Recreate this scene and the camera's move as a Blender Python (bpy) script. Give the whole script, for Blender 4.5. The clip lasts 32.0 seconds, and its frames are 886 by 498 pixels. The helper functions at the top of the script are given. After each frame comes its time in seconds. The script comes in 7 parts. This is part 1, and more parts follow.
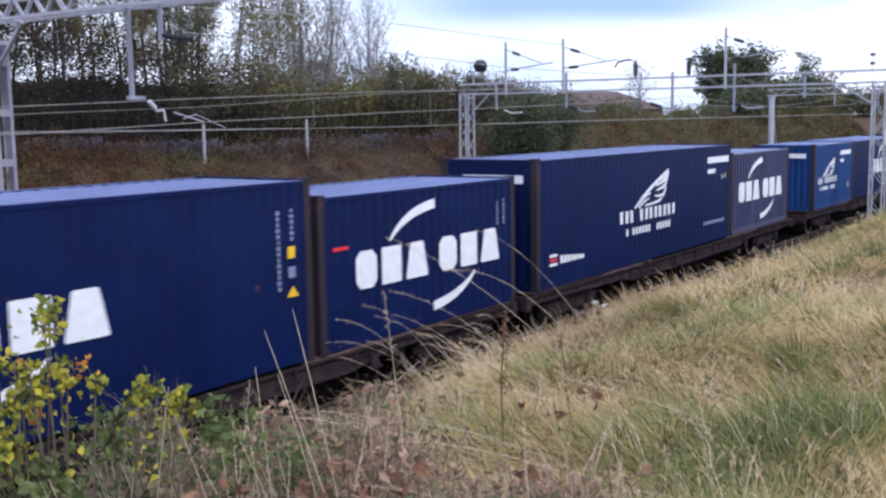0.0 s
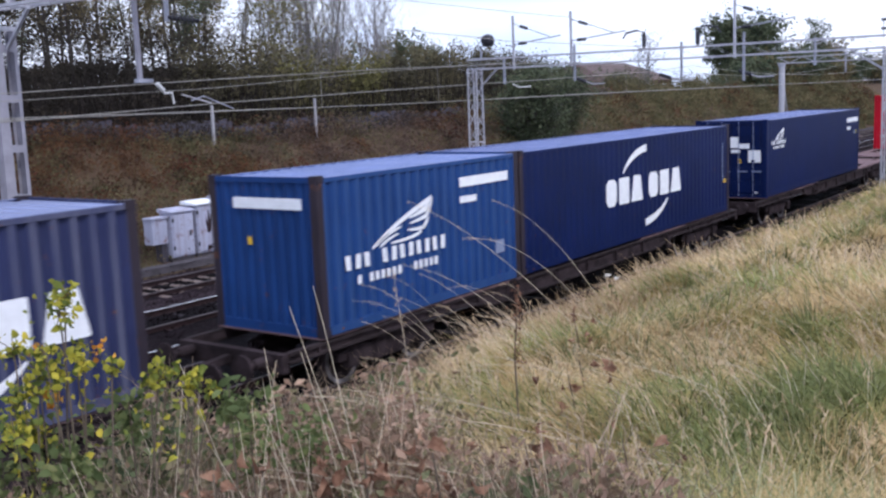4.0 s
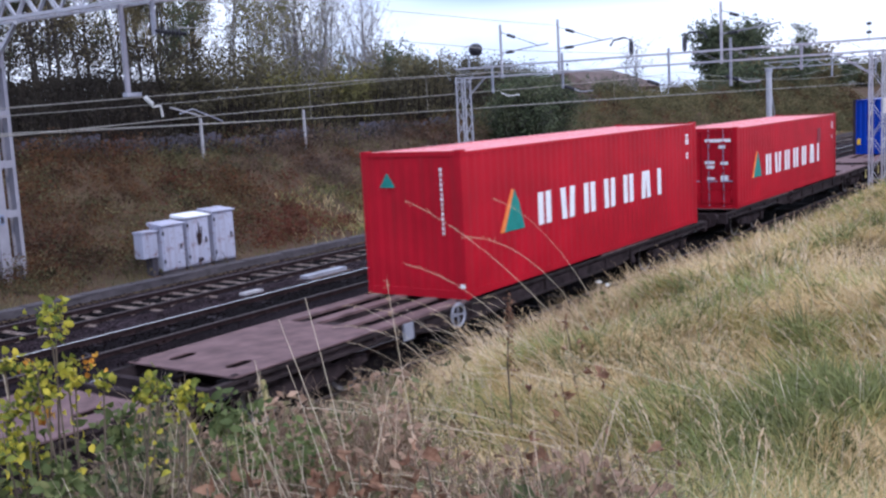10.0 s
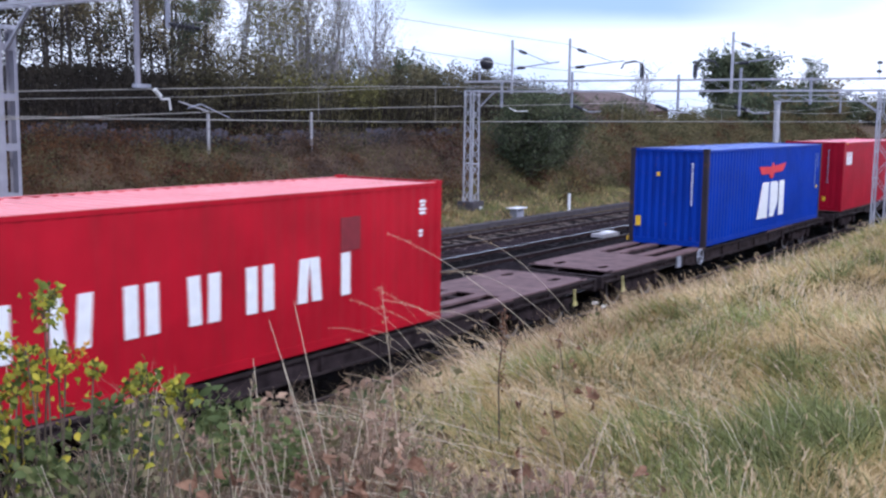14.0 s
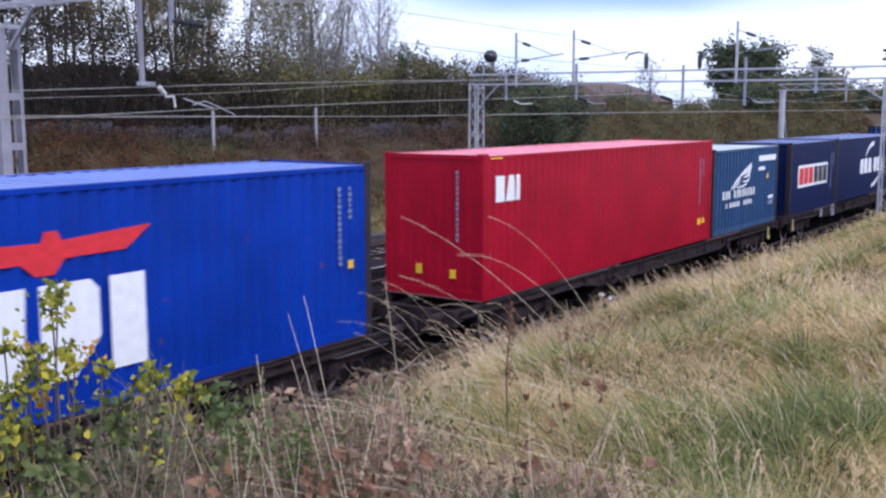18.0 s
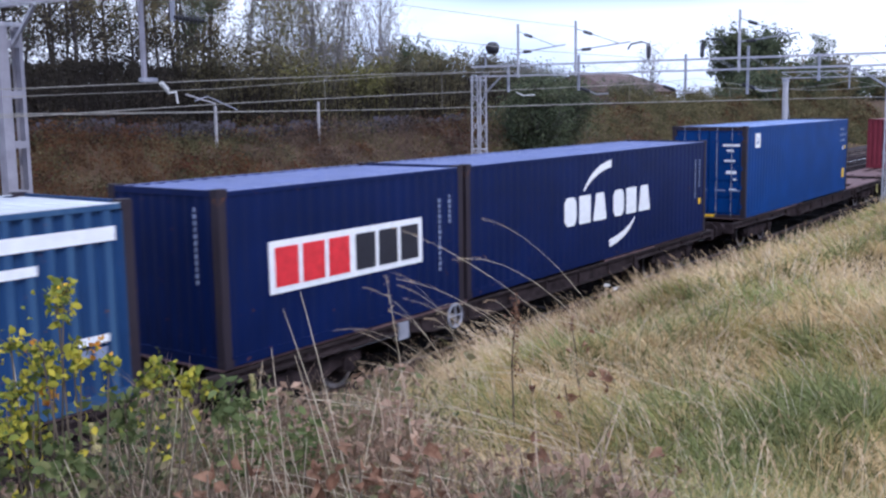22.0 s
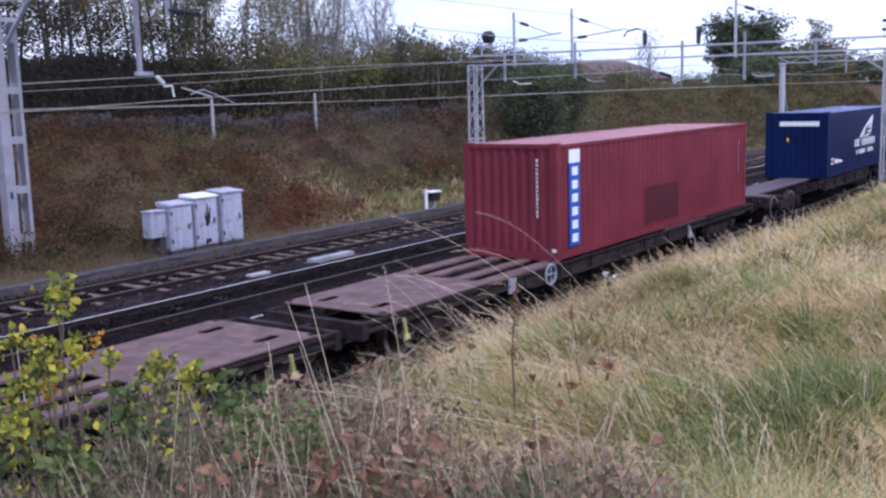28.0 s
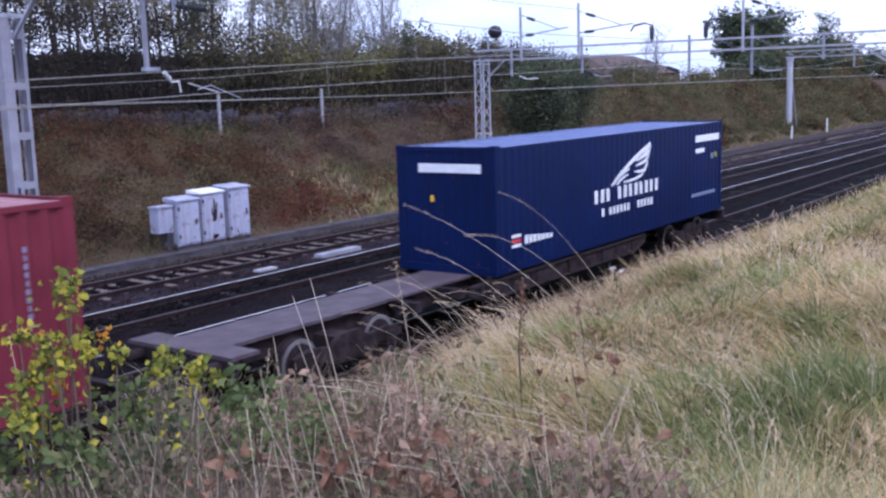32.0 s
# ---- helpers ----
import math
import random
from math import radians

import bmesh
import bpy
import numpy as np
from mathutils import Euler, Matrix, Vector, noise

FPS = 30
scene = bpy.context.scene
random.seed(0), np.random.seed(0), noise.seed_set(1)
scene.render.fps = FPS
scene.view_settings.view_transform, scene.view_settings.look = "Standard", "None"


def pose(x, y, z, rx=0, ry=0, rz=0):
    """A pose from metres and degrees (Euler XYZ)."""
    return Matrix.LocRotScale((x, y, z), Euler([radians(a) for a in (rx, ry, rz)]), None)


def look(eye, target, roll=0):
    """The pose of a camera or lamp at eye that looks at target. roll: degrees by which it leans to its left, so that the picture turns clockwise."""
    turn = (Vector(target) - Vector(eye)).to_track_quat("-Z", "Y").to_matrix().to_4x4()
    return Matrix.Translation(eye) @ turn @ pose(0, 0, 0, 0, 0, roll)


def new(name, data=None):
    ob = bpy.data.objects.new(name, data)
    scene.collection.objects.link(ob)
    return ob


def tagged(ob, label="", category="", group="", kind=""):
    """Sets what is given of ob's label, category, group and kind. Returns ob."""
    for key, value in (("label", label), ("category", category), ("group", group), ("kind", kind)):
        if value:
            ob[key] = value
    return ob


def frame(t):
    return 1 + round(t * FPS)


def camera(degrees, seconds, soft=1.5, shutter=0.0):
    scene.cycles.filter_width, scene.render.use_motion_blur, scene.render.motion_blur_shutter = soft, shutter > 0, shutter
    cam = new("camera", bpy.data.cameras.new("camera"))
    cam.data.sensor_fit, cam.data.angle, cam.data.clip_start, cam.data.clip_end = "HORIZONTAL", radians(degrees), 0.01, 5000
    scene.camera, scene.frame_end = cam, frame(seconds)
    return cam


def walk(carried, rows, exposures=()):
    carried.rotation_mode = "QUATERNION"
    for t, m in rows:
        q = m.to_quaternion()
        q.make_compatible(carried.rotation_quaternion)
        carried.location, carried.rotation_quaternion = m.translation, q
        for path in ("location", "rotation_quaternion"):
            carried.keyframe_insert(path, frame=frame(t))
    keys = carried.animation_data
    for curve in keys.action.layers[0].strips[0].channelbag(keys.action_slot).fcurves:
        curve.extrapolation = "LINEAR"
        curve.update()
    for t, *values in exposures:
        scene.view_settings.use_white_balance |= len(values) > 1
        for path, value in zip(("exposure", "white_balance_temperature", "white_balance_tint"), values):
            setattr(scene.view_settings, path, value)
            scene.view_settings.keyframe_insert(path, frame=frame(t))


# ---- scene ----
# The hand-held camera on the near bank: seconds, heading from the line of the tracks, tilt, lean
EYE = (0.0, 0.0, 4.716)
VIEW = [
    (0.0, 34.84, -7.15, -0.94),
    (0.5, 35.22, -7.37, -0.97),
    (1.0, 35.63, -7.88, -1.47),
    (1.5, 35.33, -7.99, -0.65),
    (2.0, 35.17, -7.86, -0.83),
    (2.5, 35.22, -7.95, -0.49),
    (3.0, 35.55, -8.13, -1.34),
    (3.5, 35.43, -8.48, -1.73),
    (5.5, 36.36, -7.69, -4.05),
    (6.0, 35.98, -7.47, -3.12),
    (6.5, 35.52, -7.07, -2.32),
    (7.0, 35.61, -7.06, -2.85),
    (7.5, 35.61, -7.14, -2.94),
    (8.0, 35.51, -7.69, -2.86),
    (8.5, 35.63, -7.95, -2.83),
    (9.0, 35.33, -7.91, -2.97),
    (9.5, 35.15, -7.94, -3.28),
    (10.0, 34.99, -7.96, -3.08),
    (10.5, 34.64, -7.80, -2.95),
    (11.0, 33.75, -7.62, -1.74),
    (11.5, 34.53, -7.04, -0.29),
    (12.0, 34.06, -7.15, 0.30),
    (12.5, 33.78, -7.07, 1.22),
    (13.0, 34.44, -6.97, 1.36),
    (13.5, 34.66, -7.02, 1.65),
    (14.0, 34.91, -7.35, 0.64),
    (14.5, 34.82, -7.32, 0.94),
    (16.5, 34.87, -7.84, 0.51),
    (17.0, 35.38, -7.67, -0.25),
    (17.5, 35.08, -7.68, -0.09),
    (18.0, 35.26, -7.70, -0.12),
    (18.5, 35.28, -7.85, -0.17),
    (19.0, 35.45, -7.92, 0.69),
    (19.5, 35.62, -7.92, 0.36),
    (20.0, 35.70, -7.94, 0.87),
    (20.5, 35.90, -7.90, 0.68),
    (21.0, 35.74, -8.01, 0.37),
    (21.5, 35.28, -8.00, 0.31),
    (22.0, 35.50, -8.11, -0.86),
    (22.5, 35.38, -7.91, -0.29),
    (23.0, 35.28, -8.06, -0.79),
    (23.5, 35.17, -8.04, -0.84),
    (24.0, 35.06, -8.31, -0.35),
    (24.5, 35.00, -8.10, -0.43),
    (26.5, 34.85, -7.98, -0.64),
    (27.0, 35.17, -8.13, -0.98),
    (27.5, 35.43, -8.55, -1.44),
    (28.0, 35.44, -8.67, -1.64),
    (28.5, 35.65, -8.83, -2.03),
    (29.0, 35.91, -8.47, -1.59),
    (29.5, 36.10, -8.46, -1.51),
    (30.0, 35.99, -7.99, -1.57),
    (30.5, 35.67, -8.62, -1.59),
    (31.0, 35.47, -8.65, -1.53),
    (31.5, 35.82, -8.97, -1.57),
    (32.0, 35.83, -8.93, -1.76),
]
cam = camera(46.85, 32.0, soft=2.5, shutter=0.3)


def aim(heading, tilt, lean):
    h, p = radians(heading), radians(tilt)
    ahead = Vector((math.cos(h) * math.cos(p), math.sin(h) * math.cos(p), math.sin(p)))
    return look(EYE, Vector(EYE) + ahead * 10, lean)


walk(cam, [(t, aim(h, p, r)) for t, h, p, r in VIEW], [(0.0, 0.32, 5780, 16), (7.0, 0.33, 5780, 17), (12.0, 0.34, 5540, 17), (15.0, 0.33, 5600, 18), (19.0, 0.33, 5660, 19), (24.0, 0.33, 5470, 17), (28.0, 0.32, 5480, 22), (32.0, 0.32, 5260, 25)])

# ---- sky and sun ----
world = bpy.data.worlds.new("sky")
scene.world = world
world.use_nodes = True
wn = world.node_tree
wn.nodes.clear()
w_out = wn.nodes.new("ShaderNodeOutputWorld")
w_bg = wn.nodes.new("ShaderNodeBackground")
w_sky = wn.nodes.new("ShaderNodeTexSky")
w_sky.sky_type, w_sky.sun_disc = "NISHITA", False
w_sky.sun_elevation, w_sky.sun_rotation = radians(38), radians(200)
w_gain = wn.nodes.new("ShaderNodeVectorMath")
w_gain.operation = "SCALE"
w_gain.inputs["Scale"].default_value = 0.12
w_co = wn.nodes.new("ShaderNodeTexCoord")
w_map = wn.nodes.new("ShaderNodeMapping")
w_map.inputs["Scale"].default_value = (1.0, 1.0, 3.2)
w_map.inputs["Location"].default_value = (0.35, 0.1, 0.28)
w_noise = wn.nodes.new("ShaderNodeTexNoise")
w_noise.inputs["Scale"].default_value = 2.3
w_noise.inputs["Detail"].default_value = 7.0
w_noise.inputs["Roughness"].default_value = 0.52
w_ramp = wn.nodes.new("ShaderNodeValToRGB")
w_ramp.color_ramp.elements[0].position, w_ramp.color_ramp.elements[0].color = 0.42, (0.0, 0.0, 0.0, 1)
w_ramp.color_ramp.elements[1].position, w_ramp.color_ramp.elements[1].color = 0.58, (1, 1, 1, 1)
w_cloud = wn.nodes.new("ShaderNodeValToRGB")
w_cloud.color_ramp.elements[0].position, w_cloud.color_ramp.elements[0].color = 0.40, (0.71, 0.81, 1.0, 1)
w_cloud.color_ramp.elements[1].position, w_cloud.color_ramp.elements[1].color = 0.52, (0.95, 0.99, 1.08, 1)
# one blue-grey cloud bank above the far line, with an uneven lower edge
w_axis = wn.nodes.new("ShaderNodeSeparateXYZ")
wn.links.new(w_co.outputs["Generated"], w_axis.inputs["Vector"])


def sky_range(value, a, b):
    r = wn.nodes.new("ShaderNodeMapRange")
    r.interpolation_type = "SMOOTHSTEP"
    r.inputs["From Min"].default_value, r.inputs["From Max"].default_value = a, b
    wn.links.new(value, r.inputs["Value"])
    return r.outputs["Result"]


def sky_math(op, a, b, c=0.0):
    m = wn.nodes.new("ShaderNodeMath")
    m.operation = op
    for k, v in enumerate((a, b, c)):
        if isinstance(v, float):
            m.inputs[k].default_value = v
        else:
            wn.links.new(v, m.inputs[k])
    return m.outputs["Value"]


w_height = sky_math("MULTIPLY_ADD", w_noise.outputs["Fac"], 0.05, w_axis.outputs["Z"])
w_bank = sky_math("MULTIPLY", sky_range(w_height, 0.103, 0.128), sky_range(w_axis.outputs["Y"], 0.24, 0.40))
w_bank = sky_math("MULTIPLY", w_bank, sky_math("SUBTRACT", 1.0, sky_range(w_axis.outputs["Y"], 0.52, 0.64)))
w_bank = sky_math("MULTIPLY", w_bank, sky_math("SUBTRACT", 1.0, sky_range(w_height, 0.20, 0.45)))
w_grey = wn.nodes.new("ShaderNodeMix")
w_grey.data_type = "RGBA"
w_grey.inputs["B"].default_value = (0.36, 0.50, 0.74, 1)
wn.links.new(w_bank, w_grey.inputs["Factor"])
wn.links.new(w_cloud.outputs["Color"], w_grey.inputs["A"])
w_mix = wn.nodes.new("ShaderNodeMix")
w_mix.data_type = "RGBA"
w_mix.inputs["Factor"].default_value = 0.92
for a, b in ((w_co.outputs["Generated"], w_map.inputs["Vector"]), (w_map.outputs["Vector"], w_noise.inputs["Vector"]),
             (w_noise.outputs["Fac"], w_cloud.inputs["Fac"]), (w_sky.outputs["Color"], w_gain.inputs[0]),
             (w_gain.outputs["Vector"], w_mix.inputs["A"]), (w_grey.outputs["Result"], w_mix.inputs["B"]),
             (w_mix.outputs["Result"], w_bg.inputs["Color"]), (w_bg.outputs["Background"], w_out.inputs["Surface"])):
    wn.links.new(a, b)
w_bg.inputs["Strength"].default_value = 1.06

sun_data = bpy.data.lights.new("sun", "SUN")
sun_data.energy, sun_data.angle, sun_data.color = 1.7, radians(14), (1.0, 0.95, 0.88)
sun = new("sun", sun_data)
sun.matrix_world = look((0, -40, 60), (14, 0, 10))


# ---- materials ----
def nodes_of(name):
    m = bpy.data.materials.new(name)
    m.use_nodes = True
    t = m.node_tree
    return m, t, t.nodes["Principled BSDF"]


def add_noise(t, scale, detail=4.0, rough=0.55, stretch=(1, 1, 1), space="Object"):
    co = t.nodes.new("ShaderNodeTexCoord")
    mp = t.nodes.new("ShaderNodeMapping")
    mp.inputs["Scale"].default_value = stretch
    nz = t.nodes.new("ShaderNodeTexNoise")
    nz.inputs["Scale"].default_value, nz.inputs["Detail"].default_value, nz.inputs["Roughness"].default_value = scale, detail, rough
    t.links.new(co.outputs[space], mp.inputs["Vector"])
    t.links.new(mp.outputs["Vector"], nz.inputs["Vector"])
    return nz.outputs["Fac"]


def ramp(t, fac, stops):
    r = t.nodes.new("ShaderNodeValToRGB")
    e = r.color_ramp.elements
    while len(e) < len(stops):
        e.new(0.5)
    for k, (p, c) in enumerate(stops):
        e[k].position, e[k].color = p, (*c, 1)
    t.links.new(fac, r.inputs["Fac"])
    return r.outputs["Color"]


def mixed(t, fac, a, b, mode="MIX"):
    m = t.nodes.new("ShaderNodeMix")
    m.data_type, m.blend_type = "RGBA", mode
    for v, k in ((fac, "Factor"), (a, "A"), (b, "B")):
        if isinstance(v, (int, float)):
            m.inputs[k].default_value = v
        elif isinstance(v, tuple):
            m.inputs[k].default_value = (*v, 1)
        else:
            t.links.new(v, m.inputs[k])
    return m.outputs["Result"]


def bump(t, p, height, strength, distance):
    b = t.nodes.new("ShaderNodeBump")
    b.inputs["Strength"].default_value, b.inputs["Distance"].default_value = strength, distance
    t.links.new(height, b.inputs["Height"])
    t.links.new(b.outputs["Normal"], p.inputs["Normal"])


def scaled(c, k):
    return tuple(min(1.0, v * k) for v in c)


def paint(name, c, rough=0.5, dirt=None, rust=0.0, wear=0.30, rubbed_lit=None):
    """Weathered paint: fading at two scales, vertical dirt streaks, a little rust; the last colour is for the chalky,
    highlit outer ribs.
    """
    m, t, p = nodes_of(name)
    dirt = dirt or tuple(0.45 * v + 0.012 for v in c)
    big = ramp(t, add_noise(t, 0.8, 3), [(0.3, scaled(c, 0.82)), (0.7, scaled(c, 1.18))])
    streak = ramp(t, add_noise(t, 1.0, 5, 0.6, (7.0, 7.0, 0.35)), [(0.50, (0, 0, 0)), (0.78, (wear, wear, wear))])
    col = mixed(t, streak, big, dirt)
    # pale outer ribs: chalky wear, with the ribs' highlights painted in
    if rubbed_lit:
        co, xyz, rib = t.nodes.new("ShaderNodeTexCoord"), t.nodes.new("ShaderNodeSeparateXYZ"), t.nodes.new("ShaderNodeMapRange")
        t.links.new(co.outputs["Object"], xyz.inputs["Vector"])
        t.links.new(xyz.outputs["Y"], rib.inputs["Value"])
        rib.inputs["From Min"].default_value, rib.inputs["From Max"].default_value = 0.009, 0.030
        rib.inputs["To Min"].default_value, rib.inputs["To Max"].default_value = 1.0, 0.0
        worn = ramp(t, add_noise(t, 1.0, 5, 0.6, (4.0, 4.0, 0.7)), [(0.30, (0.25, 0.25, 0.25)), (0.62, (1, 1, 1))])
        col = mixed(t, mixed(t, 1.0, rib.outputs["Result"], worn, "MULTIPLY"), col, rubbed_lit)
    if rust:
        spot = ramp(t, add_noise(t, 3.5, 8, 0.7), [(0.66 - 0.1 * rust, (0, 0, 0)), (0.70, (1, 1, 1))])
        col = mixed(t, spot, col, (0.16, 0.065, 0.03))
    t.links.new(col, p.inputs["Base Color"])
    p.inputs["Roughness"].default_value = rough
    p.inputs["Specular IOR Level"].default_value = 0.13
    bump(t, p, add_noise(t, 9, 3), 0.12, 0.02)
    return m


def plain(name, c, rough=0.6, metal=0.0, vary=0.18, scale=6.0, grain=0.0, stretch=(1, 1, 1), gloss=0.4):
    m, t, p = nodes_of(name)
    p.inputs["Specular IOR Level"].default_value = gloss
    col = ramp(t, add_noise(t, scale, 6, 0.6, stretch), [(0.3, scaled(c, 1 - vary)), (0.7, scaled(c, 1 + vary))])
    t.links.new(col, p.inputs["Base Color"])
    p.inputs["Roughness"].default_value, p.inputs["Metallic"].default_value = rough, metal
    if grain:
        bump(t, p, add_noise(t, scale * 5, 5), 0.5, grain)
    return m


def leafy(name, stops, patch=0.35, island=0.65, rough=0.75, lucent=0.25, gloss=0.06, spread=(0.28, 0.72)):
    """Blades and leaves: each takes its own shade, shifted by patches of the ground it grows on."""
    m, t, p = nodes_of(name)
    geo = t.nodes.new("ShaderNodeNewGeometry")
    nz = add_noise(t, patch, 4, 0.6)
    st = t.nodes.new("ShaderNodeMapRange")
    st.inputs["From Min"].default_value, st.inputs["From Max"].default_value = spread
    t.links.new(nz, st.inputs["Value"])
    mx = t.nodes.new("ShaderNodeMix")
    mx.inputs["Factor"].default_value = island
    t.links.new(st.outputs["Result"], mx.inputs["A"])
    t.links.new(geo.outputs["Random Per Island"], mx.inputs["B"])
    col = ramp(t, mx.outputs["Result"], stops)
    t.links.new(col, p.inputs["Base Color"])
    p.inputs["Roughness"].default_value = rough
    p.inputs["Specular IOR Level"].default_value = gloss
    tr = t.nodes.new("ShaderNodeBsdfTranslucent")
    t.links.new(col, tr.inputs["Color"])
    ms = t.nodes.new("ShaderNodeMixShader")
    ms.inputs["Fac"].default_value = lucent
    out = t.nodes["Material Output"]
    t.links.new(p.outputs["BSDF"], ms.inputs[1])
    t.links.new(tr.outputs["BSDF"], ms.inputs[2])
    t.links.new(ms.outputs["Shader"], out.inputs["Surface"])
    return m


NAVY = paint("navy_paint", (0.0034, 0.0105, 0.061), rust=0.1)
NAVY_DARK = paint("dark_navy_paint", (0.0030, 0.0105, 0.060), rust=0.1)
NAVY_FADED = paint("faded_navy_paint", (0.030, 0.036, 0.094), rust=0.3, wear=0.5, rubbed_lit=(0.092, 0.096, 0.150))
MID_BLUE = paint("mid_blue_paint", (0.014, 0.046, 0.165), rust=0.25, rubbed_lit=(0.030, 0.070, 0.190))
STEEL_BLUE = paint("steel_blue_paint", (0.016, 0.048, 0.134), rust=0.25, wear=0.5, rubbed_lit=(0.050, 0.105, 0.200))
BRIGHT_BLUE = paint("bright_blue_paint", (0.005, 0.036, 0.315), rust=0.2)
ROYAL_BLUE = paint("royal_blue_paint", (0.0035, 0.040, 0.178), rust=0.15)
RED = paint("red_paint", (0.41, 0.007, 0.020), dirt=(0.16, 0.03, 0.03))
CRIMSON = paint("crimson_paint", (0.335, 0.0035, 0.020), dirt=(0.14, 0.01, 0.02), wear=0.18)
MAROON = paint("maroon_paint", (0.172, 0.029, 0.044), dirt=(0.09, 0.025, 0.03), rust=0.3)
WHITE_MARK = plain("white_marking", (0.80, 0.81, 0.84), 0.5, vary=0.08)
ROOFS = {}


def skylit_faded_roof(material, c, whitening):
    """The roof's copy of the paint: weather chalking plus sky brightness put into the colour."""
    roof = ROOFS[material.name] = paint("skylit_chalked_" + material.name, tuple(0.72 * v + whitening for v in c), 0.34, wear=0.25)
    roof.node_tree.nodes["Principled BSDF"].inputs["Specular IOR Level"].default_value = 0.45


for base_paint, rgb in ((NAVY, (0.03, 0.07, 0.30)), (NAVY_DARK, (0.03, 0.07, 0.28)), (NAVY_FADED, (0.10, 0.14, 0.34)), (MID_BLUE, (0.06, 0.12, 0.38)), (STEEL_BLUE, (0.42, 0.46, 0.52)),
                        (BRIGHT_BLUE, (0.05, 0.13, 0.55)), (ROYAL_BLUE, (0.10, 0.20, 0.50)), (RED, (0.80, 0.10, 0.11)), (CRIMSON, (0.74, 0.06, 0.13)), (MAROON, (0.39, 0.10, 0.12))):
    skylit_faded_roof(base_paint, rgb, 0.17 if rgb[0] > 0.4 else 0.085)
GREY_MARK = plain("grey_marking", (0.22, 0.26, 0.38), 0.5, vary=0.15)
GREEN_MARK = plain("green_marking", (0.015, 0.22, 0.19), 0.5)
ORANGE_MARK = plain("orange_marking", (0.80, 0.22, 0.05), 0.5)
YELLOW_FADED = plain("faded_yellow_sticker", (0.36, 0.31, 0.04), 0.6)
YELLOW_MARK = plain("yellow_marking", (0.80, 0.50, 0.02), 0.5)
RED_MARK = plain("red_marking", (0.65, 0.03, 0.04), 0.5)
BLACK_MARK = plain("black_marking", (0.02, 0.02, 0.03), 0.5)
BLUE_MARK = plain("blue_marking", (0.015, 0.09, 0.42), 0.5)
POST_RUST = paint("rusty_post_paint", (0.034, 0.027, 0.036), dirt=(0.07, 0.045, 0.035), rust=0.7, wear=0.5)
FLORET = plain("white_florets", (0.78, 0.77, 0.74), 0.8, vary=0.1)
DECK = plain("deck_steel", (0.140, 0.088, 0.090), 0.8, vary=0.4, scale=2.2, grain=0.01, gloss=0.2)
DECK_GREY = plain("grey_deck_steel", (0.085, 0.064, 0.076), 0.7, vary=0.35, scale=2.2, grain=0.01)
SILL_EDGE = plain("worn_sill_edge", (0.030, 0.022, 0.023), 0.85, vary=0.6, scale=2.5, grain=0.01, gloss=0.15)
RELEASE = plain("yellow_lever_paint", (0.58, 0.52, 0.22), 0.6, vary=0.2)
CHASSIS = plain("chassis_grime", (0.034, 0.025, 0.0270), 0.9, vary=0.6, scale=3, grain=0.02, gloss=0.08)
WHEEL_STEEL = plain("wheel_steel", (0.26, 0.24, 0.25), 0.5, 0.5, vary=0.3, scale=8)
GALV = plain("galvanised_steel", (0.44, 0.44, 0.49), 0.5, 0.15, vary=0.15, scale=3)
# the galvanised steel again, with the mast's purplish shade put into the colour
MAST_SHADED = plain("shaded_mast_steel", (0.30, 0.29, 0.335), 0.6, 0.1, vary=0.18, scale=2, gloss=0.2)
GALV_DULL = plain("dull_galvanised_steel", (0.33, 0.34, 0.40), 0.55, 0.2, vary=0.25, scale=3)
WIRE = plain("wire_metal", (0.33, 0.31, 0.28), 0.5, 0.4, vary=0.2)
DARK_METAL = plain("dark_metal", (0.03, 0.03, 0.04), 0.5, vary=0.3)
PORCELAIN = plain("white_insulator", (0.75, 0.74, 0.72), 0.3, vary=0.05)
RAIL_SIDE = plain("rusty_rail", (0.032, 0.020, 0.021), 0.75, vary=0.4, scale=5, gloss=0.12)
RAIL_TOP = plain("polished_rail", (0.95, 0.95, 0.96), 0.22, 0.9, vary=0.08)
RAIL_DULL = plain("dull_rail_head", (0.075, 0.060, 0.062), 0.6, 0.3, vary=0.3)
SLEEPER_DARK = plain("oiled_sleeper", (0.030, 0.024, 0.028), 0.8, vary=0.35, scale=4, grain=0.01, gloss=0.12)
SLEEPER = plain("concrete_sleeper", (0.165, 0.128, 0.114), 0.85, vary=0.3, scale=4, grain=0.01, gloss=0.12)
TROUGH = plain("concrete_trough", (0.085, 0.076, 0.084), 0.85, vary=0.25, scale=3, grain=0.01, gloss=0.12)
FENCE_GREY = plain("weathered_fence", (0.062, 0.056, 0.072), 0.85, vary=0.3, scale=2, stretch=(4, 4, 0.5))
POST_PALE = plain("pale_post", (0.36, 0.35, 0.37), 0.8, vary=0.2)
ROOF_TILE = plain("roof_tiles", (0.10, 0.066, 0.060), 0.8, vary=0.25, scale=1.5)
BRICK = plain("brick_wall", (0.24, 0.16, 0.14), 0.85, vary=0.25, scale=2)
# bark colour darkened for the shade that the sapling stems stand in
SHADED_STEM = plain("shaded_stem", (0.028, 0.023, 0.021), 0.9, vary=0.4, scale=5, gloss=0.1)
BARK = plain("bark", (0.062, 0.053, 0.052), 0.9, vary=0.4, scale=5, stretch=(1, 1, 0.25))
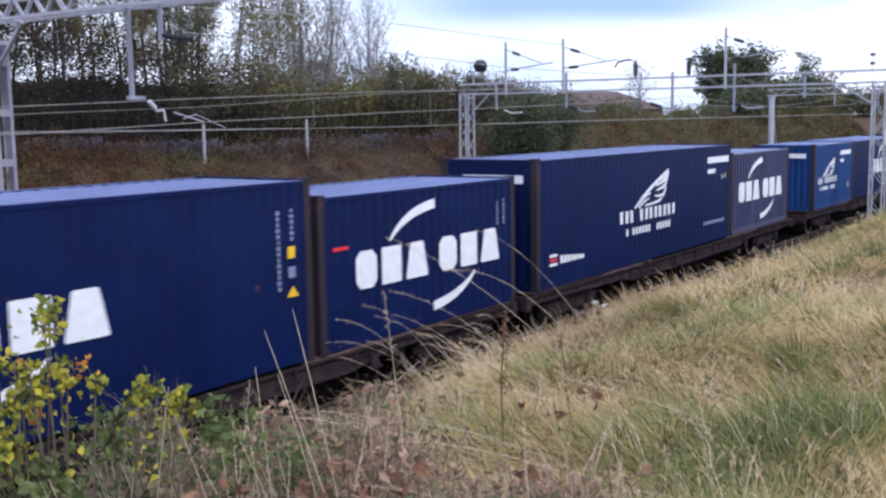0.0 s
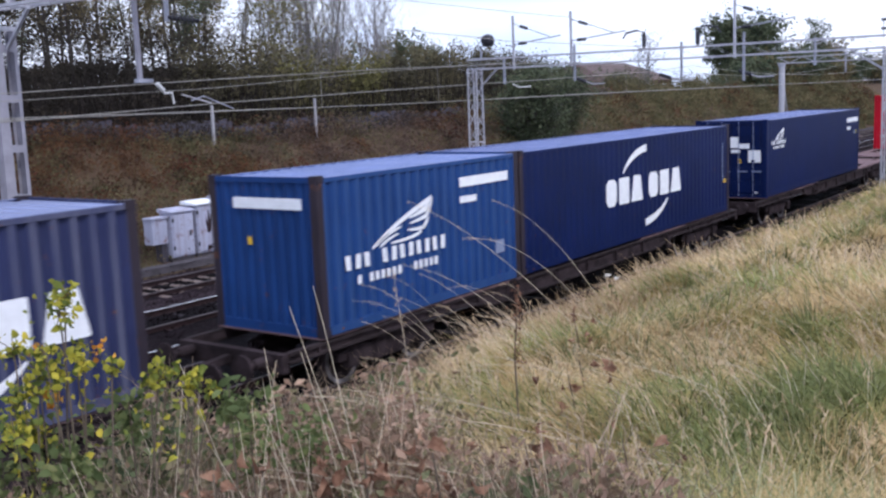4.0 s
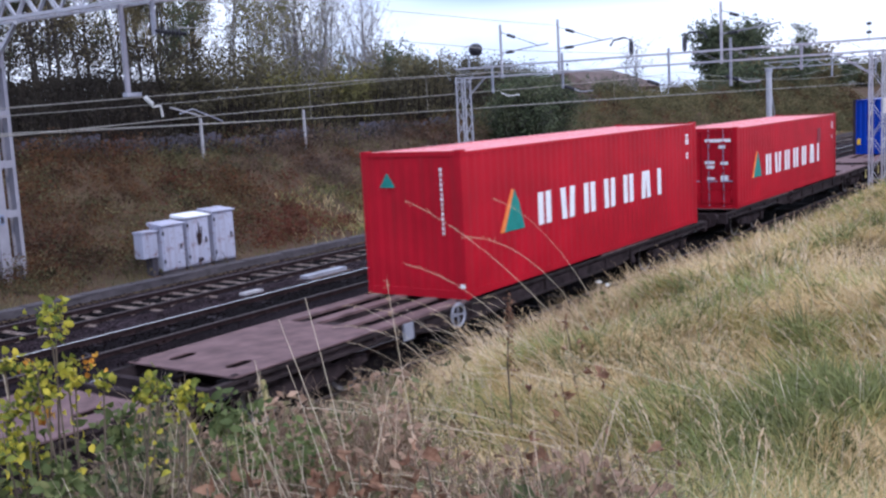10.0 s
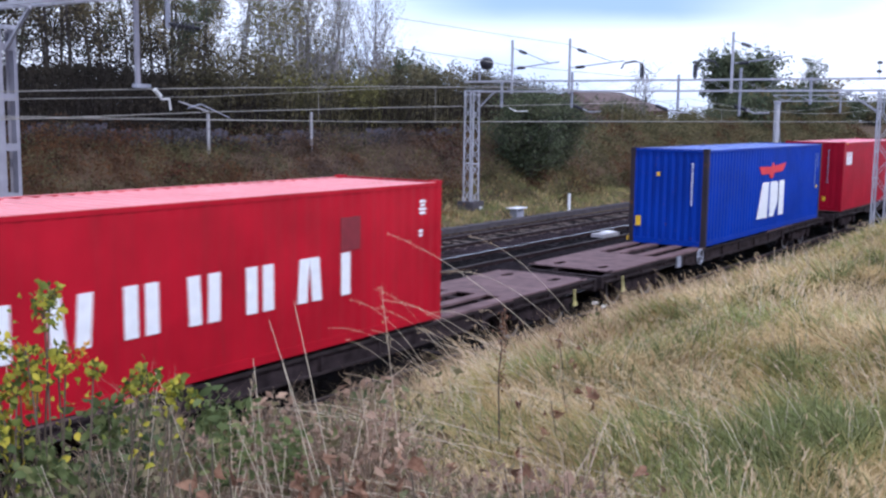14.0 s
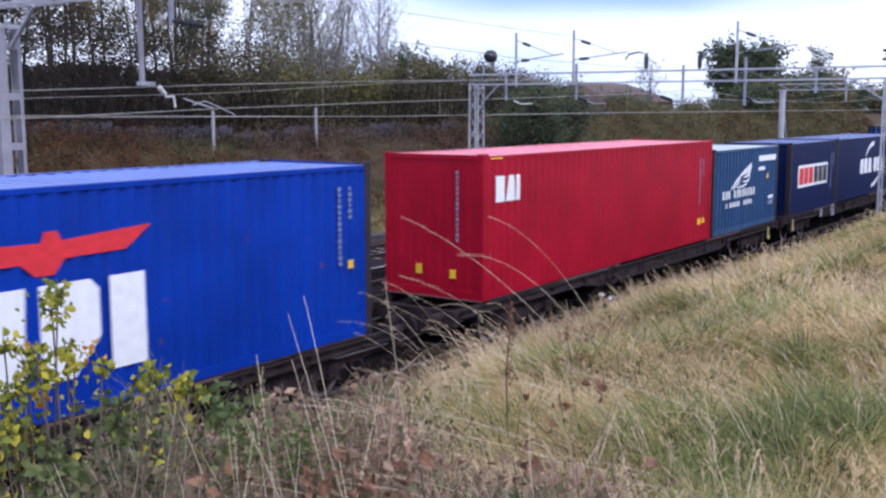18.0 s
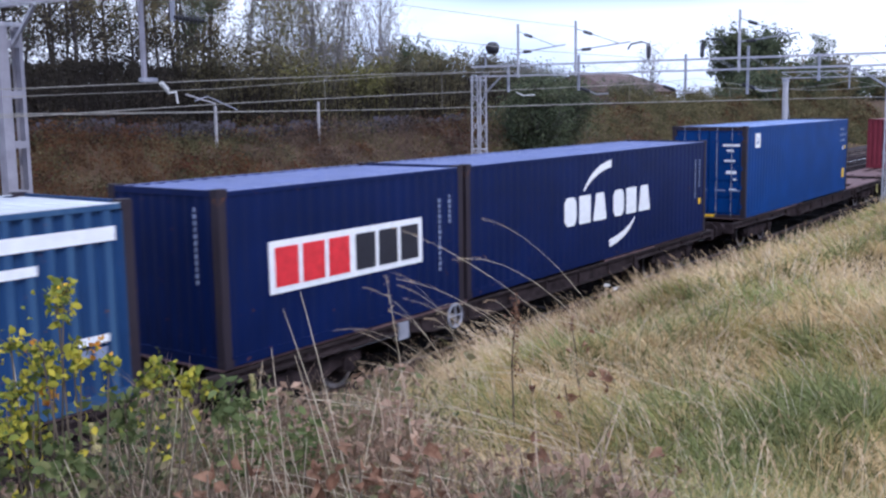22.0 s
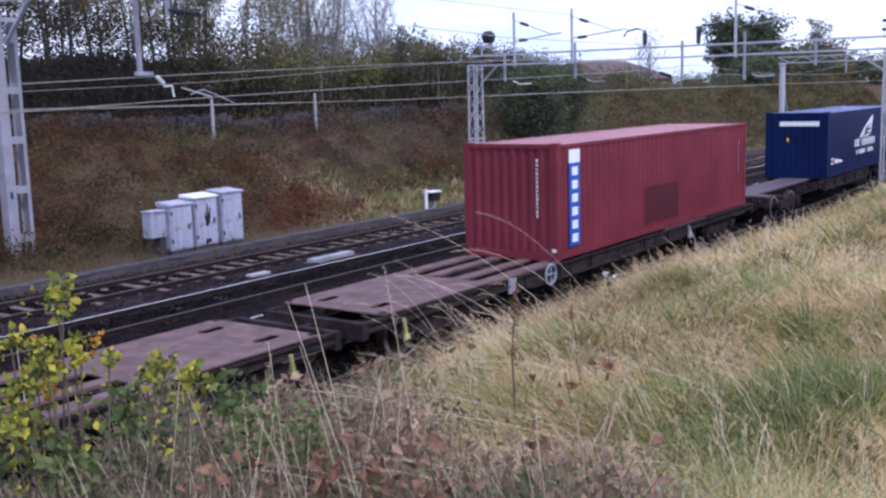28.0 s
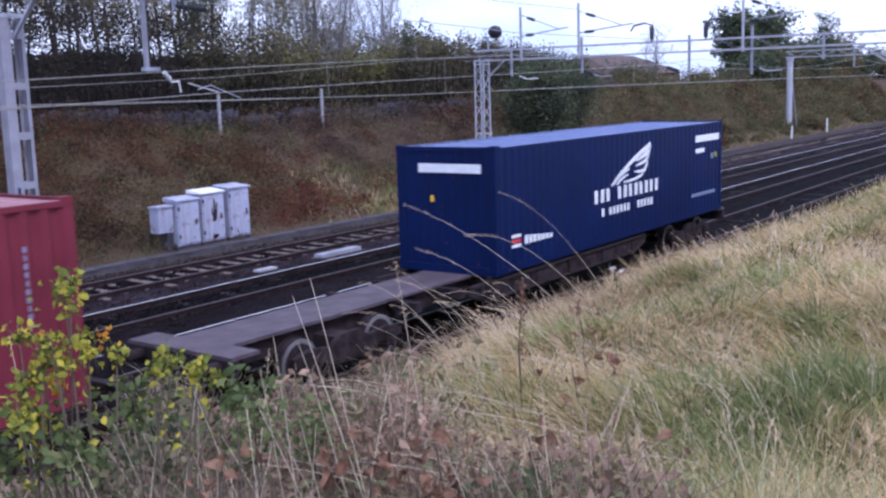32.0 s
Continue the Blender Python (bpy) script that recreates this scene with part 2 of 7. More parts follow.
BARK_PALE = plain("pale_bark", (0.20, 0.185, 0.185), 0.85, vary=0.35, scale=5, stretch=(1, 1, 0.25))
STALK = plain("dry_stalk", (0.60, 0.51, 0.38), 0.8, vary=0.25, scale=3)
STEM = plain("weed_stem", (0.11, 0.085, 0.06), 0.85, vary=0.35, scale=3)
CABINET = paint("cabinet_paint", (0.42, 0.43, 0.54), rough=0.5, dirt=(0.16, 0.10, 0.09), rust=1.3, wear=0.4)

TAN, STRAW, OLIVE, GREEN = (0.510, 0.360, 0.170), (0.66, 0.520, 0.295), (0.345, 0.310, 0.116), (0.205, 0.245, 0.090)
GRASS = leafy("dry_grass", [(0.14, GREEN), (0.38, OLIVE), (0.60, TAN), (0.90, STRAW)], 0.85, 0.30, spread=(0.37, 0.62), gloss=0.06)
GRASS_GREEN = leafy("green_grass", [(0.15, (0.100, 0.116, 0.044)), (0.5, (0.185, 0.200, 0.085)), (0.85, (0.275, 0.275, 0.125))], 0.6, 0.6, gloss=0.12)
GRASS_PALE = leafy("pale_green_grass", [(0.2, (0.17, 0.21, 0.10)), (0.55, (0.34, 0.36, 0.19)), (0.9, (0.56, 0.54, 0.36))], 1.5, 0.7, gloss=0.2)
PLUME = leafy("seed_heads", [(0.2, (0.45, 0.315, 0.18)), (0.8, (0.64, 0.49, 0.32))], 0.5, 0.7, gloss=0.06)
WEED = leafy("weed_leaves", [(0.10, (0.028, 0.038, 0.021)), (0.30, (0.120, 0.145, 0.064)), (0.46, (0.205, 0.182, 0.096)), (0.66, (0.235, 0.150, 0.106)), (0.94, (0.45, 0.305, 0.215))], 0.9, 0.5, spread=(0.38, 0.62), gloss=0.15)
BUSH_LEAF = leafy("bush_leaves", [(0.10, (0.055, 0.085, 0.026)), (0.36, (0.17, 0.20, 0.040)), (0.66, (0.45, 0.41, 0.050)), (0.92, (0.62, 0.49, 0.065))], 3.5, 0.6, lucent=0.30, gloss=0.15)
NETTLE = leafy("nettle_leaves", [(0.1, (0.060, 0.085, 0.034)), (0.6, (0.145, 0.175, 0.066)), (0.9, (0.25, 0.24, 0.100))], 1.2, 0.6, gloss=0.1)
ORANGE_LEAF = leafy("orange_leaves", [(0.2, (0.50, 0.20, 0.03)), (0.8, (0.62, 0.34, 0.05))], 1.0, 0.8)
WEED_STEM = leafy("weed_stems", [(0.15, (0.11, 0.080, 0.060)), (0.55, (0.26, 0.19, 0.135)), (0.92, (0.58, 0.46, 0.34))], 0.9, 0.8, gloss=0.1)
DEAD_LEAF = leafy("dead_leaves", [(0.15, (0.075, 0.036, 0.024)), (0.5, (0.20, 0.105, 0.066)), (0.85, (0.36, 0.215, 0.140))], 14.0, 0.35)
SCRUB_OLIVE = leafy("olive_scrub", [(0.14, (0.068, 0.068, 0.038)), (0.45, (0.138, 0.130, 0.066)), (0.70, (0.200, 0.155, 0.084)), (0.92, (0.225, 0.202, 0.105))], 0.9, 0.16, lucent=0.45, spread=(0.34, 0.66))
SCRUB = leafy("bank_scrub", [(0.14, (0.036, 0.024, 0.017)), (0.40, (0.082, 0.047, 0.029)), (0.62, (0.126, 0.066, 0.036)), (0.82, (0.170, 0.080, 0.039)), (0.95, (0.130, 0.090, 0.047))], 0.9, 0.14, lucent=0.45, spread=(0.34, 0.66))
SCRUB_RED = leafy("russet_bracken", [(0.14, (0.060, 0.024, 0.018)), (0.5, (0.125, 0.045, 0.030)), (0.9, (0.185, 0.082, 0.046))], 0.9, 0.25)
SCRUB_GREY = leafy("withered_scrub", [(0.14, (0.075, 0.053, 0.046)), (0.5, (0.145, 0.104, 0.084)), (0.9, (0.205, 0.145, 0.108))], 0.9, 0.2, lucent=0.45, spread=(0.34, 0.66))
# the shade under the trees is put into these leaf colours
UNDERWOOD_SHADED = leafy("shaded_underwood_leaves", [(0.2, (0.028, 0.025, 0.022)), (0.6, (0.052, 0.045, 0.036)), (0.9, (0.090, 0.074, 0.052))], 0.35, 0.25)
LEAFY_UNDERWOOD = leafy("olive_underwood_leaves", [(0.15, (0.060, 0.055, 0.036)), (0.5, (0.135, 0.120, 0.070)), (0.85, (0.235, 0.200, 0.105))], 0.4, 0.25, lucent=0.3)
TREE_LEAF = leafy("autumn_tree_leaves", [(0.15, (0.080, 0.070, 0.046)), (0.5, (0.175, 0.148, 0.084)), (0.85, (0.31, 0.245, 0.13))], 0.5, 0.35, lucent=0.4)
TREE_LEAF_PALE = leafy("yellow_tree_leaves", [(0.15, (0.090, 0.090, 0.040)), (0.5, (0.185, 0.172, 0.068)), (0.85, (0.31, 0.26, 0.100))], 0.5, 0.35, lucent=0.35)
# leaf colours lightened: the haze over the distant trees is put into them
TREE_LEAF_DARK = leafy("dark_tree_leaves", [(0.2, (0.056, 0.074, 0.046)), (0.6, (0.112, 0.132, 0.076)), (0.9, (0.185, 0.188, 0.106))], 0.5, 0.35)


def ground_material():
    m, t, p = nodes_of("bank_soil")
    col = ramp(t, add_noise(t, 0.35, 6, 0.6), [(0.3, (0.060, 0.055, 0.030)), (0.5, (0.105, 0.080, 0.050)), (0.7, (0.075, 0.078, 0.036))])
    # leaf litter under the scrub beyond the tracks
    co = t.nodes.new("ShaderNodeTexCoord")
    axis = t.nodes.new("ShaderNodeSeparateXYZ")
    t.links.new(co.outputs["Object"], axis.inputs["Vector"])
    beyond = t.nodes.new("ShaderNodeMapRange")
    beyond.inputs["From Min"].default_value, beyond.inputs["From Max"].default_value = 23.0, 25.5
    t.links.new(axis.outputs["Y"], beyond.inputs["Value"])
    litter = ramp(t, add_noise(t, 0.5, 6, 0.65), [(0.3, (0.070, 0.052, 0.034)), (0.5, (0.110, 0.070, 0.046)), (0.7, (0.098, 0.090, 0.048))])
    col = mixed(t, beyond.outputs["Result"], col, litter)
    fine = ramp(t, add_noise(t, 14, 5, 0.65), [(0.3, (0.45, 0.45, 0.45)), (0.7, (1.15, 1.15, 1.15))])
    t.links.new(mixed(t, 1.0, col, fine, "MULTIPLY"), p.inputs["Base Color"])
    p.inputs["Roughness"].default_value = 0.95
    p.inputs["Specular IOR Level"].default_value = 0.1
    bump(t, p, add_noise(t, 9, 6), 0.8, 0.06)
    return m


def ballast_material():
    m, t, p = nodes_of("ballast")
    co = t.nodes.new("ShaderNodeTexCoord")
    vo = t.nodes.new("ShaderNodeTexVoronoi")
    vo.inputs["Scale"].default_value = 17.0
    t.links.new(co.outputs["Object"], vo.inputs["Vector"])
    sep = t.nodes.new("ShaderNodeSeparateColor")
    t.links.new(vo.outputs["Color"], sep.inputs["Color"])
    stone = ramp(t, sep.outputs["Red"], [(0.0, (0.042, 0.033, 0.036)), (0.5, (0.105, 0.086, 0.094)), (1.0, (0.20, 0.172, 0.19))])
    gap = ramp(t, vo.outputs["Distance"], [(0.35, (1, 1, 1)), (0.8, (0.22, 0.2, 0.2))])
    grime = ramp(t, add_noise(t, 0.5, 5), [(0.35, (0.40, 0.33, 0.32)), (0.7, (0.95, 0.95, 0.95))])
    col = mixed(t, 1.0, mixed(t, 1.0, stone, gap, "MULTIPLY"), grime, "MULTIPLY")
    # oil and brake dust between the rails, track by track
    axis = t.nodes.new("ShaderNodeSeparateXYZ")
    t.links.new(co.outputs["Object"], axis.inputs["Vector"])
    stripe = t.nodes.new("ShaderNodeMapRange")
    stripe.inputs["From Min"].default_value, stripe.inputs["From Max"].default_value = 10.0, 25.0
    t.links.new(axis.outputs["Y"], stripe.inputs["Value"])
    k = lambda y: (y - 10.0) / 15.0
    between, mid, clean = (0.20, 0.160, 0.190), (0.070, 0.053, 0.064), (0.50, 0.44, 0.50)
    oil = ramp(t, stripe.outputs["Result"], [(k(10.4), mid), (k(16.3), mid), (k(16.6), between), (k(17.5), between), (k(17.9), mid), (k(19.6), mid), (k(19.9), clean), (k(20.9), clean), (k(21.3), mid), (k(22.9), mid), (k(23.4), clean)])
    col = mixed(t, 1.0, col, oil, "MULTIPLY")
    t.links.new(col, p.inputs["Base Color"])
    p.inputs["Roughness"].default_value = 0.95
    p.inputs["Specular IOR Level"].default_value = 0.08
    bump(t, p, vo.outputs["Distance"], 1.0, -0.03)
    return m


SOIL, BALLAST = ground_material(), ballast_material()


# ---- mesh tools ----
class Shape:
    """Vertices and faces of one part."""

    def __init__(self):
        self.v, self.f = [], []

    def quad(self, a, b, c, d):
        n = len(self.v)
        self.v += [a, b, c, d]
        self.f.append((n, n + 1, n + 2, n + 3))
        return self

    def box(self, x0, x1, y0, y1, z0, z1, m=None):
        n = len(self.v)
        pts = [(x, y, z) for z in (z0, z1) for y in (y0, y1) for x in (x0, x1)]
        self.v += [tuple(m @ Vector(p)) for p in pts] if m else pts
        self.f += [tuple(n + i for i in f) for f in ((0, 2, 3, 1), (4, 5, 7, 6), (0, 1, 5, 4), (2, 6, 7, 3), (0, 4, 6, 2), (1, 3, 7, 5))]
        return self

    def bar(self, a, b, w, h=None):
        """A square bar from a to b."""
        a, b = Vector(a), Vector(b)
        d = b - a
        q = d.to_track_quat("Z", "Y").to_matrix().to_4x4()
        h = h or w
        return self.box(-w / 2, w / 2, -h / 2, h / 2, 0, d.length, Matrix.Translation(a) @ q)

    def tube(self, pts, radii, sides=6, caps=True):
        pts = [Vector(p) for p in pts]
        if isinstance(radii, (int, float)):
            radii = [radii] * len(pts)
        n = len(self.v)
        for k, p in enumerate(pts):
            d = pts[min(k + 1, len(pts) - 1)] - pts[max(k - 1, 0)]
            d.normalize()
            s = d.cross(Vector((0, 1, 0)) if abs(d.y) < 0.9 else Vector((1, 0, 0))).normalized()
            u = s.cross(d)
            for i in range(sides):
                a = 2 * math.pi * i / sides
                self.v.append(tuple(p + (s * math.cos(a) + u * math.sin(a)) * radii[k]))
        for k in range(len(pts) - 1):
            for i in range(sides):
                j = (i + 1) % sides
                self.f.append((n + k * sides + i, n + k * sides + j, n + (k + 1) * sides + j, n + (k + 1) * sides + i))
        if caps:
            self.f.append(tuple(n + i for i in reversed(range(sides))))
            self.f.append(tuple(n + (len(pts) - 1) * sides + i for i in range(sides)))
        return self

    def prism(self, outline, y0, y1):
        """An outline in x and z, drawn out along y."""
        n, k = len(self.v), len(outline)
        self.v += [(x, y0, z) for x, z in outline] + [(x, y1, z) for x, z in outline]
        self.f.append(tuple(n + i for i in range(k)))
        self.f.append(tuple(n + k + i for i in reversed(range(k))))
        self.f += [(n + (i + 1) % k, n + i, n + k + i, n + k + (i + 1) % k) for i in range(k)]
        return self

    def mesh(self, name, smooth=False):
        me = bpy.data.meshes.new(name)
        me.from_pydata(self.v, [], self.f)
        if smooth:
            me.polygons.foreach_set("use_smooth", [True] * len(me.polygons))
        me.update()
        return me


def part(name, shape, material, parent, label="", smooth=False):
    """One mesh object under a thing or under a part."""
    me = shape if isinstance(shape, bpy.types.Mesh) else shape.mesh(name, smooth)
    if not me.materials:
        me.materials.append(material)
    ob = new(name, me)
    ob.parent = parent
    if label:
        ob["label"] = label
    return ob


def thing(name, label, category, at=None, group="", kind=""):
    ob = new(name)
    if at is not None:
        ob.matrix_basis = at if isinstance(at, Matrix) else Matrix.Translation(at)
    return tagged(ob, label, category, group, kind)


def solid(name, shape, material, label, category, group="", kind="", smooth=False):
    """A thing or a piece of the setting that is one mesh."""
    ob = part(name, shape, material, None, smooth=smooth)
    return tagged(ob, label, category, group, kind)


def fast_mesh(name, verts, faces):
    """A mesh from arrays: verts (n, 3), faces (m, 3 or 4)."""
    me = bpy.data.meshes.new(name)
    k, m = faces.shape[1], len(faces)
    me.vertices.add(len(verts))
    me.vertices.foreach_set("co", verts.astype(np.float32).ravel())
    me.loops.add(m * k)
    me.loops.foreach_set("vertex_index", faces.astype(np.int32).ravel())
    me.polygons.add(m)
    me.polygons.foreach_set("loop_start", np.arange(0, m * k, k, dtype=np.int32))
    me.update(calc_edges=True)
    return me


# ---- the plan: tracks run along x, the camera stands at y = 0 on the near bank, rail tops are at z = 0 ----
TRACKS = (12.02, 15.33, 18.66, 22.05)
PROFILE_Y = (-400, -6, 0, 3.5, 6.2, 8.3, 9.0, 9.7, 10.0, 24.2, 24.7, 25.6, 28.2, 33.2, 34.8, 37, 60, 300, 4000)
PROFILE_Z = (3.6, 3.3, 3.1, 2.55, 1.60, 0.62, 0.20, -0.28, -0.38, -0.38, -0.20, 0.0, 0.35, 2.95, 3.30, 3.35, 3.4, 3.6, 3.6)


def ground_z(x, y):
    z = np.interp(y, PROFILE_Y, PROFILE_Z)
    rough = np.clip((np.abs(y - 17) - 7.6) / 2, 0, 1) * np.clip((120 - np.abs(y)) / 60, 0, 1)
    z = z + rough * (0.09 * np.sin(x * 0.9 + y * 0.5) + 0.07 * np.sin(x * 0.37 - y * 0.8 + 1.3) + 0.05 * np.sin(x * 2.1 + y * 1.7))
    tussock = np.clip((9.0 - y) / 1.5, 0, 1) * np.clip((x + 5) / 3, 0, 1) * np.clip((70 - x) / 20, 0, 1)
    z = z + tussock * (0.055 * np.sin(x * 3.1 + 1.2 * np.sin(y * 2.3)) * np.sin(y * 3.7 + 0.8 * np.sin(x * 1.9)) + 0.05 * np.sin(x * 1.35 - y * 1.9))
    swell = np.clip((y - 26) / 6, 0, 1) * np.clip((70 - y) / 20, 0, 1)
    return z + swell * (0.30 * np.sin(x * 0.105 + 0.3) + 0.014 * np.clip(x - 40, 0, 70))


def build_ground():
    xs = np.concatenate([[-4000, -800, -200, -80, -40], np.arange(-20, 80, 0.8), np.arange(80, 200, 4), [230, 300, 500, 1000, 4000]])
    ys = np.concatenate([[-4000, -800, -200, -60, -20, -8, -4], np.arange(-2, 11, 0.45), [12, 16, 20, 23.5], np.arange(24.2, 40, 0.5), [42, 46, 52, 60, 80, 120, 200, 300, 500, 1000, 4000]])
    gx, gy = np.meshgrid(xs, ys, indexing="ij")
    gz = ground_z(gx, gy)
    v = np.stack([gx, gy, gz], -1).reshape(-1, 3)
    ny = len(ys)
    i, j = np.meshgrid(np.arange(len(xs) - 1), np.arange(ny - 1), indexing="ij")
    a = (i * ny + j).ravel()
    f = np.stack([a, a + ny, a + ny + 1, a + 1], -1)
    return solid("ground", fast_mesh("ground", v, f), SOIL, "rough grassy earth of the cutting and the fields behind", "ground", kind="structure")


build_ground()


def build_ballast():
    rng = np.random.default_rng(5)
    xs = np.concatenate([[-90, -30], np.arange(0, 60, 0.35), np.arange(60, 130, 1.5), np.arange(130, 420, 20)])
    ys = np.concatenate([[9.75, 10.2], np.arange(10.5, 24.0, 0.3), [24.1, 24.55]])
    gx, gy = np.meshgrid(xs, ys, indexing="ij")
    gz = -0.16 + 0.022 * rng.standard_normal(gx.shape)
    for c in TRACKS:
        gz = np.maximum(gz, np.where(np.abs(gy - c) < 1.5, -0.15 + 0.012 * rng.standard_normal(gx.shape), -1))
        gz = np.maximum(gz, np.where((np.abs(gy - c) > 0.86) & (np.abs(gy - c) < 1.6), -0.118 + 0.016 * rng.standard_normal(gx.shape), -1))
    gz[:, 0], gz[:, -1] = -0.42, -0.40
    gz[:, 1], gz[:, -2] = -0.25, -0.20
    v = np.stack([gx, gy, gz], -1).reshape(-1, 3)
    ny = len(ys)
    i, j = np.meshgrid(np.arange(len(xs) - 1), np.arange(ny - 1), indexing="ij")
    a = (i * ny + j).ravel()
    f = np.stack([a, a + ny, a + ny + 1, a + 1], -1)
    solid("track_bed", fast_mesh("track_bed", v, f), BALLAST, "grey-brown stone ballast under four railway tracks", "ballast", kind="structure")
    # loose stones on the shoulders and between the tracks
    n = 9000
    x = 12 + 34 * rng.random(n) ** 1.3
    y = rng.uniform(16.3, 24.5, n)
    s = rng.uniform(0.018, 0.045, n)[:, None]
    c = np.stack([x, y, np.full(n, -0.135)], -1)
    c[y > 24.1, 2] = -0.2
    base = np.array([(1, 0, 0), (-0.4, 0.9, 0), (-0.5, -0.8, 0.1), (0.1, 0.1, 1), (0, 0, -0.6)])
    v = (c[:, None] + base[None] * s[:, None] * rng.uniform(0.6, 1.3, (n, 5, 3))).reshape(-1, 3)
    t = np.array([(0, 1, 3), (1, 2, 3), (2, 0, 3), (1, 0, 4), (2, 1, 4), (0, 2, 4)])
    f = (np.arange(n)[:, None, None] * 5 + t[None]).reshape(-1, 3)
    solid("loose_stones", fast_mesh("loose_stones", v, f), BALLAST, "loose grey ballast stones between the tracks", "stones", kind="stuff")


build_ballast()


def build_track(y, polished, sleeper):
    """One track: two rails on sleepers with fastenings."""
    track = thing("railway_track", "steel rails on concrete sleepers bedded in stone ballast", "railway track", (0, y, 0), "railway tracks", "structure")
    x0, x1 = -90.0, 420.0
    for s in (-0.7525, 0.7525):
        web = Shape()
        web.box(x0, x1, s - 0.07, s + 0.07, -0.158, -0.14)
        web.box(x0, x1, s - 0.011, s + 0.011, -0.14, -0.04)
        web.box(x0, x1, s - 0.036, s + 0.036, -0.04, -0.0145)
        rail = part("rail", web, RAIL_SIDE, track)
        head = Shape()
        arc = [(-0.036, -0.014), (-0.028, -0.004), (-0.012, 0.0), (0.012, 0.0), (0.028, -0.004), (0.036, -0.014)]
        for dy, dz in arc:
            head.v += [(x0, s + dy, dz), (x1, s + dy, dz)]
        head.f += [(2 * k, 2 * k + 1, 2 * k + 3, 2 * k + 2) for k in range(5)]
        part("rail_head", head, RAIL_DULL, rail)
        if polished and s > 0:
            band = Shape()
            for dy, dz in ((-0.029, -0.0025), (-0.016, 0.0025), (0.002, 0.0035), (0.002, -0.004), (-0.029, -0.006)):
                band.v += [(x0, s + dy, dz), (x1, s + dy, dz)]
            band.f += [(2 * k, 2 * k + 1, (2 * k + 3) % 10, (2 * k + 2) % 10) for k in range(5)]
            part("running_band", band, RAIL_TOP, rail, "bright band worn by the wheels")
    sl = Shape()
    sl.v += [(-0.13, -1.25, -0.30), (0.13, -1.25, -0.30), (0.13, 1.25, -0.30), (-0.13, 1.25, -0.30),
             (-0.10, -1.23, -0.125), (0.10, -1.23, -0.125), (0.10, 1.23, -0.125), (-0.10, 1.23, -0.125)]
    sl.f += [(0, 3, 2, 1), (4, 5, 6, 7), (0, 1, 5, 4), (1, 2, 6, 5), (2, 3, 7, 6), (3, 0, 4, 7)]
    for s in (-0.7525, 0.7525):
        for k in (-0.10, 0.10):
            sl.box(-0.06, 0.06, s + k - 0.03, s + k + 0.03, -0.14, -0.105)
    me = sl.mesh("sleeper")
    for k in range(96):
        part("sleeper", me, sleeper, track).location = (6.0 + 0.65 * k, 0, (-0.006 if sleeper is SLEEPER else -0.032) + 0.012 * math.sin(k * 2.3))
    far = Shape()
    for k in range(130):
        x = 6.0 + 0.65 * (96 + k)
        far.box(x - 0.13, x + 0.13, -1.25, 1.25, -0.30, -0.138)
    tagged(part("far_sleepers", far, sleeper, track), kind="stuff")


for k, ty in enumerate(TRACKS):
    build_track(ty, k in (1, 2), SLEEPER if k == 3 else SLEEPER_DARK)


def build_trough():
    """Concrete cable trough with separate lids along the far cess."""
    trough = thing("cable_trough", "pale concrete cable trough with lids beside the ballast", "cable trough", (0, 24.78, -0.16), kind="structure")
    part("channel", Shape().box(-40, 160, -0.19, -0.15, -0.1, 0.10).box(-40, 160, 0.15, 0.19, -0.1, 0.10), TROUGH, trough)
    lid = Shape().box(-0.44, 0.44, -0.2, 0.2, 0.10, 0.15).mesh("lid")
    for k in range(70):
        ob = part("lid", lid, TROUGH, trough)
        ob.location = (8 + 0.9 * k, 0.02 * math.sin(k * 1.7), 0.008 * math.sin(k * 2.9))
        ob.rotation_euler = (0, 0, 0.012 * math.sin(k * 3.1))


build_trough()


# ---- the train ----
NEAR_SIDE, FLOOR = 10.80, 0.98
W = 2.438


def travelled(t):
    """Metres that the train has rolled towards -x, counted from 16 s."""
    s = (t - 16) / 16
    return 111.858 * s - 8.337 * s ** 2 - 5.984 * s ** 3 + 3.593 * s ** 4 + 5.224 * s ** 5 - 1.385 * s ** 6 - 2.101 * s ** 7


def corrugated(length, put, pitch=0.278, depth=0.036):
    """Trapezoidal sheet: put(u, d) gives the lower and upper point at u along the wall, sunk by d."""
    sh = Shape()
    n = max(1, round(length / pitch))
    p = length / n
    line = []
    for k in range(n):
        line += [(k * p, 0), (k * p + 0.28 * p, 0), (k * p + 0.5 * p, depth), (k * p + 0.78 * p, depth)]
    line.append((length, 0))
    for u, d in line:
        a, b = put(u, d)
        sh.v += [a, b]
    sh.f += [(2 * k, 2 * k + 2, 2 * k + 3, 2 * k + 1) for k in range(len(line) - 1)]
    return sh


def side_block(x0, x1, z0, z1, slant=0.0):
    return [(x0, z0), (x1, z0), (x1 + slant, z1), (x0 + slant, z1)]


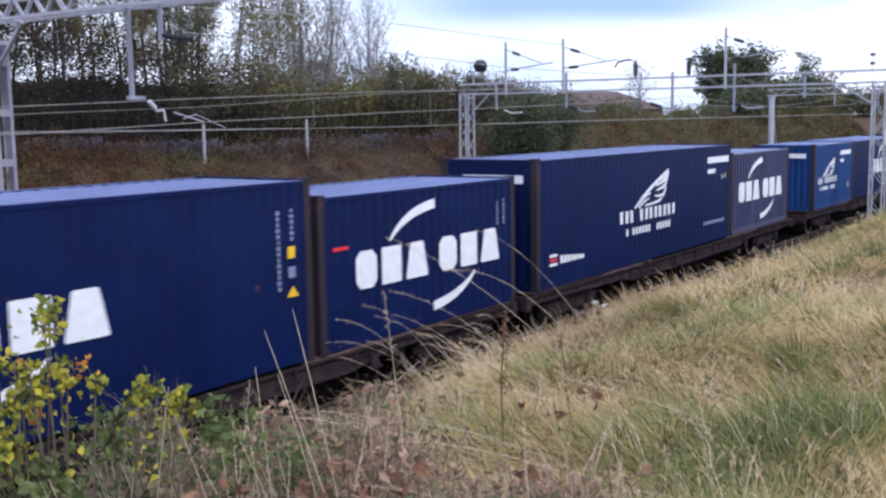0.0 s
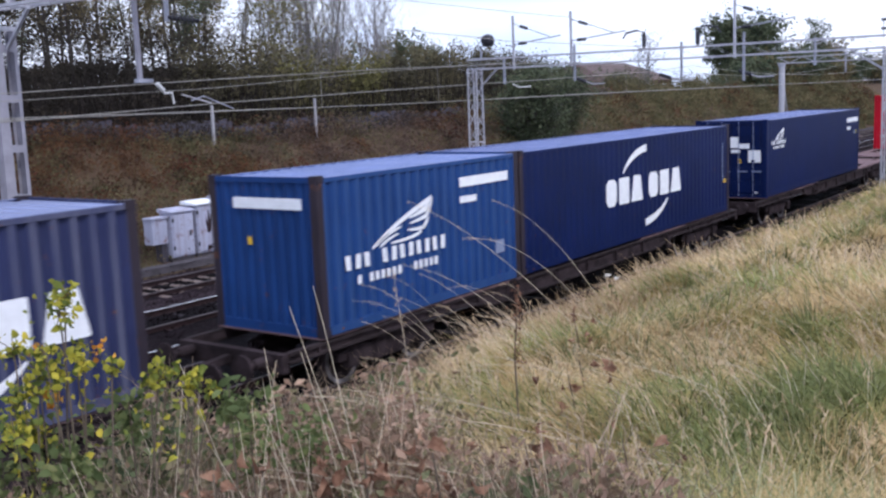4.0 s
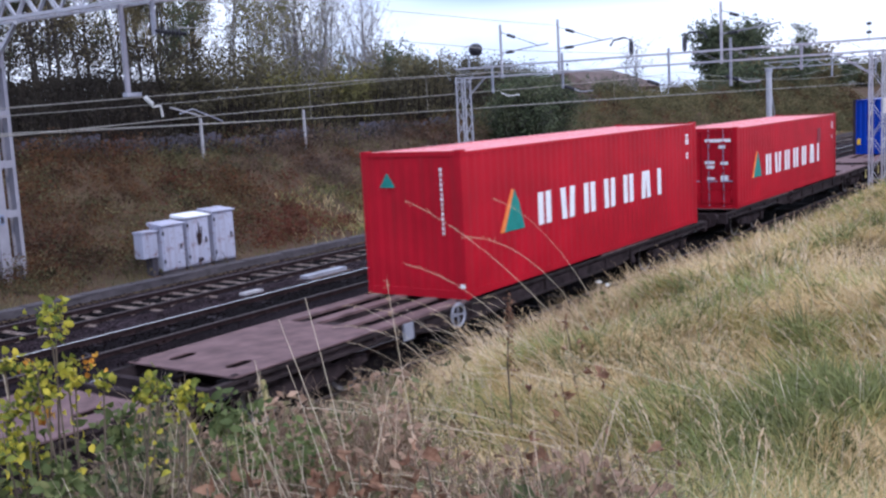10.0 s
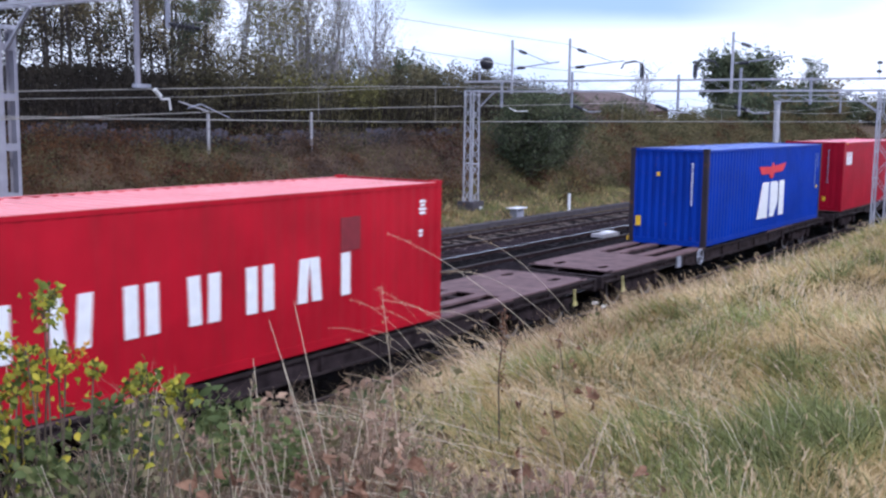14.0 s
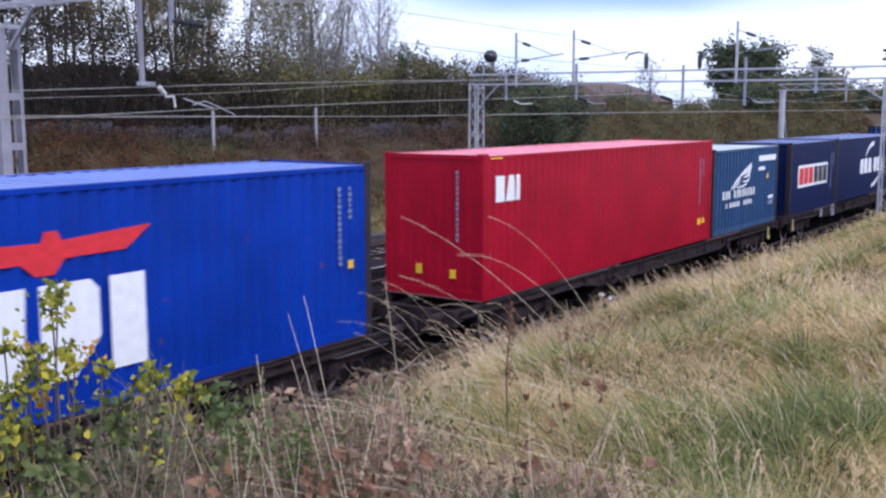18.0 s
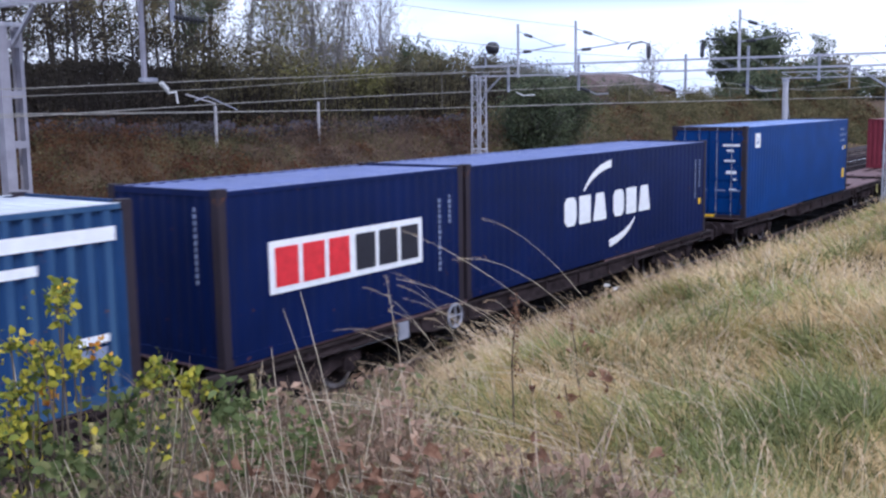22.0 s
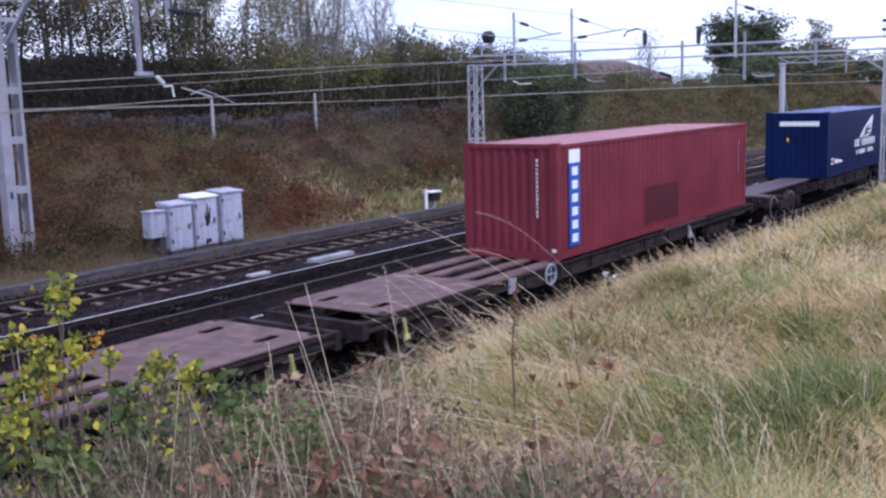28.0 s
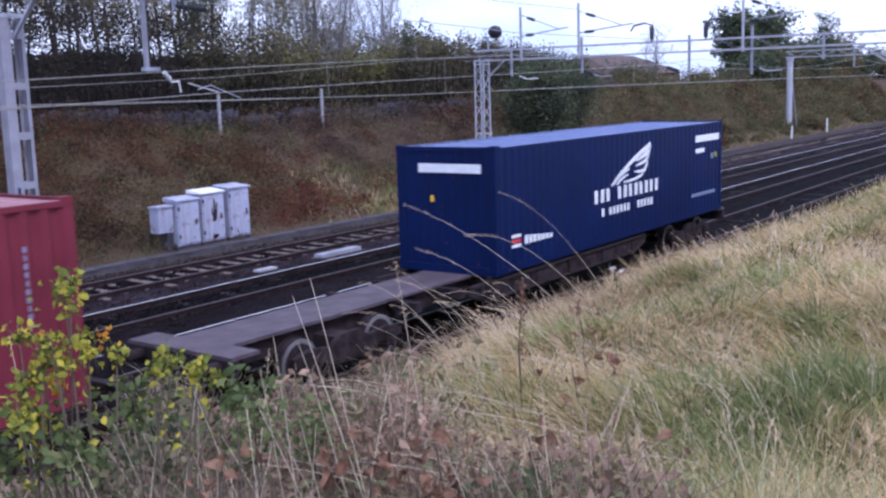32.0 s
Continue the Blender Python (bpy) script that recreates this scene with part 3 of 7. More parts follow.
def arc_band(p0, p1, p2, w0, w1, w2):
    """A tapered curved stroke through three points."""
    top, low = [], []
    for k in range(9):
        s = k / 8
        x = (1 - s) ** 2 * p0[0] + 2 * s * (1 - s) * p1[0] + s * s * p2[0]
        z = (1 - s) ** 2 * p0[1] + 2 * s * (1 - s) * p1[1] + s * s * p2[1]
        dx = 2 * (1 - s) * (p1[0] - p0[0]) + 2 * s * (p2[0] - p1[0])
        dz = 2 * (1 - s) * (p1[1] - p0[1]) + 2 * s * (p2[1] - p1[1])
        l = math.hypot(dx, dz)
        w = ((1 - s) ** 2 * w0 + 2 * s * (1 - s) * w1 + s * s * w2) / 2
        top.append((x - dz / l * w, z + dx / l * w))
        low.append((x + dz / l * w, z - dx / l * w))
    return low + top[::-1]


def mark_side(box, outline, material, name="marking", label=""):
    part(name, Shape().prism(outline, -0.004, 0.010), material, box, label)


def mark_end(box, y0, y1, z0, z1, material, name="marking", lean=0.0):
    part(name, Shape().box(-0.006, 0.008, y0, y1, z0, z1), material, box)


def code_column(box, x, z0, z1, n, material, w=0.10, end=False):
    """A column of small unreadable characters as plain bars."""
    h = (z1 - z0) / n
    for k in range(n):
        ww = 0.72 * w * (0.75 + 0.25 * math.sin(k * 2.1))
        if end:
            bar = Shape().box(-0.006, 0.008, x - ww / 2, x + ww / 2, z0 + k * h, z0 + (k + 0.68) * h)
        else:
            bar = Shape().prism(side_block(x - ww / 2, x + ww / 2, z0 + k * h, z0 + (k + 0.68) * h), -0.004, 0.010)
        part("code_bar", bar, material, box)


def container(length, height, material, label, post=None, doors=False, depth=0.011, group="containers on the train"):
    """A steel box: corrugated walls and roof, posts, rails, castings, doors or a front wall at its leading end."""
    L, H = length, height
    post = post or material
    box = thing("shipping_container", label, "shipping container", group=group)
    lo, hi = 0.16, H - 0.11
    for y, flip in ((0.0, 1), (W, -1)):
        wall = corrugated(L - 0.28, lambda u, d: ((0.14 + u, y + flip * (0.008 + d), lo), (0.14 + u, y + flip * (0.008 + d), hi)), depth=depth)
        if flip < 0:
            wall.f = [f[::-1] for f in wall.f]
        part("side_wall", wall, material, box)
        part("bottom_rail", Shape().box(0.17, L - 0.17, y if flip > 0 else y - 0.06, y + 0.06 if flip > 0 else y, 0.02, 0.162), material, box)
        part("top_rail", Shape().box(0.17, L - 0.17, y if flip > 0 else y - 0.06, y + 0.06 if flip > 0 else y, H - 0.112, H - 0.045), material, box)
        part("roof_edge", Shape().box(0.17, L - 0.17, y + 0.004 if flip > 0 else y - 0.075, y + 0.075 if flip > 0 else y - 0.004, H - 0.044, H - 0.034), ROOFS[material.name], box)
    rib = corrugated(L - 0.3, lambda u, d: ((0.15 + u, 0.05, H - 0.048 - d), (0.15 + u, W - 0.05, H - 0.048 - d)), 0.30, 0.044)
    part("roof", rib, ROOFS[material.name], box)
    part("floor_frame", Shape().box(0.1, L - 0.1, 0.05, W - 0.05, 0.03, 0.15), CHASSIS, box)
    for x in (0.0, L - 0.15):
        for y in (0.0, W - 0.15):
            part("corner_post", Shape().box(x + 0.002, x + 0.148, y + 0.002, y + 0.148, 0.118, H - 0.118), post, box)
    cast = Shape().box(0, 0.178, 0, 0.162, 0, 0.118).box(0.045, 0.135, -0.004, 0.0, 0.03, 0.09).box(-0.004, 0.0, 0.04, 0.12, 0.03, 0.09)
    me = cast.mesh("corner_casting")
    for x in (0.0, L - 0.178):
        for y in (0.0, W - 0.162):
            for z in (0.0, H - 0.118):
                part("corner_casting", me, post, box).location = (x, y - (0.003 if y == 0 else -0.003), z)
    ends = [(0.0, 1), (L, -1)]
    for x, s in ends:
        if s > 0 and doors:
            continue
        wall = corrugated(W - 0.28, lambda u, d: ((x + s * (0.012 + d), 0.14 + u, lo), (x + s * (0.012 + d), 0.14 + u, hi)), 0.24, depth)
        if s > 0:
            wall.f = [f[::-1] for f in wall.f]
        part("front_wall" if s > 0 else "rear_wall", wall, material, box)
        xa, xb = (x, x + 0.06) if s > 0 else (x - 0.06, x)
        part("end_sill", Shape().box(xa, xb, 0.165, W - 0.165, 0.0, 0.162), material, box)
        part("end_header", Shape().box(xa, xb, 0.165, W - 0.165, H - 0.112, H - 0.02), material, box)
    if doors:
        part("door_sill", Shape().box(0, 0.08, 0.165, W - 0.165, 0.0, 0.10), post, box)
        part("door_header", Shape().box(0, 0.08, 0.165, W - 0.165, H - 0.14, H - 0.02), post, box)
        mid = W / 2
        for y0, y1 in ((0.155, mid - 0.01), (mid + 0.01, W - 0.155)):
            leaf_shape = Shape().box(0.035, 0.07, y0, y1, 0.105, H - 0.145)
            zs = [0.12 + (H - 0.28) * k / 5 for k in range(6)]
            door = part("door", leaf_shape, material, box)
            for k in range(5):
                part("door_panel", Shape().box(0.012, 0.037, y0 + 0.06, y1 - 0.06, zs[k] + 0.045, zs[k + 1] - 0.045), material, door)
            for q in (0.28, 0.74):
                yy = y0 + (y1 - y0) * q
                part("locking_bar", Shape().tube([(-0.012, yy, 0.05), (-0.012, yy, H - 0.06)], 0.012, 8), GREY_MARK if post is material else GALV_DULL, door)
                for z in (0.16, 0.5, 1.2, H - 0.5, H - 0.2):
                    part("bar_bracket", Shape().box(-0.03, 0.014, yy - 0.05, yy + 0.05, z, z + 0.06), material, door)
                part("handle", Shape().box(-0.04, -0.028, yy - 0.30, yy + 0.04, 0.86, 0.90), GREY_MARK, door)
            for z in (0.3, 0.9, 1.5, H - 0.45):
                yy = y0 if y0 < 1 else y1
                part("hinge", Shape().box(-0.01, 0.04, yy - 0.05, yy + 0.05, z, z + 0.14), material, door)
    return box


def five_letters(box, x0, x1, x2, x3, z0, z1, material=WHITE_MARK, second=None):
    """Two groups of three solid blocks, the height of a large brand sign."""
    for a, b, mat in ((x0, x1, material), (x2, x3, second or material)):
        w = (b - a) / 3.12
        for k in range(3):
            u = a + k * (b - a) / 3 * 1.0
            block(box, u, u + w * (0.82 if k < 2 else 0.98), z0, z1, mat, k)


def block(box, x0, x1, z0, z1, mat, style=0):
    """One plain painted block with cut corners."""
    w, h = x1 - x0, z1 - z0
    c = min(w, h) * (0.22 if style % 3 == 0 else 0.04)
    k = w * 0.20 if style % 3 == 2 else 0.0
    outline = [(x0 + c, z0), (x1 - c, z0), (x1, z0 + c), (x1 - k, z1 - c), (x1 - k - c, z1), (x0 + k + c, z1), (x0 + k, z1 - c), (x0, z0 + c)]
    part("sign_block", Shape().prism(outline, -0.004, 0.010), mat, box)


def arc_sign(box, x, dz=0.0, mat=WHITE_MARK):
    """Six bold blocks between two tapering arcs, from x."""
    five_letters(box, x, x + 2.08, x + 2.42, x + 4.55, 0.98 + dz, 1.62 + dz, mat)
    mark_side(box, arc_band((x + 0.92, 1.72 + dz), (x + 1.35, 2.18 + dz), (x + 2.28, 2.27 + dz), 0.03, 0.17, 0.17), mat, "sign_arc")
    mark_side(box, arc_band((x + 2.22, 0.37 + dz), (x + 3.15, 0.46 + dz), (x + 3.62, 0.86 + dz), 0.17, 0.17, 0.03), mat, "sign_arc")


def wing_sign(box, x, z, k=1.0, mat=WHITE_MARK):
    """A striped wing over two rows of small blocks, from x."""
    at = lambda u, v: (x + k * u, z + k * 0.80 * v)
    # the leading edge, the closed tip, then the feathers with open blue between them
    for name, p0, p1, p2, w0, w1, w2 in (("wing_edge", (0.86, 0.0), (1.60, 0.54), (3.03, 1.07), 0.05, 0.10, 0.11), ("wing_edge", (3.03, 1.08), (2.98, 0.82), (2.80, 0.60), 0.05, 0.10, 0.08),
                                         ("wing_feather", (2.92, 0.86), (2.65, 0.73), (2.20, 0.62), 0.15, 0.10, 0.03), ("wing_feather", (2.82, 0.61), (2.60, 0.52), (2.20, 0.47), 0.09, 0.08, 0.03),
                                         ("wing_feather", (2.85, 0.55), (2.82, 0.40), (2.66, 0.27), 0.05, 0.09, 0.08), ("wing_feather", (2.70, 0.30), (2.45, 0.25), (2.10, 0.30), 0.08, 0.08, 0.03),
                                         ("wing_feather", (2.60, 0.20), (2.40, 0.05), (1.50, 0.04), 0.04, 0.09, 0.04), ("wing_feather", (1.00, 0.05), (1.30, 0.29), (1.85, 0.42), 0.04, 0.08, 0.03),
                                         ("wing_feather", (1.12, 0.00), (1.35, 0.16), (1.75, 0.25), 0.04, 0.07, 0.03)):
        mark_side(box, arc_band(at(*p0), at(*p1), at(*p2), w0 * k, w1 * k, w2 * k), mat, name)
    n = 12
    for q in range(n):
        if q == 3:
            continue
        u = x + k * 3.62 * q / n
        zz = z - k * 0.34
        part("sign_block", Shape().prism(side_block(u, u + k * 0.145, zz, zz + k * 0.30, 0.015 if q % 2 else -0.02), -0.004, 0.010), mat, box)
    for q in range(15):
        if q in (1, 8, 9):
            continue
        u = x + k * (0.35 + 2.9 * q / 15)
        mark_side(box, side_block(u, u + k * 0.105, z - k * 0.67, z - k * 0.49), mat, "small_sign_block")


def wing_labels(box, H, bottom=True):
    """White data panels near the trailing end."""
    mark_side(box, side_block(10.2, 11.95, H - 0.54, H - 0.36), WHITE_MARK, "data_panel")
    mark_side(box, side_block(10.22, 10.82, H - 0.84, H - 0.72), WHITE_MARK, "data_panel")
    mark_side(box, side_block(11.35, 11.5, H - 1.05, H - 0.9), GREY_MARK)
    mark_side(box, side_block(11.63, 11.75, H - 1.02, H - 0.88), YELLOW_FADED)
    if bottom:
        for q in range(14):
            mark_side(box, side_block(9.95 + q * 0.125, 10.04 + q * 0.125, 0.55, 0.64), GREY_MARK, "code_bar")
        for q in range(3):
            mark_side(box, side_block(0.58, 0.92, 0.50 + q * 0.1, 0.56 + q * 0.1), RED_MARK if q == 1 else WHITE_MARK, "flag_bar")
        for q in range(7):
            mark_side(box, side_block(1.08 + q * 0.17, 1.20 + q * 0.17, 0.52, 0.70 - 0.015 * q), WHITE_MARK, "code_bar")


def end_panel(box, H):
    mark_end(box, 0.34, 1.87, H - 0.54, H - 0.36, WHITE_MARK, "data_panel")
    mark_end(box, 1.50, 1.58, 1.45, 1.58, YELLOW_MARK)


def seven_letters(box, x, z, mat=WHITE_MARK):
    """A green triangle with an orange edge and seven spaced blocks."""
    mark_side(box, [(x, z), (x + 0.16, z), (x + 0.60, z + 0.84), (x + 0.50, z + 0.86)], ORANGE_MARK, "sign_triangle_edge")
    mark_side(box, [(x + 0.165, z), (x + 0.98, z), (x + 0.78, z + 0.55), (x + 0.61, z + 0.84)], GREEN_MARK, "sign_triangle")
    for q in range(7):
        u = 2.875 + q * 1.082
        w = 0.66 if q < 6 else 0.26
        block7(box, u, w, z - 0.03, 0.70, mat, q)


def block7(box, u, w, z, h, mat, q):
    """One character as a pair of upright painted bars; the last as a single bar."""
    if q == 6:
        part("sign_bar", Shape().prism(side_block(u, u + 0.22, z, z + h), -0.004, 0.010), mat, box)
        return
    lean = (0.0, 0.06, 0.0, 0.02, 0.0, -0.06)[q]
    part("sign_bar", Shape().prism(side_block(u + 0.04, u + 0.26, z, z + h, -lean), -0.004, 0.010), mat, box)
    part("sign_bar", Shape().prism(side_block(u + 0.38, u + 0.60, z, z + h, lean), -0.004, 0.010), mat, box)


BOXES = []


def placed(box, u):
    box.location = (u, NEAR_SIDE, FLOOR)
    BOXES.append((box, u))
    return box


FT40, FT20, STD, HIGH = 12.192, 6.058, 2.591, 2.896

c = placed(container(FT40, HIGH, NAVY, "dark navy high container with bold white blocks and arcs", POST_RUST), -115.41)
arc_sign(c, 3.85, 0.12)
code_column(c, 11.45, 1.2, 2.45, 14, GREY_MARK)
code_column(c, 11.75, 1.95, 2.47, 6, GREY_MARK)
mark_side(c, side_block(11.65, 11.80, 1.68, 1.86), YELLOW_MARK)
mark_side(c, side_block(11.66, 11.80, 1.38, 1.55), GREY_MARK)
mark_side(c, [(11.62, 1.08), (11.86, 1.08), (11.74, 1.24)], YELLOW_MARK)

c = placed(container(FT20, STD, NAVY, "short navy container with bold white blocks and arcs", POST_RUST, depth=0.024), -103.06)
arc_sign(c, 0.92, -0.03)
code_column(c, 5.38, 1.65, 2.15, 6, GREY_MARK)
code_column(c, 5.62, 1.65, 2.18, 6, GREY_MARK)
mark_side(c, side_block(0.35, 0.72, 1.66, 1.72), RED_MARK)

c = placed(container(FT40, HIGH, NAVY_DARK, "dark navy high container with a white wing sign", POST_RUST), -96.08)
wing_sign(c, 4.2, 1.44)
wing_labels(c, HIGH)
end_panel(c, HIGH)

c = placed(container(FT20, STD, NAVY_FADED, "short faded grey-navy container with white blocks and arcs", POST_RUST, depth=0.055), -83.80)
arc_sign(c, 0.72, 0.0, WHITE_MARK)

c = placed(container(FT20, STD, MID_BLUE, "short mid-blue container with a white wing sign", POST_RUST, depth=0.030), -74.33)
wing_sign(c, 0.62, 1.27, 0.8)
mark_side(c, side_block(3.95, 5.65, STD - 0.54, STD - 0.36), WHITE_MARK, "data_panel")
mark_side(c, side_block(3.95, 4.50, STD - 0.84, STD - 0.72), WHITE_MARK, "data_panel")
mark_side(c, side_block(5.15, 5.45, 0.62, 0.88), GREY_MARK)
end_panel(c, STD)

c = placed(container(FT40, STD, NAVY, "navy container with bold white blocks between arcs", POST_RUST), -68.21)
arc_sign(c, 3.95)
code_column(c, 11.66, 0.95, 2.1, 12, GREY_MARK)
mark_side(c, [(11.72, 0.88), (11.96, 0.88), (11.84, 1.02)], YELLOW_MARK)

c = placed(container(FT40, STD, NAVY, "navy container with locked doors and a small wing sign", doors=True), -52.47)
wing_sign(c, 0.55, 1.86, 0.42)
wing_labels(c, STD, False)
for y0, y1, z0, z1 in ((0.95, 1.22, 1.66, 2.02), (0.58, 0.92, 1.64, 1.80), (0.90, 1.20, 1.50, 1.60), (0.20, 0.62, 1.18, 1.58), (2.08, 2.24, 0.92, 1.02), (2.02, 2.22, 0.16, 0.26), (0.3, 0.45, 0.16, 0.2), (1.55, 2.3, 1.80, 1.87)):
    part("data_panel", Shape().box(-0.002, 0.013, y0, y1, z0, z1), WHITE_MARK, c)
part("marking", Shape().box(-0.002, 0.013, 0.86, 0.98, 1.16, 1.28), YELLOW_MARK, c)

c = placed(container(FT40, HIGH, RED, "red high container with a green triangle and white bars", depth=0.010), -26.61)
seven_letters(c, 1.33, 1.12)
part("end_triangle", (lambda s: (s.v.extend([(-0.006, 1.98, 2.17), (-0.006, 1.60, 2.17), (-0.006, 1.79, 2.46), (0.01, 1.98, 2.17), (0.01, 1.60, 2.17), (0.01, 1.79, 2.46)]), s.f.extend([(0, 2, 1), (3, 4, 5), (0, 1, 4, 3), (1, 2, 5, 4), (2, 0, 3, 5)]), s)[-1])(Shape()), GREEN_MARK, c)
code_column(c, 0.48, 1.25, 2.58, 14, WHITE_MARK, 0.07, end=True)
code_column(c, 11.5, 2.3, 2.6, 4, WHITE_MARK, 0.35)
code_column(c, 11.5, 1.9, 2.1, 2, WHITE_MARK, 0.2)
mark_end(c, 0.03, 0.14, 0.22, 0.30, WHITE_MARK)

c = placed(container(FT40, STD, RED, "red container with doors, a green triangle and white bars", doors=True, depth=0.010), -10.88)
seven_letters(c, 1.43, 0.85)
mark_side(c, side_block(9.35, 9.85, 1.55, 2.1), plain("dull_red_patch", (0.20, 0.02, 0.03)), "repair_patch")
code_column(c, 11.6, 2.0, 2.28, 4, WHITE_MARK, 0.3)
code_column(c, 11.55, 1.6, 1.75, 2, WHITE_MARK, 0.16)
for y0, y1, z0, z1 in ((0.2, 1.05, 2.12, 2.22), (0.4, 0.6, 1.92, 2.02), (0.75, 1.06, 1.42, 1.52), (0.75, 1.0, 1.28, 1.38), (0.3, 0.55, 1.4, 1.5), (0.75, 1.0, 0.92, 1.0), (0.3, 0.55, 0.86, 1.06), (1.8, 1.98, 0.58, 0.66)):
    part("data_panel", Shape().box(-0.002, 0.013, y0, y1, z0, z1), WHITE_MARK, c)
part("end_triangle", (lambda s: (s.v.extend([(-0.003, 2.42, 1.80), (-0.003, 2.10, 1.80), (-0.003, 2.26, 2.12), (0.01, 2.42, 1.80), (0.01, 2.10, 1.80), (0.01, 2.26, 2.12)]), s.f.extend([(0, 2, 1), (3, 4, 5), (0, 1, 4, 3), (1, 2, 5, 4), (2, 0, 3, 5)]), s)[-1])(Shape()), GREEN_MARK, c)

c = placed(container(FT40, HIGH, BRIGHT_BLUE, "bright blue high container with white blocks and a red bird sign", POST_RUST, depth=0.034), 14.84)
mark_side(c, [(4.70, 2.22), (4.98, 1.95), (5.76, 1.96), (5.95, 1.80), (6.2, 1.80), (6.36, 1.98), (7.25, 2.0), (7.66, 2.29), (6.32, 2.20), (6.26, 2.32), (6.10, 2.32), (6.04, 2.19)], RED_MARK, "sign_bird")
for o in ([(4.68, 0.48), (5.74, 0.48), (5.80, 1.68), (5.14, 1.68)], [(5.98, 0.48), (6.42, 0.48), (6.82, 0.95), (6.82, 1.55), (6.70, 1.68), (5.98, 1.68)], side_block(6.98, 7.52, 0.48, 1.68)):
    mark_side(c, o, WHITE_MARK, "sign_block")
code_column(c, 11.40, 1.25, 2.55, 14, GREY_MARK)
code_column(c, 11.66, 2.0, 2.55, 6, GREY_MARK)
mark_side(c, side_block(11.6, 11.72, 1.18, 1.32), YELLOW_MARK)
code_column(c, 0.46, 1.22, 2.5, 14, WHITE_MARK, 0.07, end=True)
mark_end(c, 1.48, 1.58, 2.06, 2.18, YELLOW_MARK)
mark_end(c, 2.05, 2.22, 0.52, 0.82, YELLOW_MARK)

c = placed(container(FT40, HIGH, CRIMSON, "crimson high container with three small white blocks"), 30.48)
for o in (side_block(0.46, 0.78, 1.93, 2.45), [(0.84, 1.93), (1.18, 1.93), (1.14, 2.45), (0.96, 2.45)], side_block(1.23, 1.37, 1.93, 2.45)):
    mark_side(c, o, WHITE_MARK, "sign_block")
code_column(c, 11.3, 1.1, 2.4, 14, GREY_MARK, 0.07)
code_column(c, 11.55, 1.9, 2.4, 6, GREY_MARK, 0.07)
mark_side(c, side_block(11.2, 11.42, 0.5, 0.68), YELLOW_MARK)
mark_side(c, [(11.52, 0.52), (11.76, 0.52), (11.64, 0.7)], YELLOW_MARK)
mark_side(c, side_block(0.25, 0.70, 2.79, 2.82), YELLOW_MARK)
code_column(c, 0.62, 1.15, 2.6, 14, GREY_MARK, 0.07, end=True)
mark_end(c, 1.50, 1.64, 0.44, 0.64, YELLOW_MARK)
mark_end(c, 0.66, 0.80, 0.40, 0.58, YELLOW_MARK)

c = placed(container(FT20, STD, STEEL_BLUE, "short steel-blue container with a white wing sign", POST_RUST, depth=0.05), 42.81)
wing_sign(c, 0.85, 1.33, 0.82)
mark_side(c, side_block(4.08, 5.78, STD - 0.50, STD - 0.32), WHITE_MARK, "data_panel")
mark_side(c, side_block(4.08, 4.66, STD - 0.80, STD - 0.68), WHITE_MARK, "data_panel")
mark_side(c, side_block(5.12, 5.6, 0.82, 0.92), WHITE_MARK)
mark_side(c, side_block(5.12, 5.3, 0.62, 0.76), GREY_MARK)
mark_side(c, side_block(5.38, 5.56, 0.62, 0.76), GREY_MARK)
mark_side(c, side_block(4.9, 5.05, 1.5, 1.65), YELLOW_MARK)

c = placed(container(FT20, STD, NAVY, "short navy container with a white panel of red and black blocks", POST_RUST), 50.31)
mark_side(c, side_block(0.95, 4.75, 0.94, 1.74), WHITE_MARK, "sign_panel", "white panel")
for q in range(6):
    u = 1.07 + q * 0.60 + (0.06 if q > 2 else 0)
    part("sign_block", Shape().prism(side_block(u, u + 0.50, 1.04, 1.64), -0.012, -0.004), RED_MARK if q < 3 else BLACK_MARK, c)
code_column(c, 5.3, 0.7, 2.05, 14, GREY_MARK)
code_column(c, 5.62, 1.55, 2.1, 6, GREY_MARK)
code_column(c, 0.5, 1.2, 2.35, 12, GREY_MARK, 0.07, end=True)

c = placed(container(FT40, STD, NAVY, "navy container with bold white blocks between arcs", POST_RUST), 56.48)
arc_sign(c, 3.85)
code_column(c, 11.4, 1.0, 2.1, 12, GREY_MARK)
code_column(c, 11.7, 1.3, 2.1, 8, GREY_MARK)
mark_side(c, side_block(11.66, 11.80, 0.82, 0.98), YELLOW_MARK)

c = placed(container(FT40, HIGH, ROYAL_BLUE, "royal blue high container with locked doors and a small white plate", POST_RUST, doors=True), 72.01)
mark_side(c, side_block(0.86, 1.32, 2.18, 2.64), WHITE_MARK, "plate")
mark_side(c, [(0.98, 2.30), (1.20, 2.30), (1.09, 2.52)], BLUE_MARK, "plate_sign")
mark_side(c, side_block(11.42, 11.71, 0.55, 0.92), YELLOW_MARK)
for z, xs in ((2.44, (10.98, 11.12, 11.32, 11.46)), (2.22, (10.98, 11.24, 11.34, 11.58, 11.80)), (2.00, (11.02, 11.28, 11.40, 11.52))):
    for x in xs:
        mark_side(c, side_block(x, x + 0.09, z, z + 0.08), GREY_MARK, "data_bar")
mark_side(c, side_block(11.39, 11.51, 1.66, 1.82), WHITE_MARK, "plate")
mark_side(c, side_block(11.70, 11.82, 1.68, 1.82), YELLOW_MARK)
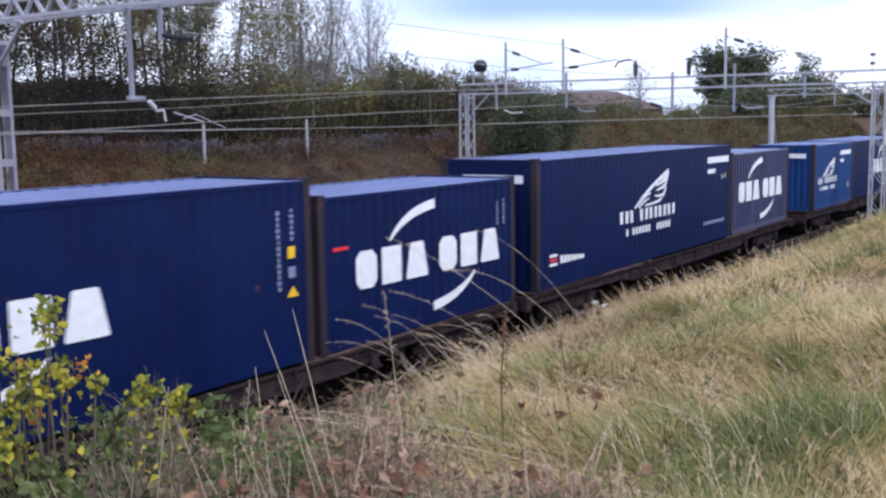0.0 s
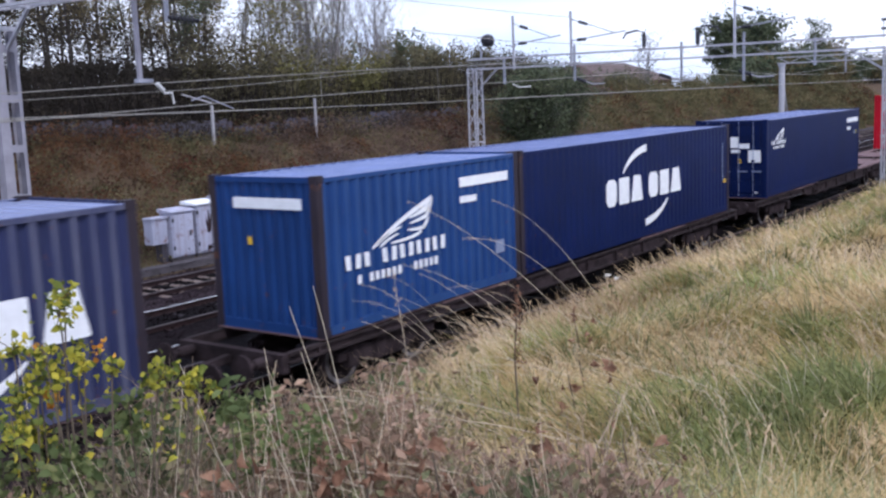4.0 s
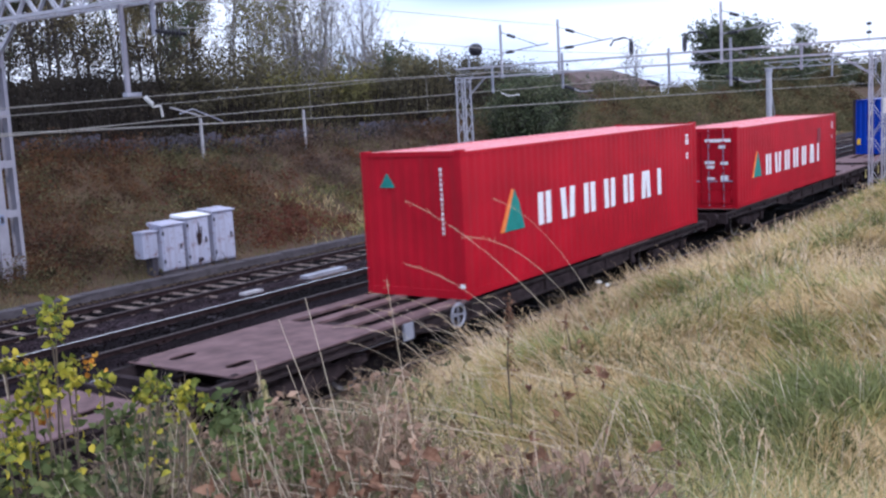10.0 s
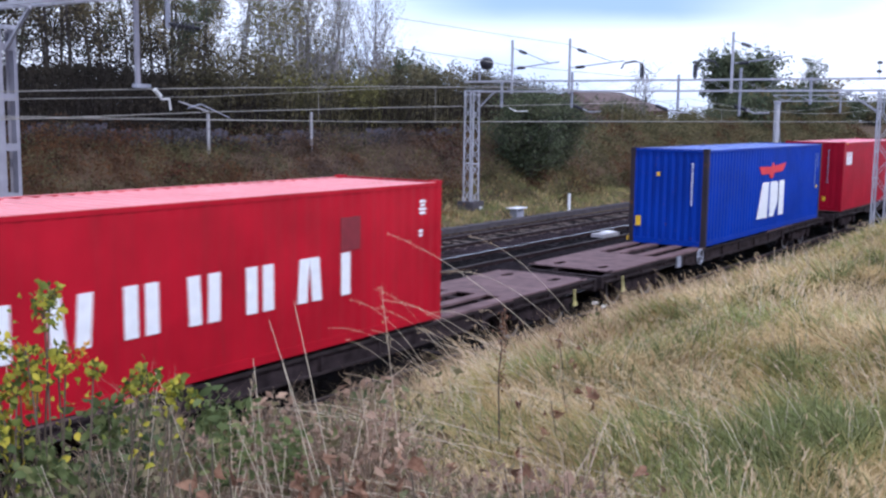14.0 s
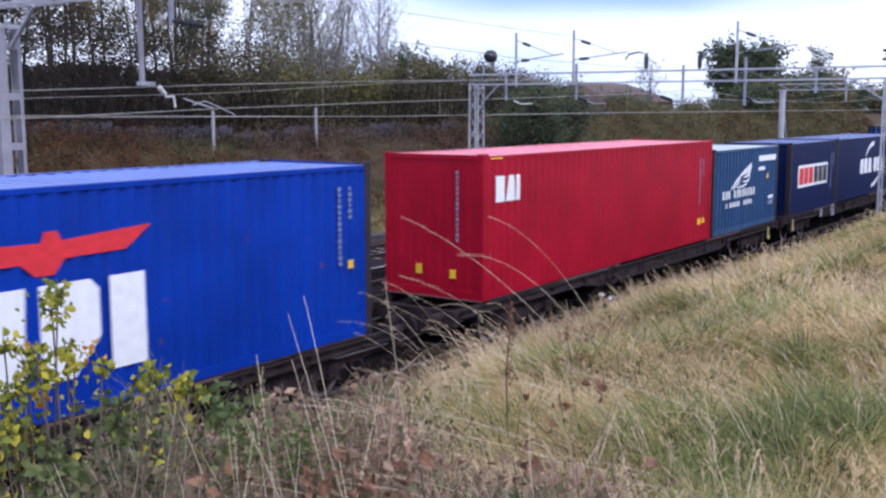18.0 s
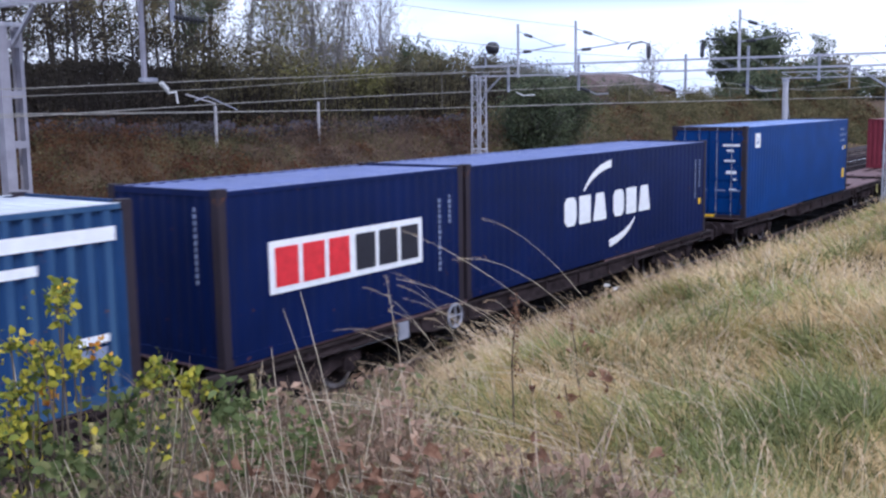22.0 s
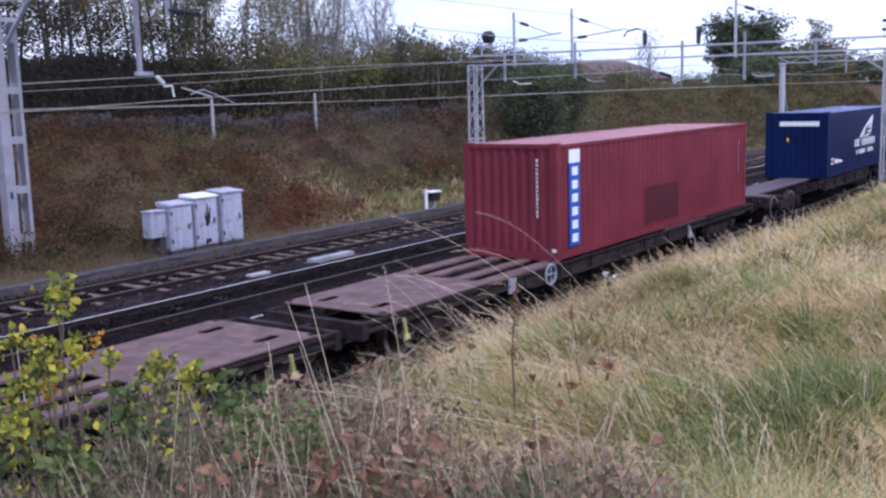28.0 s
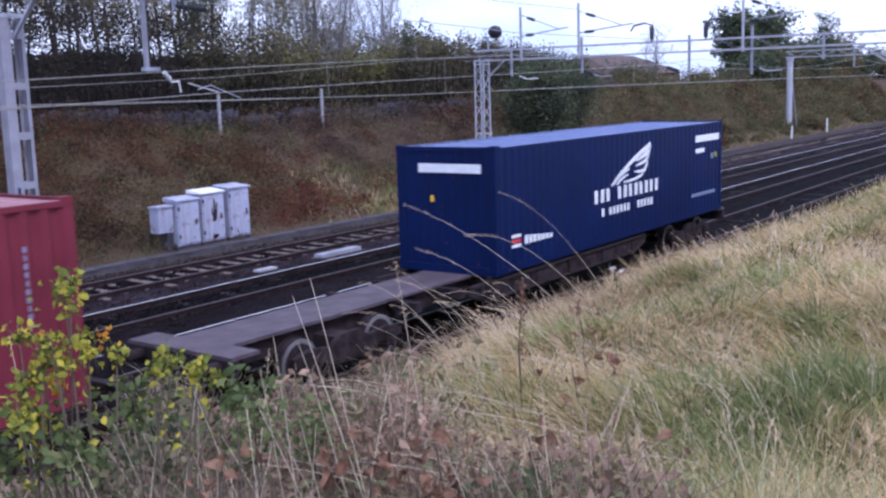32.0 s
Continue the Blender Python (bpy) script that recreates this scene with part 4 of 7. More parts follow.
for y0, y1, z0, z1 in ((0.2, 0.75, 2.26, 2.33), (0.4, 0.62, 2.10, 2.16), (0.35, 0.7, 1.78, 1.84), (0.3, 0.62, 1.4, 1.5), (0.3, 0.5, 1.2, 1.26), (0.3, 0.52, 0.88, 0.94)):
    part("data_panel", Shape().box(-0.002, 0.013, y0, y1, z0, z1), WHITE_MARK, c)
part("marking", Shape().box(-0.012, 0.013, 0.98, 1.55, 0.02, 0.10), YELLOW_MARK, c)

c = placed(container(FT40, STD, MAROON, "faded maroon container with a blue strip of white blocks", depth=0.046), 98.04)
mark_side(c, side_block(0.56, 1.06, 0.26, 2.12), BLUE_MARK, "sign_strip", "upright blue strip")
mark_side(c, side_block(0.56, 1.06, 2.12, 2.42), WHITE_MARK, "sign_panel")
for q in range(6):
    part("sign_block", Shape().prism(side_block(0.68, 0.94, 0.34 + q * 0.30, 0.53 + q * 0.30), -0.012, -0.004), WHITE_MARK, c)
mark_side(c, side_block(4.62, 6.75, 0.30, 1.22), plain("dull_maroon_patch", (0.080, 0.017, 0.026), gloss=0.1), "repair_patch")
code_column(c, 0.50, 0.95, 2.27, 14, WHITE_MARK, 0.06, end=True)
code_column(c, 11.5, 1.1, 2.1, 10, GREY_MARK, 0.06)
mark_end(c, 0.03, 0.14, 0.20, 0.27, WHITE_MARK)

c = placed(container(FT40, STD, NAVY_DARK, "dark navy container with a white wing sign at the train's end"), 119.64)
wing_sign(c, 4.2, 1.34)
wing_labels(c, STD)
end_panel(c, STD)


# wagons: the leading end of each 18.3 m platform
def lightened_plate(x0, x1, y0, y1, holes, z0=-0.05, z1=0.0):
    """A deck plate with pairs of oval holes sunk in it, made of strips round the holes."""
    sh = Shape()
    cuts = sorted({x0, x1, *[h[0] - 0.26 for h in holes], *[h[0] + 0.26 for h in holes]})
    for a, b in zip(cuts, cuts[1:]):
        inside = sorted(h[1] for h in holes if h[0] - 0.26 <= (a + b) / 2 <= h[0] + 0.26)
        edges = [y0]
        for hy in inside:
            edges += [hy - 0.11, hy + 0.11]
        edges.append(y1)
        for k in range(0, len(edges), 2):
            sh.box(a, b, edges[k], edges[k + 1], z0, z1)
        for hy in inside:
            for sx in (a, b):
                for sy in (-1, 1):
                    q = 0.05 if sx == a else -0.05
                    n = len(sh.v)
                    yy = hy + sy * 0.11
                    sh.v += [(sx, yy, z1), (sx + q * 1.6, yy, z1), (sx, yy - sy * 0.09, z1)]
                    sh.f.append((n, n + 1, n + 2) if q * sy < 0 else (n, n + 2, n + 1))
    return sh


def bogie_shape():
    side = Shape()
    o = [(-1.35, -0.52), (-1.35, -0.38), (-0.95, -0.30), (-0.45, -0.36), (-0.25, -0.20), (0.25, -0.20), (0.45, -0.36), (0.95, -0.30), (1.35, -0.38), (1.35, -0.52), (0.75, -0.55), (0.4, -0.68), (-0.4, -0.68), (-0.75, -0.55)]
    side.prism(o, -0.05, 0.05)
    for x in (-1.0, 1.0):
        side.box(x - 0.13, x + 0.13, -0.10, 0.06, -0.66, -0.40)
    for x in (-0.18, 0.0, 0.18):
        side.tube([(x, -0.01, -0.62), (x, -0.01, -0.36)], 0.07, 8)
    return side.mesh("side_frame")


SIDE_FRAME = bogie_shape()


def wheel_mesh():
    sh = Shape()
    sh.tube([(0, -0.065, 0), (0, 0.065, 0)], 0.42, 20)
    sh.tube([(0, 0.065, 0), (0, 0.09, 0)], 0.45, 20)
    sh.tube([(0, -0.12, 0), (0, -0.065, 0)], 0.12, 10)
    return sh.mesh("wheel")


def rim_mesh():
    sh = Shape()
    n = 20
    for k in range(n):
        a0, a1 = 2 * math.pi * k / n, 2 * math.pi * (k + 1) / n
        q = [(r * math.cos(a), -0.068, r * math.sin(a)) for a in (a0, a1) for r in (0.345, 0.418)]
        p = [(x, -0.058, z) for x, _, z in q]
        sh.quad(q[0], q[2], q[3], q[1])
        sh.quad(q[1], q[3], p[3], p[1])
    return sh.mesh("rim")


WHEEL, RIM = wheel_mesh(), rim_mesh()
AXLE = Shape().tube([(0, -0.95, 0), (0, 0.95, 0)], 0.08, 8).mesh("axle")
WAGONS = []


def wagon(u, lead_gap, trail_gap, deck, label, spine=False):
    """A flat container wagon; the gaps are the headstock lengths past the platform's ends."""
    wg = thing("container_wagon", label, "railway wagon", group="wagons of the train")
    P, c = 18.3, W / 2
    for x0, x1, s in ((-lead_gap, 3.35, -1), (P - 3.35, P + trail_gap, 1)):
        xh = x0 if s < 0 else x1
        if spine:
            part("end_plate", Shape().box(min(x0, x1) + 0.55 * (s < 0), max(x0, x1) - 0.55 * (s > 0), c - 0.58, c + 0.58, -0.06, 0.0), deck, wg, "narrow grey central deck plate")
            part("end_cross_plate", Shape().box(min(xh, xh - s * 0.55), max(xh, xh - s * 0.55), 0.05, W - 0.05, -0.06, 0.0), deck, wg)
        else:
            hole_x = 0.62 if s < 0 else P - 0.62
            part("end_plate", lightened_plate(max(x0, 0.0), min(x1, P), 0.03, W - 0.03, [(hole_x, c - 0.63), (hole_x, c + 0.63)], -0.024), deck, wg, "worn purple-brown steel end plate with oval holes")
            # dark box added below each hole, standing in for the shade inside it
            for y in (c - 0.63, c + 0.63):
                part("hole_shade_pan", Shape().box(hole_x - 0.28, hole_x + 0.28, y - 0.13, y + 0.13, -0.34, -0.28), CHASSIS, wg)
        part("headstock", Shape().box(min(xh, xh - s * 0.14), max(xh, xh - s * 0.14), 0.05, W - 0.05, -0.36, -0.062), CHASSIS, wg)
        xa, xb = (x1, x1 + 2.9) if s < 0 else (x0 - 2.9, x0)
        strips = ((c - 0.58, c + 0.58),) if spine else ((0.03, 0.36), (0.72, 0.98), (1.46, 1.72), (2.08, W - 0.03))
        for y0, y1 in strips:
            part("deck_strip", Shape().box(xa, xb, y0, y1, -0.05, -0.001), deck, wg)
    lo, hi = (5.2, P - 5.2) if spine else (-lead_gap + 0.14, P + trail_gap - 0.14)
    for y in (0.03, W - 0.13):
        low = [(lo, -0.22), (4.2, -0.24), (5.2, -0.40), (P - 5.2, -0.40), (P - 4.2, -0.24), (hi, -0.22)]
        if spine:
            low = [(lo, -0.24), (lo + 0.6, -0.42), (hi - 0.6, -0.42), (hi, -0.24)]
        near = y < c
        web_y = y + 0.055 if near else y
        sill = part("side_sill", Shape().prism([(lo, -0.055)] + low + [(hi, -0.055)], web_y, web_y + 0.045), CHASSIS, wg)
        part("top_flange", Shape().box(lo, hi, y, y + 0.10, -0.105, -0.052), SILL_EDGE, sill)
        ledge = Shape()
        for (xa, za), (xb, zb) in zip(low, low[1:]):
            ledge.v += [(xa, y, za - 0.02), (xb, y, zb - 0.02), (xb, y + 0.10, zb - 0.02), (xa, y + 0.10, za - 0.02), (xa, y, za + 0.02), (xb, y, zb + 0.02), (xb, y + 0.10, zb + 0.02), (xa, y + 0.10, za + 0.02)]
            n = len(ledge.v) - 8
            ledge.f += [tuple(n + i for i in f) for f in ((0, 3, 2, 1), (4, 5, 6, 7), (0, 1, 5, 4), (2, 3, 7, 6), (0, 4, 7, 3), (1, 2, 6, 5))]
        part("bottom_flange", ledge, SILL_EDGE, sill)
        for k in range(13 if not spine else 5):
            xs = lo + 0.7 + (hi - lo - 1.4) * k / (12 if not spine else 4)
            zl = float(np.interp(xs, [p[0] for p in low], [p[1] for p in low]))
            part("stiffener", Shape().box(xs - 0.02, xs + 0.02, y + 0.006, y + 0.094, zl + 0.021, -0.106), CHASSIS, sill)
    for y in (c - 0.42, c + 0.26):
        part("centre_sill", Shape().box(3.35 if not spine else 0.0, P - (3.35 if not spine else 0.0), y, y + 0.16, -0.42, -0.064), CHASSIS, wg)
    for k in range(9):
        x = 3.7 + k * (P - 7.4) / 8
        part("cross_bar", Shape().box(x - 0.09, x + 0.09, 0.13, W - 0.13, -0.24, -0.066), CHASSIS, wg)
    for x in (0.08, 5.98, 6.22, 12.1, 12.3, P - 0.08):
        for y in (0.12, W - 0.12):
            if spine and (x < 1 or x > P - 1):
                continue
            part("spigot", Shape().box(x - 0.05, x + 0.05, y - 0.04, y + 0.04, -0.001, 0.018), CHASSIS, wg)
    for xb in (1.85, P - 1.85):
        bg = part("bogie", Shape().box(xb - 0.25, xb + 0.25, c - 0.95, c + 0.95, -0.46, -0.26).box(xb - 0.1, xb + 0.1, c - 0.2, c + 0.2, -0.27, -0.06), CHASSIS, wg)
        for y in (c - 1.0, c + 1.0):
            fr = part("side_frame", SIDE_FRAME, CHASSIS, bg)
            fr.location = (xb, y, 0)
            if y > c:
                fr.rotation_euler = (0, 0, math.pi)
        for x in (xb - 1.0, xb + 1.0):
            ws = part("wheelset", AXLE, CHASSIS, wg)
            ws.location = (x, c, -0.56)
            for y, turn in ((-0.7525, 0), (0.7525, math.pi)):
                for piece_name, me, mat in (("wheel", WHEEL, CHASSIS), ("rim", RIM, WHEEL_STEEL)):
                    ob = part(piece_name, me, mat, ws)
                    ob.location, ob.rotation_euler = (0, y, 0), (0, 0, turn)
            WHEELSETS.append((ws, x, c))
    for xh, s in ((-lead_gap, -1), (P + trail_gap, 1)):
        if (lead_gap if s < 0 else trail_gap) > 0.6:
            for y in (c - 0.86, c + 0.86):
                bf = Shape().tube([(xh, y, 0.06 - 0.24), (xh + s * 0.32, y, 0.06 - 0.24)], 0.09, 10)
                bf.tube([(xh + s * 0.32, y, -0.18), (xh + s * 0.52, y, -0.18)], 0.06, 10).tube([(xh + s * 0.52, y, -0.18), (xh + s * 0.56, y, -0.18)], 0.22, 14)
                part("buffer", bf, CHASSIS, wg)
        part("coupling", Shape().bar((xh, c, -0.22), (xh + s * 0.6, c, -0.26), 0.12), CHASSIS, wg)
    ring = Shape()
    xr = 5.75
    ring.tube([(xr + 0.22 * math.cos(a), -0.02, -0.22 + 0.22 * math.sin(a)) for a in [k * math.pi / 8 for k in range(17)]], 0.022, 5)
    ring.bar((xr - 0.2, -0.02, -0.22), (xr + 0.2, -0.02, -0.22), 0.025).bar((xr, -0.02, -0.42), (xr, -0.02, -0.02), 0.025).bar((xr, -0.02, -0.22), (xr, 0.08, -0.22), 0.05)
    part("brake_wheel", ring, GALV_DULL if lead_gap == 0.55 else CHASSIS, wg, "ring-shaped hand brake wheel")
    for x, w, z in ((7.4, 0.5, -0.62), (8.6, 0.35, -0.66), (10.6, 0.7, -0.6)):
        part("brake_cylinder", Shape().tube([(x, 0.55, z + 0.12), (x + w, 0.55, z + 0.12)], 0.16, 10), CHASSIS, wg)
    if not spine:
        part("pocket_bracket", Shape().prism([(13.62, -0.10), (13.92, -0.46), (13.62, -0.46)], -0.03, 0.02), POST_PALE if u > 80 else CHASSIS, wg, "triangular bracket")
        if lead_gap == 0.55:
            part("side_plate", Shape().box(4.05, 4.32, -0.012, 0.024, -0.36, -0.06), GALV_DULL, wg, "grey plate")
        for x, shown in ((0.57, lead_gap == 0.55), (P - 0.65, trail_gap == 0.55)):
            if shown:
                part("release_lever", Shape().bar((x, 0.0, -0.48), (x - 0.06, -0.01, -0.16), 0.05, 0.03).box(x - 0.05, x + 0.08, -0.02, 0.02, -0.56, -0.46), RELEASE, wg, "dull yellow release lever")
    wg.location = (u, NEAR_SIDE, FLOOR)
    WAGONS.append((wg, u))
    return wg


WHEELSETS = []
PLUM = "flat container wagon with purple-brown deck plates and grimy bogies"
for u, a, b, deck in ((-115.45, 0.9, 0.30, DECK), (-96.12, 0.3, 0.9, DECK), (-74.35, 0.9, 0.9, DECK), (-52.49, 0.9, 0.55, DECK), (-32.73, 0.55, 0.9, DECK),
                      (-10.93, 0.9, 0.55, DECK), (8.73, 0.55, 0.9, DECK), (30.46, 0.9, 0.55, DECK), (50.29, 0.55, 0.9, DECK), (71.99, 0.9, 0.55, DECK),
                      (91.94, 0.55, 0.9, DECK), (113.53, 0.9, 0.4, DECK_GREY)):
    wagon(u, a, b, deck, spine=deck is DECK_GREY, label=PLUM if deck is DECK else "flat container wagon with grey deck plates and bright wheel rims")


# ---- overhead line and lineside ----
def lattice(sh, a, b, half, axis, bays, leg=0.07, brace=0.035):
    """Two legs from a to b, half apart along axis, with zigzag bracing."""
    a, b, ax = Vector(a), Vector(b), Vector(axis) * half
    sh.bar(a - ax, b - ax, leg)
    sh.bar(a + ax, b + ax, leg)
    for k in range(bays):
        p, q = a.lerp(b, k / bays), a.lerp(b, (k + 1) / bays)
        s = 1 if k % 2 else -1
        sh.bar(p + ax * s, q - ax * s, brace)
    return sh


def batten_mast():
    """The wide two-channel mast and the boom over the far tracks."""
    m = thing("overhead_line_gantry", "pale grey steel mast with batten plates and a lattice boom", "overhead line gantry", (17.36, 27.75, -0.1))
    for web, x0, x1, back in (((-0.45, -0.43), -0.45, -0.14, 0.16), ((0.30, 0.32), 0.21, 0.32, 0.22)):
        leg = part("leg", Shape().box(*web, -0.16, back, 0, 7.2), MAST_SHADED, m)
        part("front_flange", Shape().box(x0, x1, -0.18, -0.16, 0, 7.2), MAST_SHADED, leg)
        part("rear_flange", Shape().box(x0, x1, back, back + 0.02, 0, 7.2), MAST_SHADED, leg)
    for x in (-0.3, 0.25):
        part("foot", Shape().box(x - 0.24, x + 0.24, -0.26, 0.26, -0.35, 0.12), TROUGH, m)
    for k in range(5):
        z = 0.9 + 1.45 * k
        part("batten_plate", Shape().box(-0.14, 0.21, -0.186, -0.166, z - 0.11, z + 0.11), MAST_SHADED, m)
        part("rear_batten", Shape().box(-0.14, 0.21, 0.166, 0.186, z - 0.11, z + 0.11), GALV_DULL, m)
    part("number_plate", Shape().box(-0.38, -0.24, -0.192, -0.182, 2.05, 2.35), GREY_MARK, m, "small plate with dark bars")
    part("plate_bar", Shape().box(-0.36, -0.26, -0.197, -0.191, 2.10, 2.30), DARK_METAL, m)
    part("knee_brace", Shape().bar((0, -0.1, 6.6), (0, -1.4, 7.75), 0.09), GALV, m)
    part("cap", Shape().box(-0.52, 0.40, -0.2, 0.05, 7.2, 7.32), GALV, m)
    boom = Shape()
    ya, yb = 0.9, -10.7
    for x in (-0.33, 0.33):
        boom.bar((x, ya, 7.86), (x, yb, 7.80), 0.09)
        boom.bar((x, ya, 8.44), (x, yb, 8.40), 0.09)
        n = 12
        for k in range(n):
            p, q = ya + (yb - ya) * k / n, ya + (yb - ya) * (k + 1) / n
            mid = (p + q) / 2
            boom.bar((x, p, 7.85), (x, mid, 8.42), 0.05).bar((x, mid, 8.42), (x, q, 7.85), 0.05)
    for k in range(13):
        y = ya + (yb - ya) * k / 12
        boom.bar((-0.33, y, 7.84), (0.33, y, 7.84), 0.05).bar((-0.33, y, 8.42), (0.33, y, 8.42), 0.05)
    part("boom", boom, GALV, m)
    part("drop_post", Shape().bar((0.0, -5.98, 5.56), (0.0, -5.98, 7.8), 0.10, 0.10), MAST_SHADED, m, "hanging grey post")
    part("drop_foot", Shape().box(-0.12, 0.35, -6.08, -5.9, 5.48, 5.58), GALV_DULL, m)
    part("drop_arm", Shape().bar((0.0, -7.2, 6.95), (0.0, -7.2, 7.8), 0.09), GALV_DULL, m)
    ins = part("dark_insulator", Shape().tube([(0.0, -7.2, 7.05), (0.6, -7.7, 6.95)], 0.05, 8), DARK_METAL, m)
    for k in range(6):
        p = Vector((0.1 + 0.07 * k, -7.28 - 0.06 * k, 7.03 - 0.012 * k))
        part("shed", Shape().tube([p, p + Vector((0.03, -0.02, 0))], 0.12, 10), DARK_METAL, ins)
    reg = Shape().tube([(0.75, -5.75, 5.42), (0.95, -5.75, 5.2), (1.2, -5.75, 5.22), (1.25, -5.75, 4.92)], 0.03, 6)
    part("registration_arm", reg, PORCELAIN, m)
    bulb = Shape()
    for k in range(4):
        p = Vector((0.72 + 0.055 * k, -5.75, 5.46 - 0.05 * k))
        bulb.tube([p, p + Vector((0.03, 0, -0.028))], 0.06, 10)
    part("white_insulator", bulb, PORCELAIN, m)
    part("steady_arm", Shape().tube([(1.8, -5.8, 4.98), (2.3, -5.75, 5.1), (3.4, -5.75, 4.72)], 0.018, 5), GALV_DULL, m)


batten_mast()


def lattice_portal():
    """The lattice portal across all four tracks, with uprights on its boom."""
    X = 41.5
    m = thing("overhead_line_gantry", "pale lattice steel portal spanning four tracks with uprights", "overhead line gantry", (X, 0, -0.1))
    for y, name in ((27.35, "far"), (9.05, "near")):
        sh = Shape()
        for dx in (-0.3, 0.3):
            for dy in (-0.24, 0.24):
                sh.bar((dx + (1.9 if y < 10 else 0), y + dy, 0), (dx * 0.8 + (1.9 if y < 10 else 0), y + dy, 6.1), 0.060)
        n = 9
        ox = 1.9 if y < 10 else 0
        for k in range(n):
            z0, z1 = 6.0 * k / n, 6.0 * (k + 1) / n
            s = 1 if k % 2 else -1
            for dy in (-0.24, 0.24):
                sh.bar((ox - 0.28 * s, y + dy, z0), (ox + 0.28 * s, y + dy, z1), 0.026)
            for dx in (-0.28, 0.28):
                sh.bar((ox + dx, y - 0.24 * s, z0), (ox + dx, y + 0.24 * s, z1), 0.026)
        for z in (2.6, 5.9):
            sh.bar((ox - 0.3, y - 0.26, z), (ox + 0.3, y - 0.26, z), 0.07).bar((ox - 0.3, y + 0.26, z), (ox + 0.3, y + 0.26, z), 0.07)
        part("lattice_leg", sh, GALV, m)
        part("foot", Shape().box(ox - 0.5, ox + 0.5, y - 0.45, y + 0.45, -0.6, 0.1 if y < 10 else 0.78), TROUGH, m)
        if y > 10:
            part("foot_plate", Shape().box(ox + 0.10, ox + 0.34, y - 0.47, y - 0.45, 0.30, 0.52), WHITE_MARK, m, "small white plate")
    boom = Shape()
    ya, yb = 27.6, 8.7
    n = 26
    sx = lambda y: 1.9 * (27.3 - y) / 18.3 if y < 27.3 else 0.0
    for z in (6.05, 6.52):
        for dx in (-0.28, 0.28):
            boom.bar((sx(ya) + dx, ya, z), (sx(yb) + dx, yb, z), 0.062)
    for k in range(n):
        p, q = ya + (yb - ya) * k / n, ya + (yb - ya) * (k + 1) / n
        s = k % 2
        for dx in (-0.28, 0.28):
            boom.bar((sx(p) + dx, p, 6.05 if s else 6.5), (sx(q) + dx, q, 6.5 if s else 6.05), 0.012)
        if k % 3 == 0:
            boom.bar((sx(p) - 0.28, p, 6.5), (sx(p) + 0.28, p, 6.5), 0.035)
    part("boom", boom, GALV, m)
    for y, s in ((26.6, -1), (9.9, 1)):
        part("knee_brace", Shape().bar((sx(y), y + (0.5 if s < 0 else -0.6), 5.2), (sx(y), y - (0.5 if s < 0 else -0.7), 6.05), 0.07), GALV, m)
    # uprights with stays and arms above the tracks
    for y, top, reach in ((25.27, 8.42, 2.5), (22.40, 8.42, 2.7), (15.10, 8.50, 2.5)):
        x = sx(y)
        part("upright", Shape().bar((x, y, 5.95), (x, y, top), 0.09), GALV, m)
        arm = Shape().tube([(x, y, top - 1.32), (x, y - reach, top - 1.05)], 0.03, 6)
        part("arm", arm, GALV_DULL, m)
        stay = Shape().tube([(x, y, top - 0.35), (x, y - reach * 0.78, top - 1.08)], 0.016, 5)
        part("stay", stay, DARK_METAL, m)
        part("insulator", Shape().tube([(x, y - reach * 0.15, top - 0.5), (x, y - reach * 0.3, top - 0.63)], 0.07, 8), DARK_METAL, m)
        part("insulator", Shape().tube([(x, y - reach * 0.12, top - 1.3), (x, y - reach * 0.28, top - 1.28)], 0.07, 8), DARK_METAL, m)
    for y, z0, z1 in ((25.78, 5.3, 6.6), (22.25, 5.3, 6.9), (17.35, 5.25, 6.75), (14.72, 5.0, 7.0), (11.9, 5.5, 6.6)):
        x = sx(y)
        part("drop_post", Shape().bar((x, y, z0), (x, y, z1), 0.09), GALV_DULL, m)
    for y, dark in ((24.9, 0), (21.3, 1), (17.4, 1), (14.0, 1)):
        x = sx(y)
        hook = Shape().tube([(x, y + 0.5, 5.28), (x, y + 0.1, 5.12), (x, y - 0.5, 5.14)], 0.028, 6)
        part("registration_arm", hook, PORCELAIN if not dark else GALV, m)
        if dark:
            part("insulator", Shape().tube([(x, y + 0.95, 5.42), (x, y + 0.42, 5.24)], 0.075, 8), DARK_METAL, m)
    for y, s in ((19.0, 1), (16.65, -1)):
        x = sx(y)
        hook = Shape().tube([(x, y, 6.5), (x, y, 7.25), (x, y + 0.35 * s, 7.36), (x, y + 0.85 * s, 7.28), (x, y + 1.0 * s, 7.05)], 0.045, 6)
        part("hooked_bracket", hook, DARK_METAL, m)
        part("insulator", Shape().tube([(x, y, 6.62), (x, y, 7.15)], 0.10, 8), DARK_METAL, m)
    part("drum_post", Shape().bar((0.0, 26.95, 6.5), (0.0, 26.95, 7.15), 0.07), GALV_DULL, m)
    drum = Shape()
    n = 10
    rows = [(-0.34 + 0.68 * k / n) for k in range(n + 1)]
    drum.tube([(0.0, 26.55 + r, 7.36) for r in rows], [max(0.04, 0.30 * (1 - (abs(r) / 0.36) ** 3.2)) for r in rows], 16)
    part("dark_drum", drum, DARK_METAL, m, "dark rounded drum on a thin post", smooth=True)
    box = Shape().box(1.75, 2.05, 8.72, 8.8, 3.6, 4.2)
    part("signal_plate", box, PORCELAIN, m)
